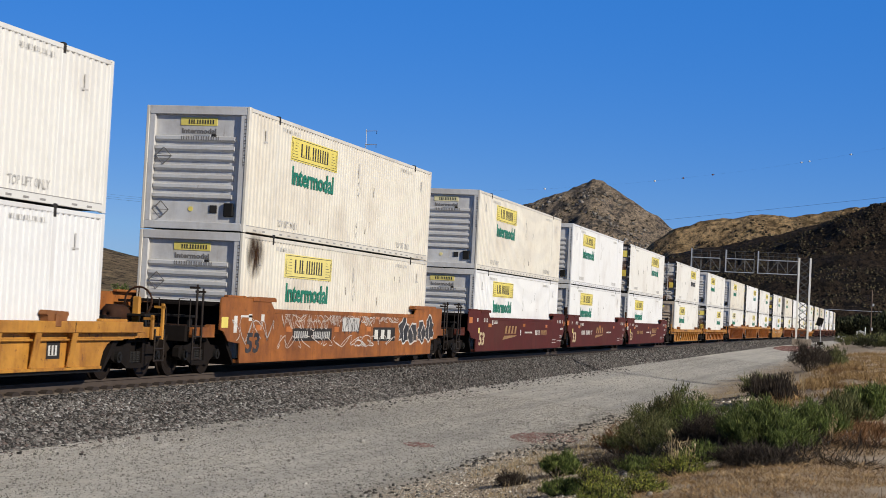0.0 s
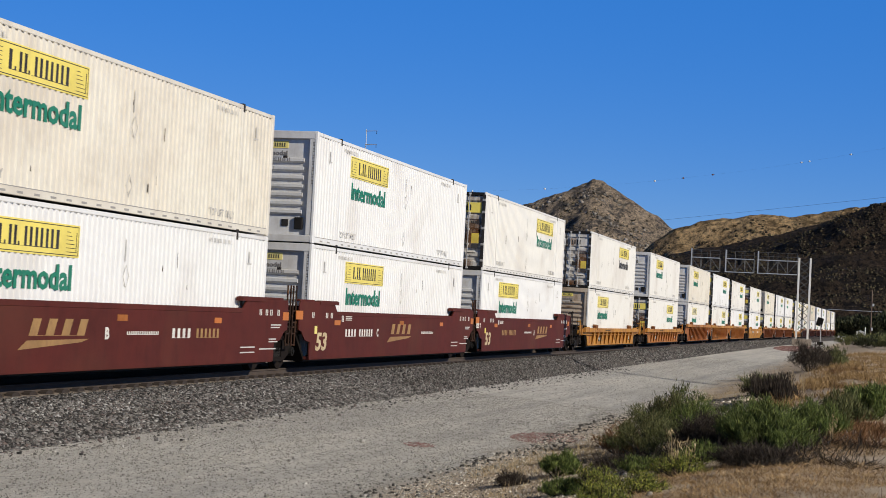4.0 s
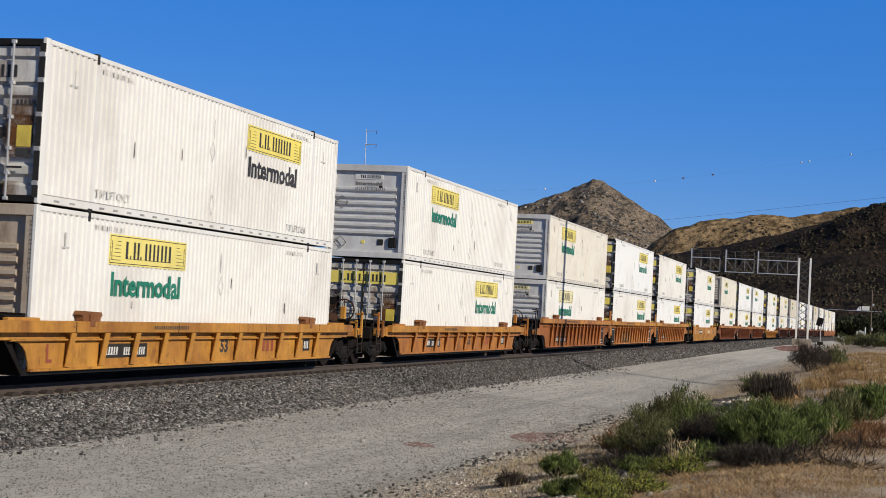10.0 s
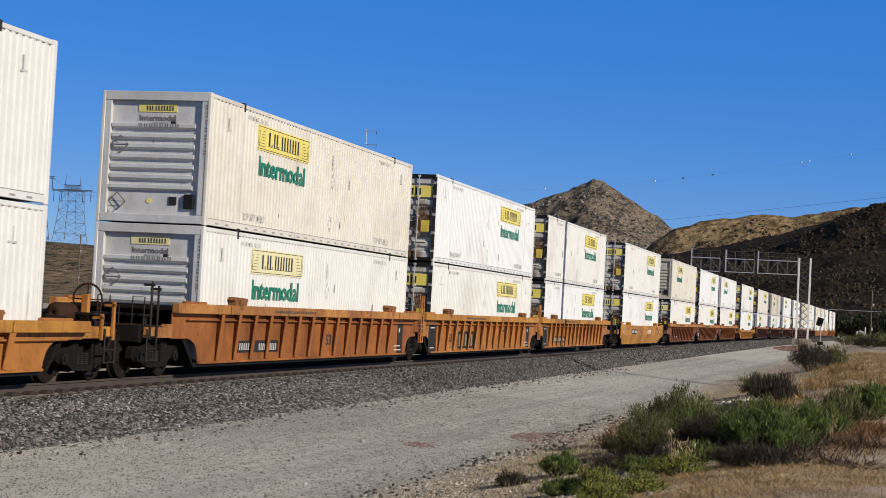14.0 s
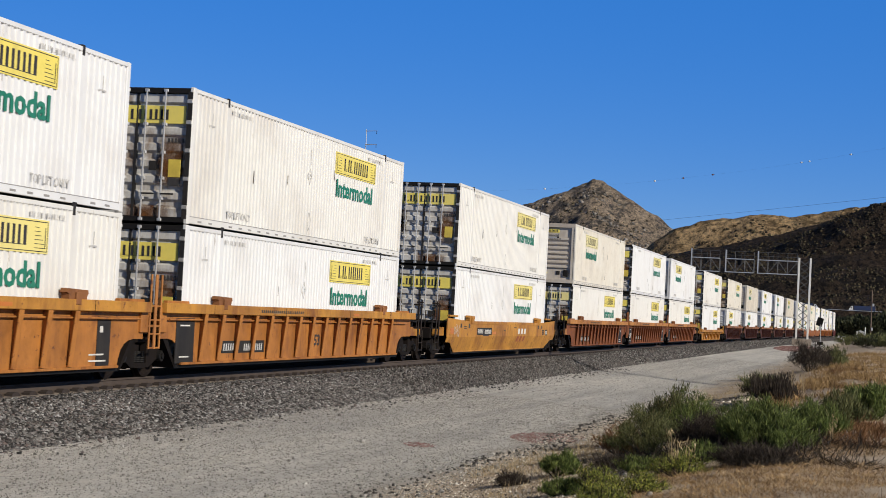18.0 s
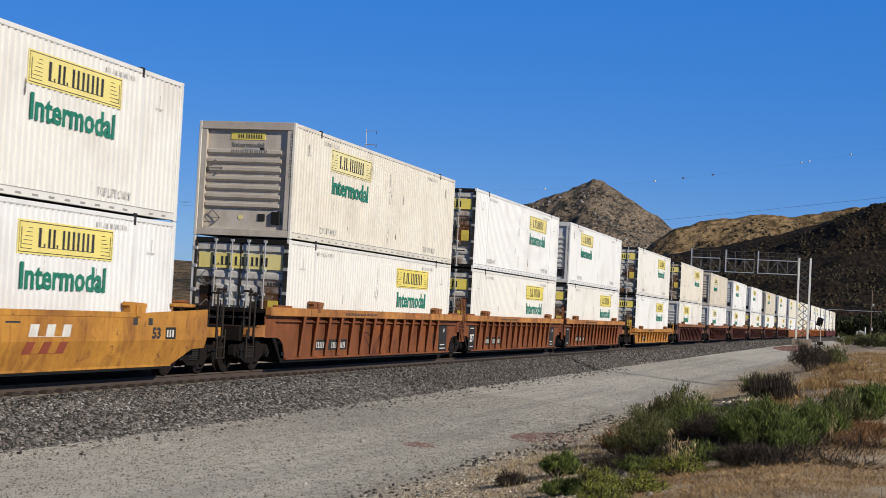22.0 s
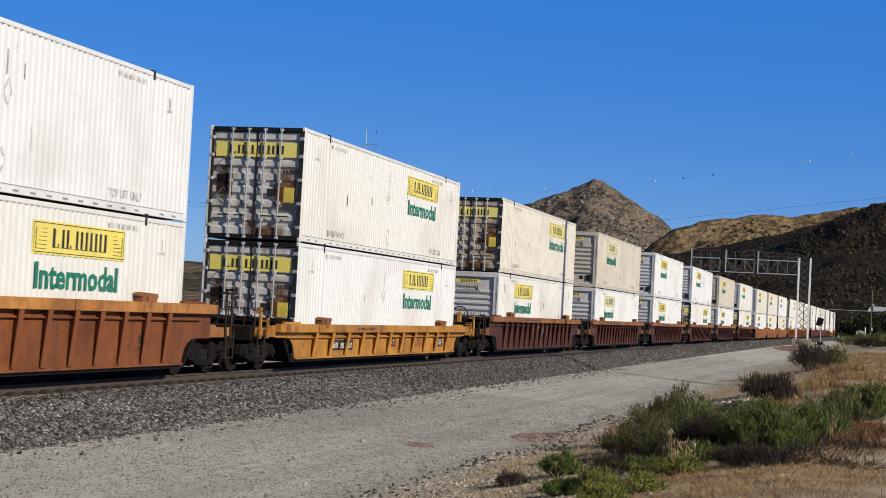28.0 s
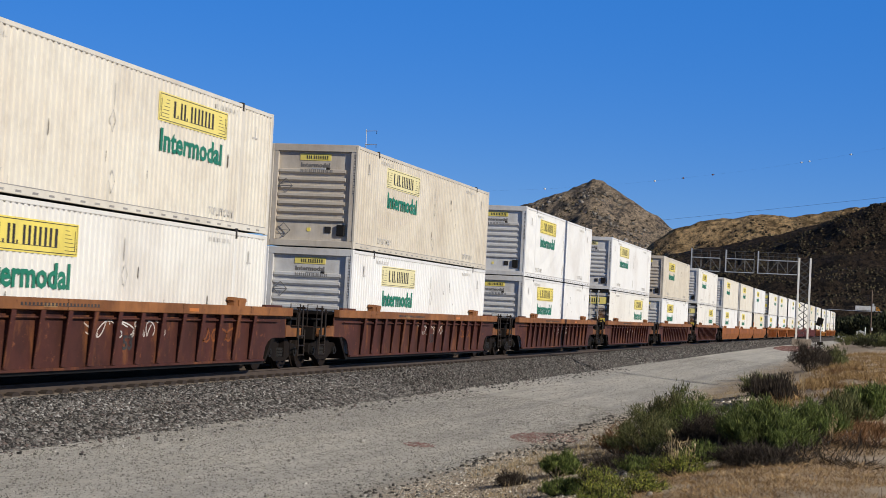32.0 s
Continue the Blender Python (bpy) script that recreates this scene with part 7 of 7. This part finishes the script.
def decorate(car, un):
    f = face_of(un.style)
    at = round(un.at)
    if un.at > 420:
        return
    if un.style == "smooth" and un.paint == "maroon":
        stencil(car, f, "53", -7.95, .50, .46, BUFF, .86, "stencil", .18, .02)
        plate(car, f, "yellow_tag", -8.05, -7.85, .92, 1.12, YELLOW)
        plate(car, f, "reflector", -9.5, -9.0, 1.28, 1.50, ORANGE_SQ, "orange reflector patch")
        plate(car, f, "reflector", -6.45, -5.95, 1.15, 1.28, ORANGE_SQ, "orange reflector patch")
        plate(car, f, "reflector", 4.6, 5.0, 1.16, 1.28, ORANGE_SQ)
        plate(car, f, "reflector", -.2, .25, 1.18, 1.30, CAR_PAINT["orange"])
        plate(car, f, "reflector", 8.9, 9.3, 1.25, 1.45, ORANGE_SQ)
        for y in (-8.3, -7.2, -6.8):
            bar_row(car, f, "stencil_mark", y, 1.33, .22, .14, 2, PALE, .004)
        bar_row(car, f, "stencil_mark", -5.85, 1.24, .22, .26, 2, PALE, .004)
        for k in range(5):
            plate(car, f, "note", -5.5, -4.95, 1.28 + k * .045, 1.305 + k * .045, PALE)
        for y in (7.3, 7.7, 8.0, 8.5):
            bar_row(car, f, "stencil_mark", y, 1.36, .2, .14, 2, PALE, .004)
        small_notes(car, f, [(8.1, 1.12, .7, .03), (8.1, 1.06, .6, .03), (8.0, .78, .5, .03), (8.0, .72, .6, .03), (6.2, .60, .9, .03), (7.4, .55, 1.1, .03), (6.2, .48, .9, .03)], GREYINK)
        lo = {63: -3.94, 82: -1.45, 102: 1.44}[at]
        bar_row(car, f, "emblem_bar", lo + .35, .90, 2.35, .30, 4, GOLD, .005, .45)
        part("emblem_swoosh", Mesh().prism([(lo, .66), (lo + .30, .82), (lo + 2.6, .84), (lo + 2.3, .78)], "x", f - .01, f + .005), GOLD, car, "gold swoosh shape")
        nu = {63: 2.38, 82: -5.48, 102: -5.1}[at]
        bar_row(car, f, "number_bar", nu, .84, 1.05, .20, 4, PALE if at != 102 else GOLD, .005)
        bar_row(car, f, "number_bar", nu + 1.25, .84, 1.35, .20, 6, PALE if at == 82 else GOLD, .005)
        stencil(car, f, {63: "B", 82: "C", 102: "A"}[at], {63: -.7, 82: -2.55, 102: 1.05}[at], .84, .22, PALE, .18)
        bar_row(car, f, "stencil_mark", .25 if at == 63 else 2.3 if at == 82 else -.9, .91, 1.5, .07, 18, PALE, .004)
        if at == 102:
            stencil(car, f, "125 T", -9.45, 1.12, .16, PALE, .7)
    elif at == 40:
        stencil(car, f, "53", -8.05, .50, .46, INK, .86, "stencil", .12, .02)
        maker_board(car, f, -4.87, -1.84, .90, .32)
        plate(car, f, "emblem_board", 1.93, 4.15, .70, 1.10, BLACK, "black board with pale bars")
        bar_row(car, f, "emblem_bar", 2.05, .76, 1.95, .27, 3, PALE, .008)
        for y, z in ((-9.53, 1.06), (-7.4, 1.0), (-5.35, .97), (-1.62, .97), (1.3, .98), (2.1, 1.33), (4.9, .98), (7.9, 1.02)):
            plate(car, f, "reflector", y, y + .38, z, z + .13 if y > -9 else z + .24, YELLOW if y in (-9.53, 7.9) else ORANGE_SQ, "orange reflector patch")
        scrawl(car, f, -5.7, -4.0, 1.24, .36, 5, .028, GRAFFITI, 3)
        scrawl(car, f, -3.8, -2.2, 1.16, .30, 6, .024, GRAFFITI, 5)
        scrawl(car, f, -2.0, -1.2, 1.30, .34, 4, .028, GRAFFITI, 8)
        scrawl(car, f, -1.0, .8, 1.15, .46, 6, .03, INK, 13)
        scrawl(car, f, .9, 1.8, 1.25, .30, 3, .04, GRAFFITI, 15)
        scrawl(car, f, 2.6, 4.4, 1.36, .16, 4, .035, GRAFFITI, 21)
        for k, (ya, yb, za, zb) in enumerate(((4.55, 5.65, .62, 1.42), (5.6, 6.7, .58, 1.22), (6.6, 7.7, .60, 1.30), (7.6, 8.6, .66, 1.48))):
            blob(car, f, ya, yb, za, zb, 40 + k)
        scrawl(car, f, -8.9, -6.2, 1.0, .6, 6, .022, GREYINK, 77)
        scrawl(car, f, -6.0, 4.2, .72, .30, 12, .022, GRAFFITI, 78)
        scrawl(car, f, -5.6, 4.4, 1.32, .22, 16, .02, GRAFFITI, 79)
        plate(car, f, "dark_panel", -.95, .55, .98, 1.36, GREYINK, "grey painted-over patch", .003)
        scrawl(car, f, .2, 2.0, .66, .2, 3, .04, GRAFFITI, 60)
        small_notes(car, f, [(-8.8, .95, .2, .38), (-8.4, 1.3, .7, .05), (-7.9, 1.22, .2, .16), (-7.1, 1.22, .2, .16)], PALE)
    elif un.style == "slope" and at == 233:
        maker_board(car, f, -5.27, -2.91, .99, .26, PALE)
        bar_row(car, f, "emblem_bar", 1.70, .58, 1.8, .22, 3, DULLRED, .004, .3).matrix_basis = pose(f - .22 * CREASE + .005, 1.70, .58, 0, math.degrees(math.atan(CREASE))) @ RIGHT
        bar_row(car, f, "emblem_bar", 1.80, .88, 1.8, .22, 3, PALE, .004, .3)
        plate(car, f, "reflector", -9.2, -8.75, .90, 1.10, ORANGE_SQ, "orange reflector patch")
        plate(car, f, "reflector", -2.8, -2.2, .88, .98, ORANGE_SQ)
        scrawl(car, f, -8.7, -8.0, 1.0, .42, 3, .02, GRAFFITI, 9)
        stencil(car, f, "53", 6.8, .84, .22, INK, .4)
        plate(car, f, "tag_board", 7.45, 7.95, .82, 1.06, BLACK)
        bar_row(car, f, "board_bar", 7.5, .86, .4, .15, 3, PALE, .008)
        small_notes(car, f, [(-7.8, 1.12, .2, .14), (-7.3, 1.14, .4, .03), (-7.3, 1.08, .4, .03), (-6.6, 1.10, .2, .16), (-4.3, .82, .9, .04), (-.8, 1.0, .3, .03), (1.0, 1.12, .5, .03), (5.9, 1.1, .2, .14), (6.6, 1.1, .2, .14)], INK)
    elif un.style in ("rib", "low") and un.at < 420:
        k = at % 7
        if un.style == "low":
            maker_board(car, f, -5.5, -3.35, .60, .27, PALE)
            stencil(car, f, "53", .48, .52, .28, INK, .44)
            bar_row(car, f, "emblem_bar", 3.12, .50, .85, .26, 3, DULLRED, .004)
            plate(car, f, "tag_board", 6.0, 6.5, .48, .80, BLACK)
            bar_row(car, f, "board_bar", 6.06, .54, .38, .18, 3, PALE, .008)
            bar_row(car, 1.50, "chord_note", -3.4, 1.02, 1.75, .07, 16, INK, .003)
            if at == 125:
                stencil(car, f, "L", -7.55, .42, .34, DULLRED, .22)
        else:
            if at != 191 and un.paint != "brown":
                maker_board(car, f, -5.85, -3.2, .62, .28)
            stencil(car, f, "53", -5.75 if at == 191 else .42 if un.paint != "rust" else 5.95, .62, .28, INK, .44)
            bar_row(car, 1.50, "chord_note", -3.9, 1.42, 3.0, .06, 22, INK, .003)
            plate(car, 1.50, "reflector", -3.1, -2.6, 1.40, 1.47, GOLD)
            plate(car, 1.50, "reflector", 3.2, 3.7, 1.40, 1.47, ORANGE_SQ)
            if at == 191:
                plate(car, f, "emblem_board", -4.45, -1.95, .38, .98, BLACK, "dark board with faded bars")
                bar_row(car, f, "emblem_bar", -4.3, .46, 2.2, .42, 5, GOLD, .008)
                ribbon(car, f, "graffiti", [(2.3, 1.28), (2.5, 1.08), (2.7, 1.0), (2.95, 1.02), (3.2, 1.22), (3.3, 1.3)], .08, INK, "dark painted stroke", .01)
            if un.trail == "joint":
                plate(car, f, "black_panel", 6.75 if un.paint == "rust" else 7.2, 7.75, .30, 1.25, BLACK, "black painted end panel", .012)
                small_notes(car, f + .012, [(6.9, .52, .6, .03), (6.9, .40, .7, .03), (7.3, .95, .12, .12)], PALE)
            if un.lead == "joint":
                plate(car, f, "black_panel", -8.4, -7.45, .30, 1.25, BLACK, "black painted end panel", .012)
                if at == 276:
                    stencil(car, f + .012, "25T", -8.25, .62, .26, PALE, .62)
                small_notes(car, f + .012, [(-8.2, 1.08, .5, .03), (-8.2, .42, .5, .03)], PALE)
            if un.paint == "brown":
                scrawl(car, f, -1.2, 2.4, 1.02, .34, 7, .028, GRAFFITI, at)
                scrawl(car, f, 4.0, 6.5, .9, .3, 3, .05, CAR_PAINT["rust"], at + 3)
            if at == 256:
                for y in (-1.6, -.6, .6):
                    scrawl(car, f, y, y + .8, .62, .6, 1, .05, CAR_PAINT["brown"], 70 + int(y * 5))


TONE = ["white", "bright white", "cream white", "dirty beige"]
CARWORD = {"low": "low-sided ribbed well car", "rib": "ribbed well car", "smooth": "smooth-sided well car", "slope": "smooth well car with sloped ends"}
COLWORD = {"amber": "worn amber-orange", "yellow": "weathered yellow-orange", "orange": "rust-stained orange", "rust": "heavily rusted orange-brown", "maroon": "dark maroon", "brown": "dark brown-red"}
PROTO = {}
CARS = []
TRAIN = []           # thing, place along the train, pose on its unit


def made(key, build, m):
    if key not in PROTO:
        PROTO[key] = build()
        PROTO[key].matrix_basis = m
        return PROTO[key]
    return copy_thing(PROTO[key], m)


FLOOR_Z = {"low": .275, "rib": .352, "slope": .33, "smooth": .335}     # where the lower container stands
RIDES = {318.05: .045, 209.87: -.03}      # cars that ride higher or lower than their kind


def build_train():
    for un in CONSIST:
        mid = un.at + HL
        key = ("car", un.style, un.paint, un.lead, un.trail, un.at < 440)
        lab = COLWORD[un.paint] + " " + CARWORD[un.style] + " carrying two stacked containers"
        car = made(key, lambda: well_car(un.style, un.paint, un.lead, un.trail, lab, un.at < 440), track_pose(mid))
        TRAIN.append((car, mid, Matrix.Identity(4)))
        CARS.append((car, un))
        for code, z in ((un.lower, FLOOR_Z[un.style] + RIDES.get(un.at, 0)), (un.upper, FLOOR_Z[un.style] + RIDES.get(un.at, 0) + HH + .016)):
            tone = int(code[1])
            lab2 = TONE[tone] + (" steel container, ribbed end wall leading" if code[0] == "F" else " steel container, lock-rod doors leading") + (", in the well" if code == un.lower and z < 1 else ", stacked on another")
            near = un.at < 470
            key2 = ("box",) + tuple(code[1:]) + (code[0],) + (z < 1, near)
            local = pose(0, 0, z, 0, 0, 180 if code[0] == "F" else 0)
            ob = made(key2, lambda: container(WHITES[tone], DIRTY_END if "d" in code else BEIGE_END if "b" in code else GREY_END, DOOR_TAN if "t" in code else DOOR_GREY, "k" in code, "n" not in code, lab2, code[0], near, "w" in code), track_pose(mid) @ local)
            TRAIN.append((ob, mid, local))


build_train()
# a brown burnt patch on one lower container
for ob_, mid_, local_ in TRAIN:
    if abs(mid_ - 40.0 - HL) < .01 and ob_.name.startswith("shipping") and local_.translation.z < 1:
        part("burnt_stain", Mesh().box(-.004, .004, -.62, .62, -.62, .62), STAIN, ob_, "brown burnt stain on the paint", False, pose(-1.296, 7.25, 2.45))
for car_, un_ in CARS:
    decorate(car_, un_)


def travelled(t):
    """Metres that the train has gone by t seconds."""
    return 9.8573 * t + 1.7591 * (t - 16) ** 2 / 100 + 0.0316 * (t - 16) ** 3 / 1000


def motions():
    for ob, side, x0, t0, speed in TRAFFIC:
        walk(ob, [(t, pose(x0 + speed * (t - t0), HIGHWAY_Y + side, HIGHWAY_Z, 0, 0, 0 if speed > 0 else 180)) for t in (0, 8, 16, 24, 32)])
    for ob, mid, local in TRAIN:
        walk(ob, [(t, track_pose(mid - travelled(t)) @ local) for t in range(33)])
    # wheels roll on the rail
    rolled = [(k / 15, math.degrees(travelled(k / 15) / .457)) for k in range(481)]
    for car, un in CARS:
        if un.at < 400:
            for o in car.children_recursive:
                if o.name.startswith("wheelset"):
                    y = o.location.y
                    walk(o, [(t, pose(0, y, .457, a % 360)) for t, a in rolled])


motions()
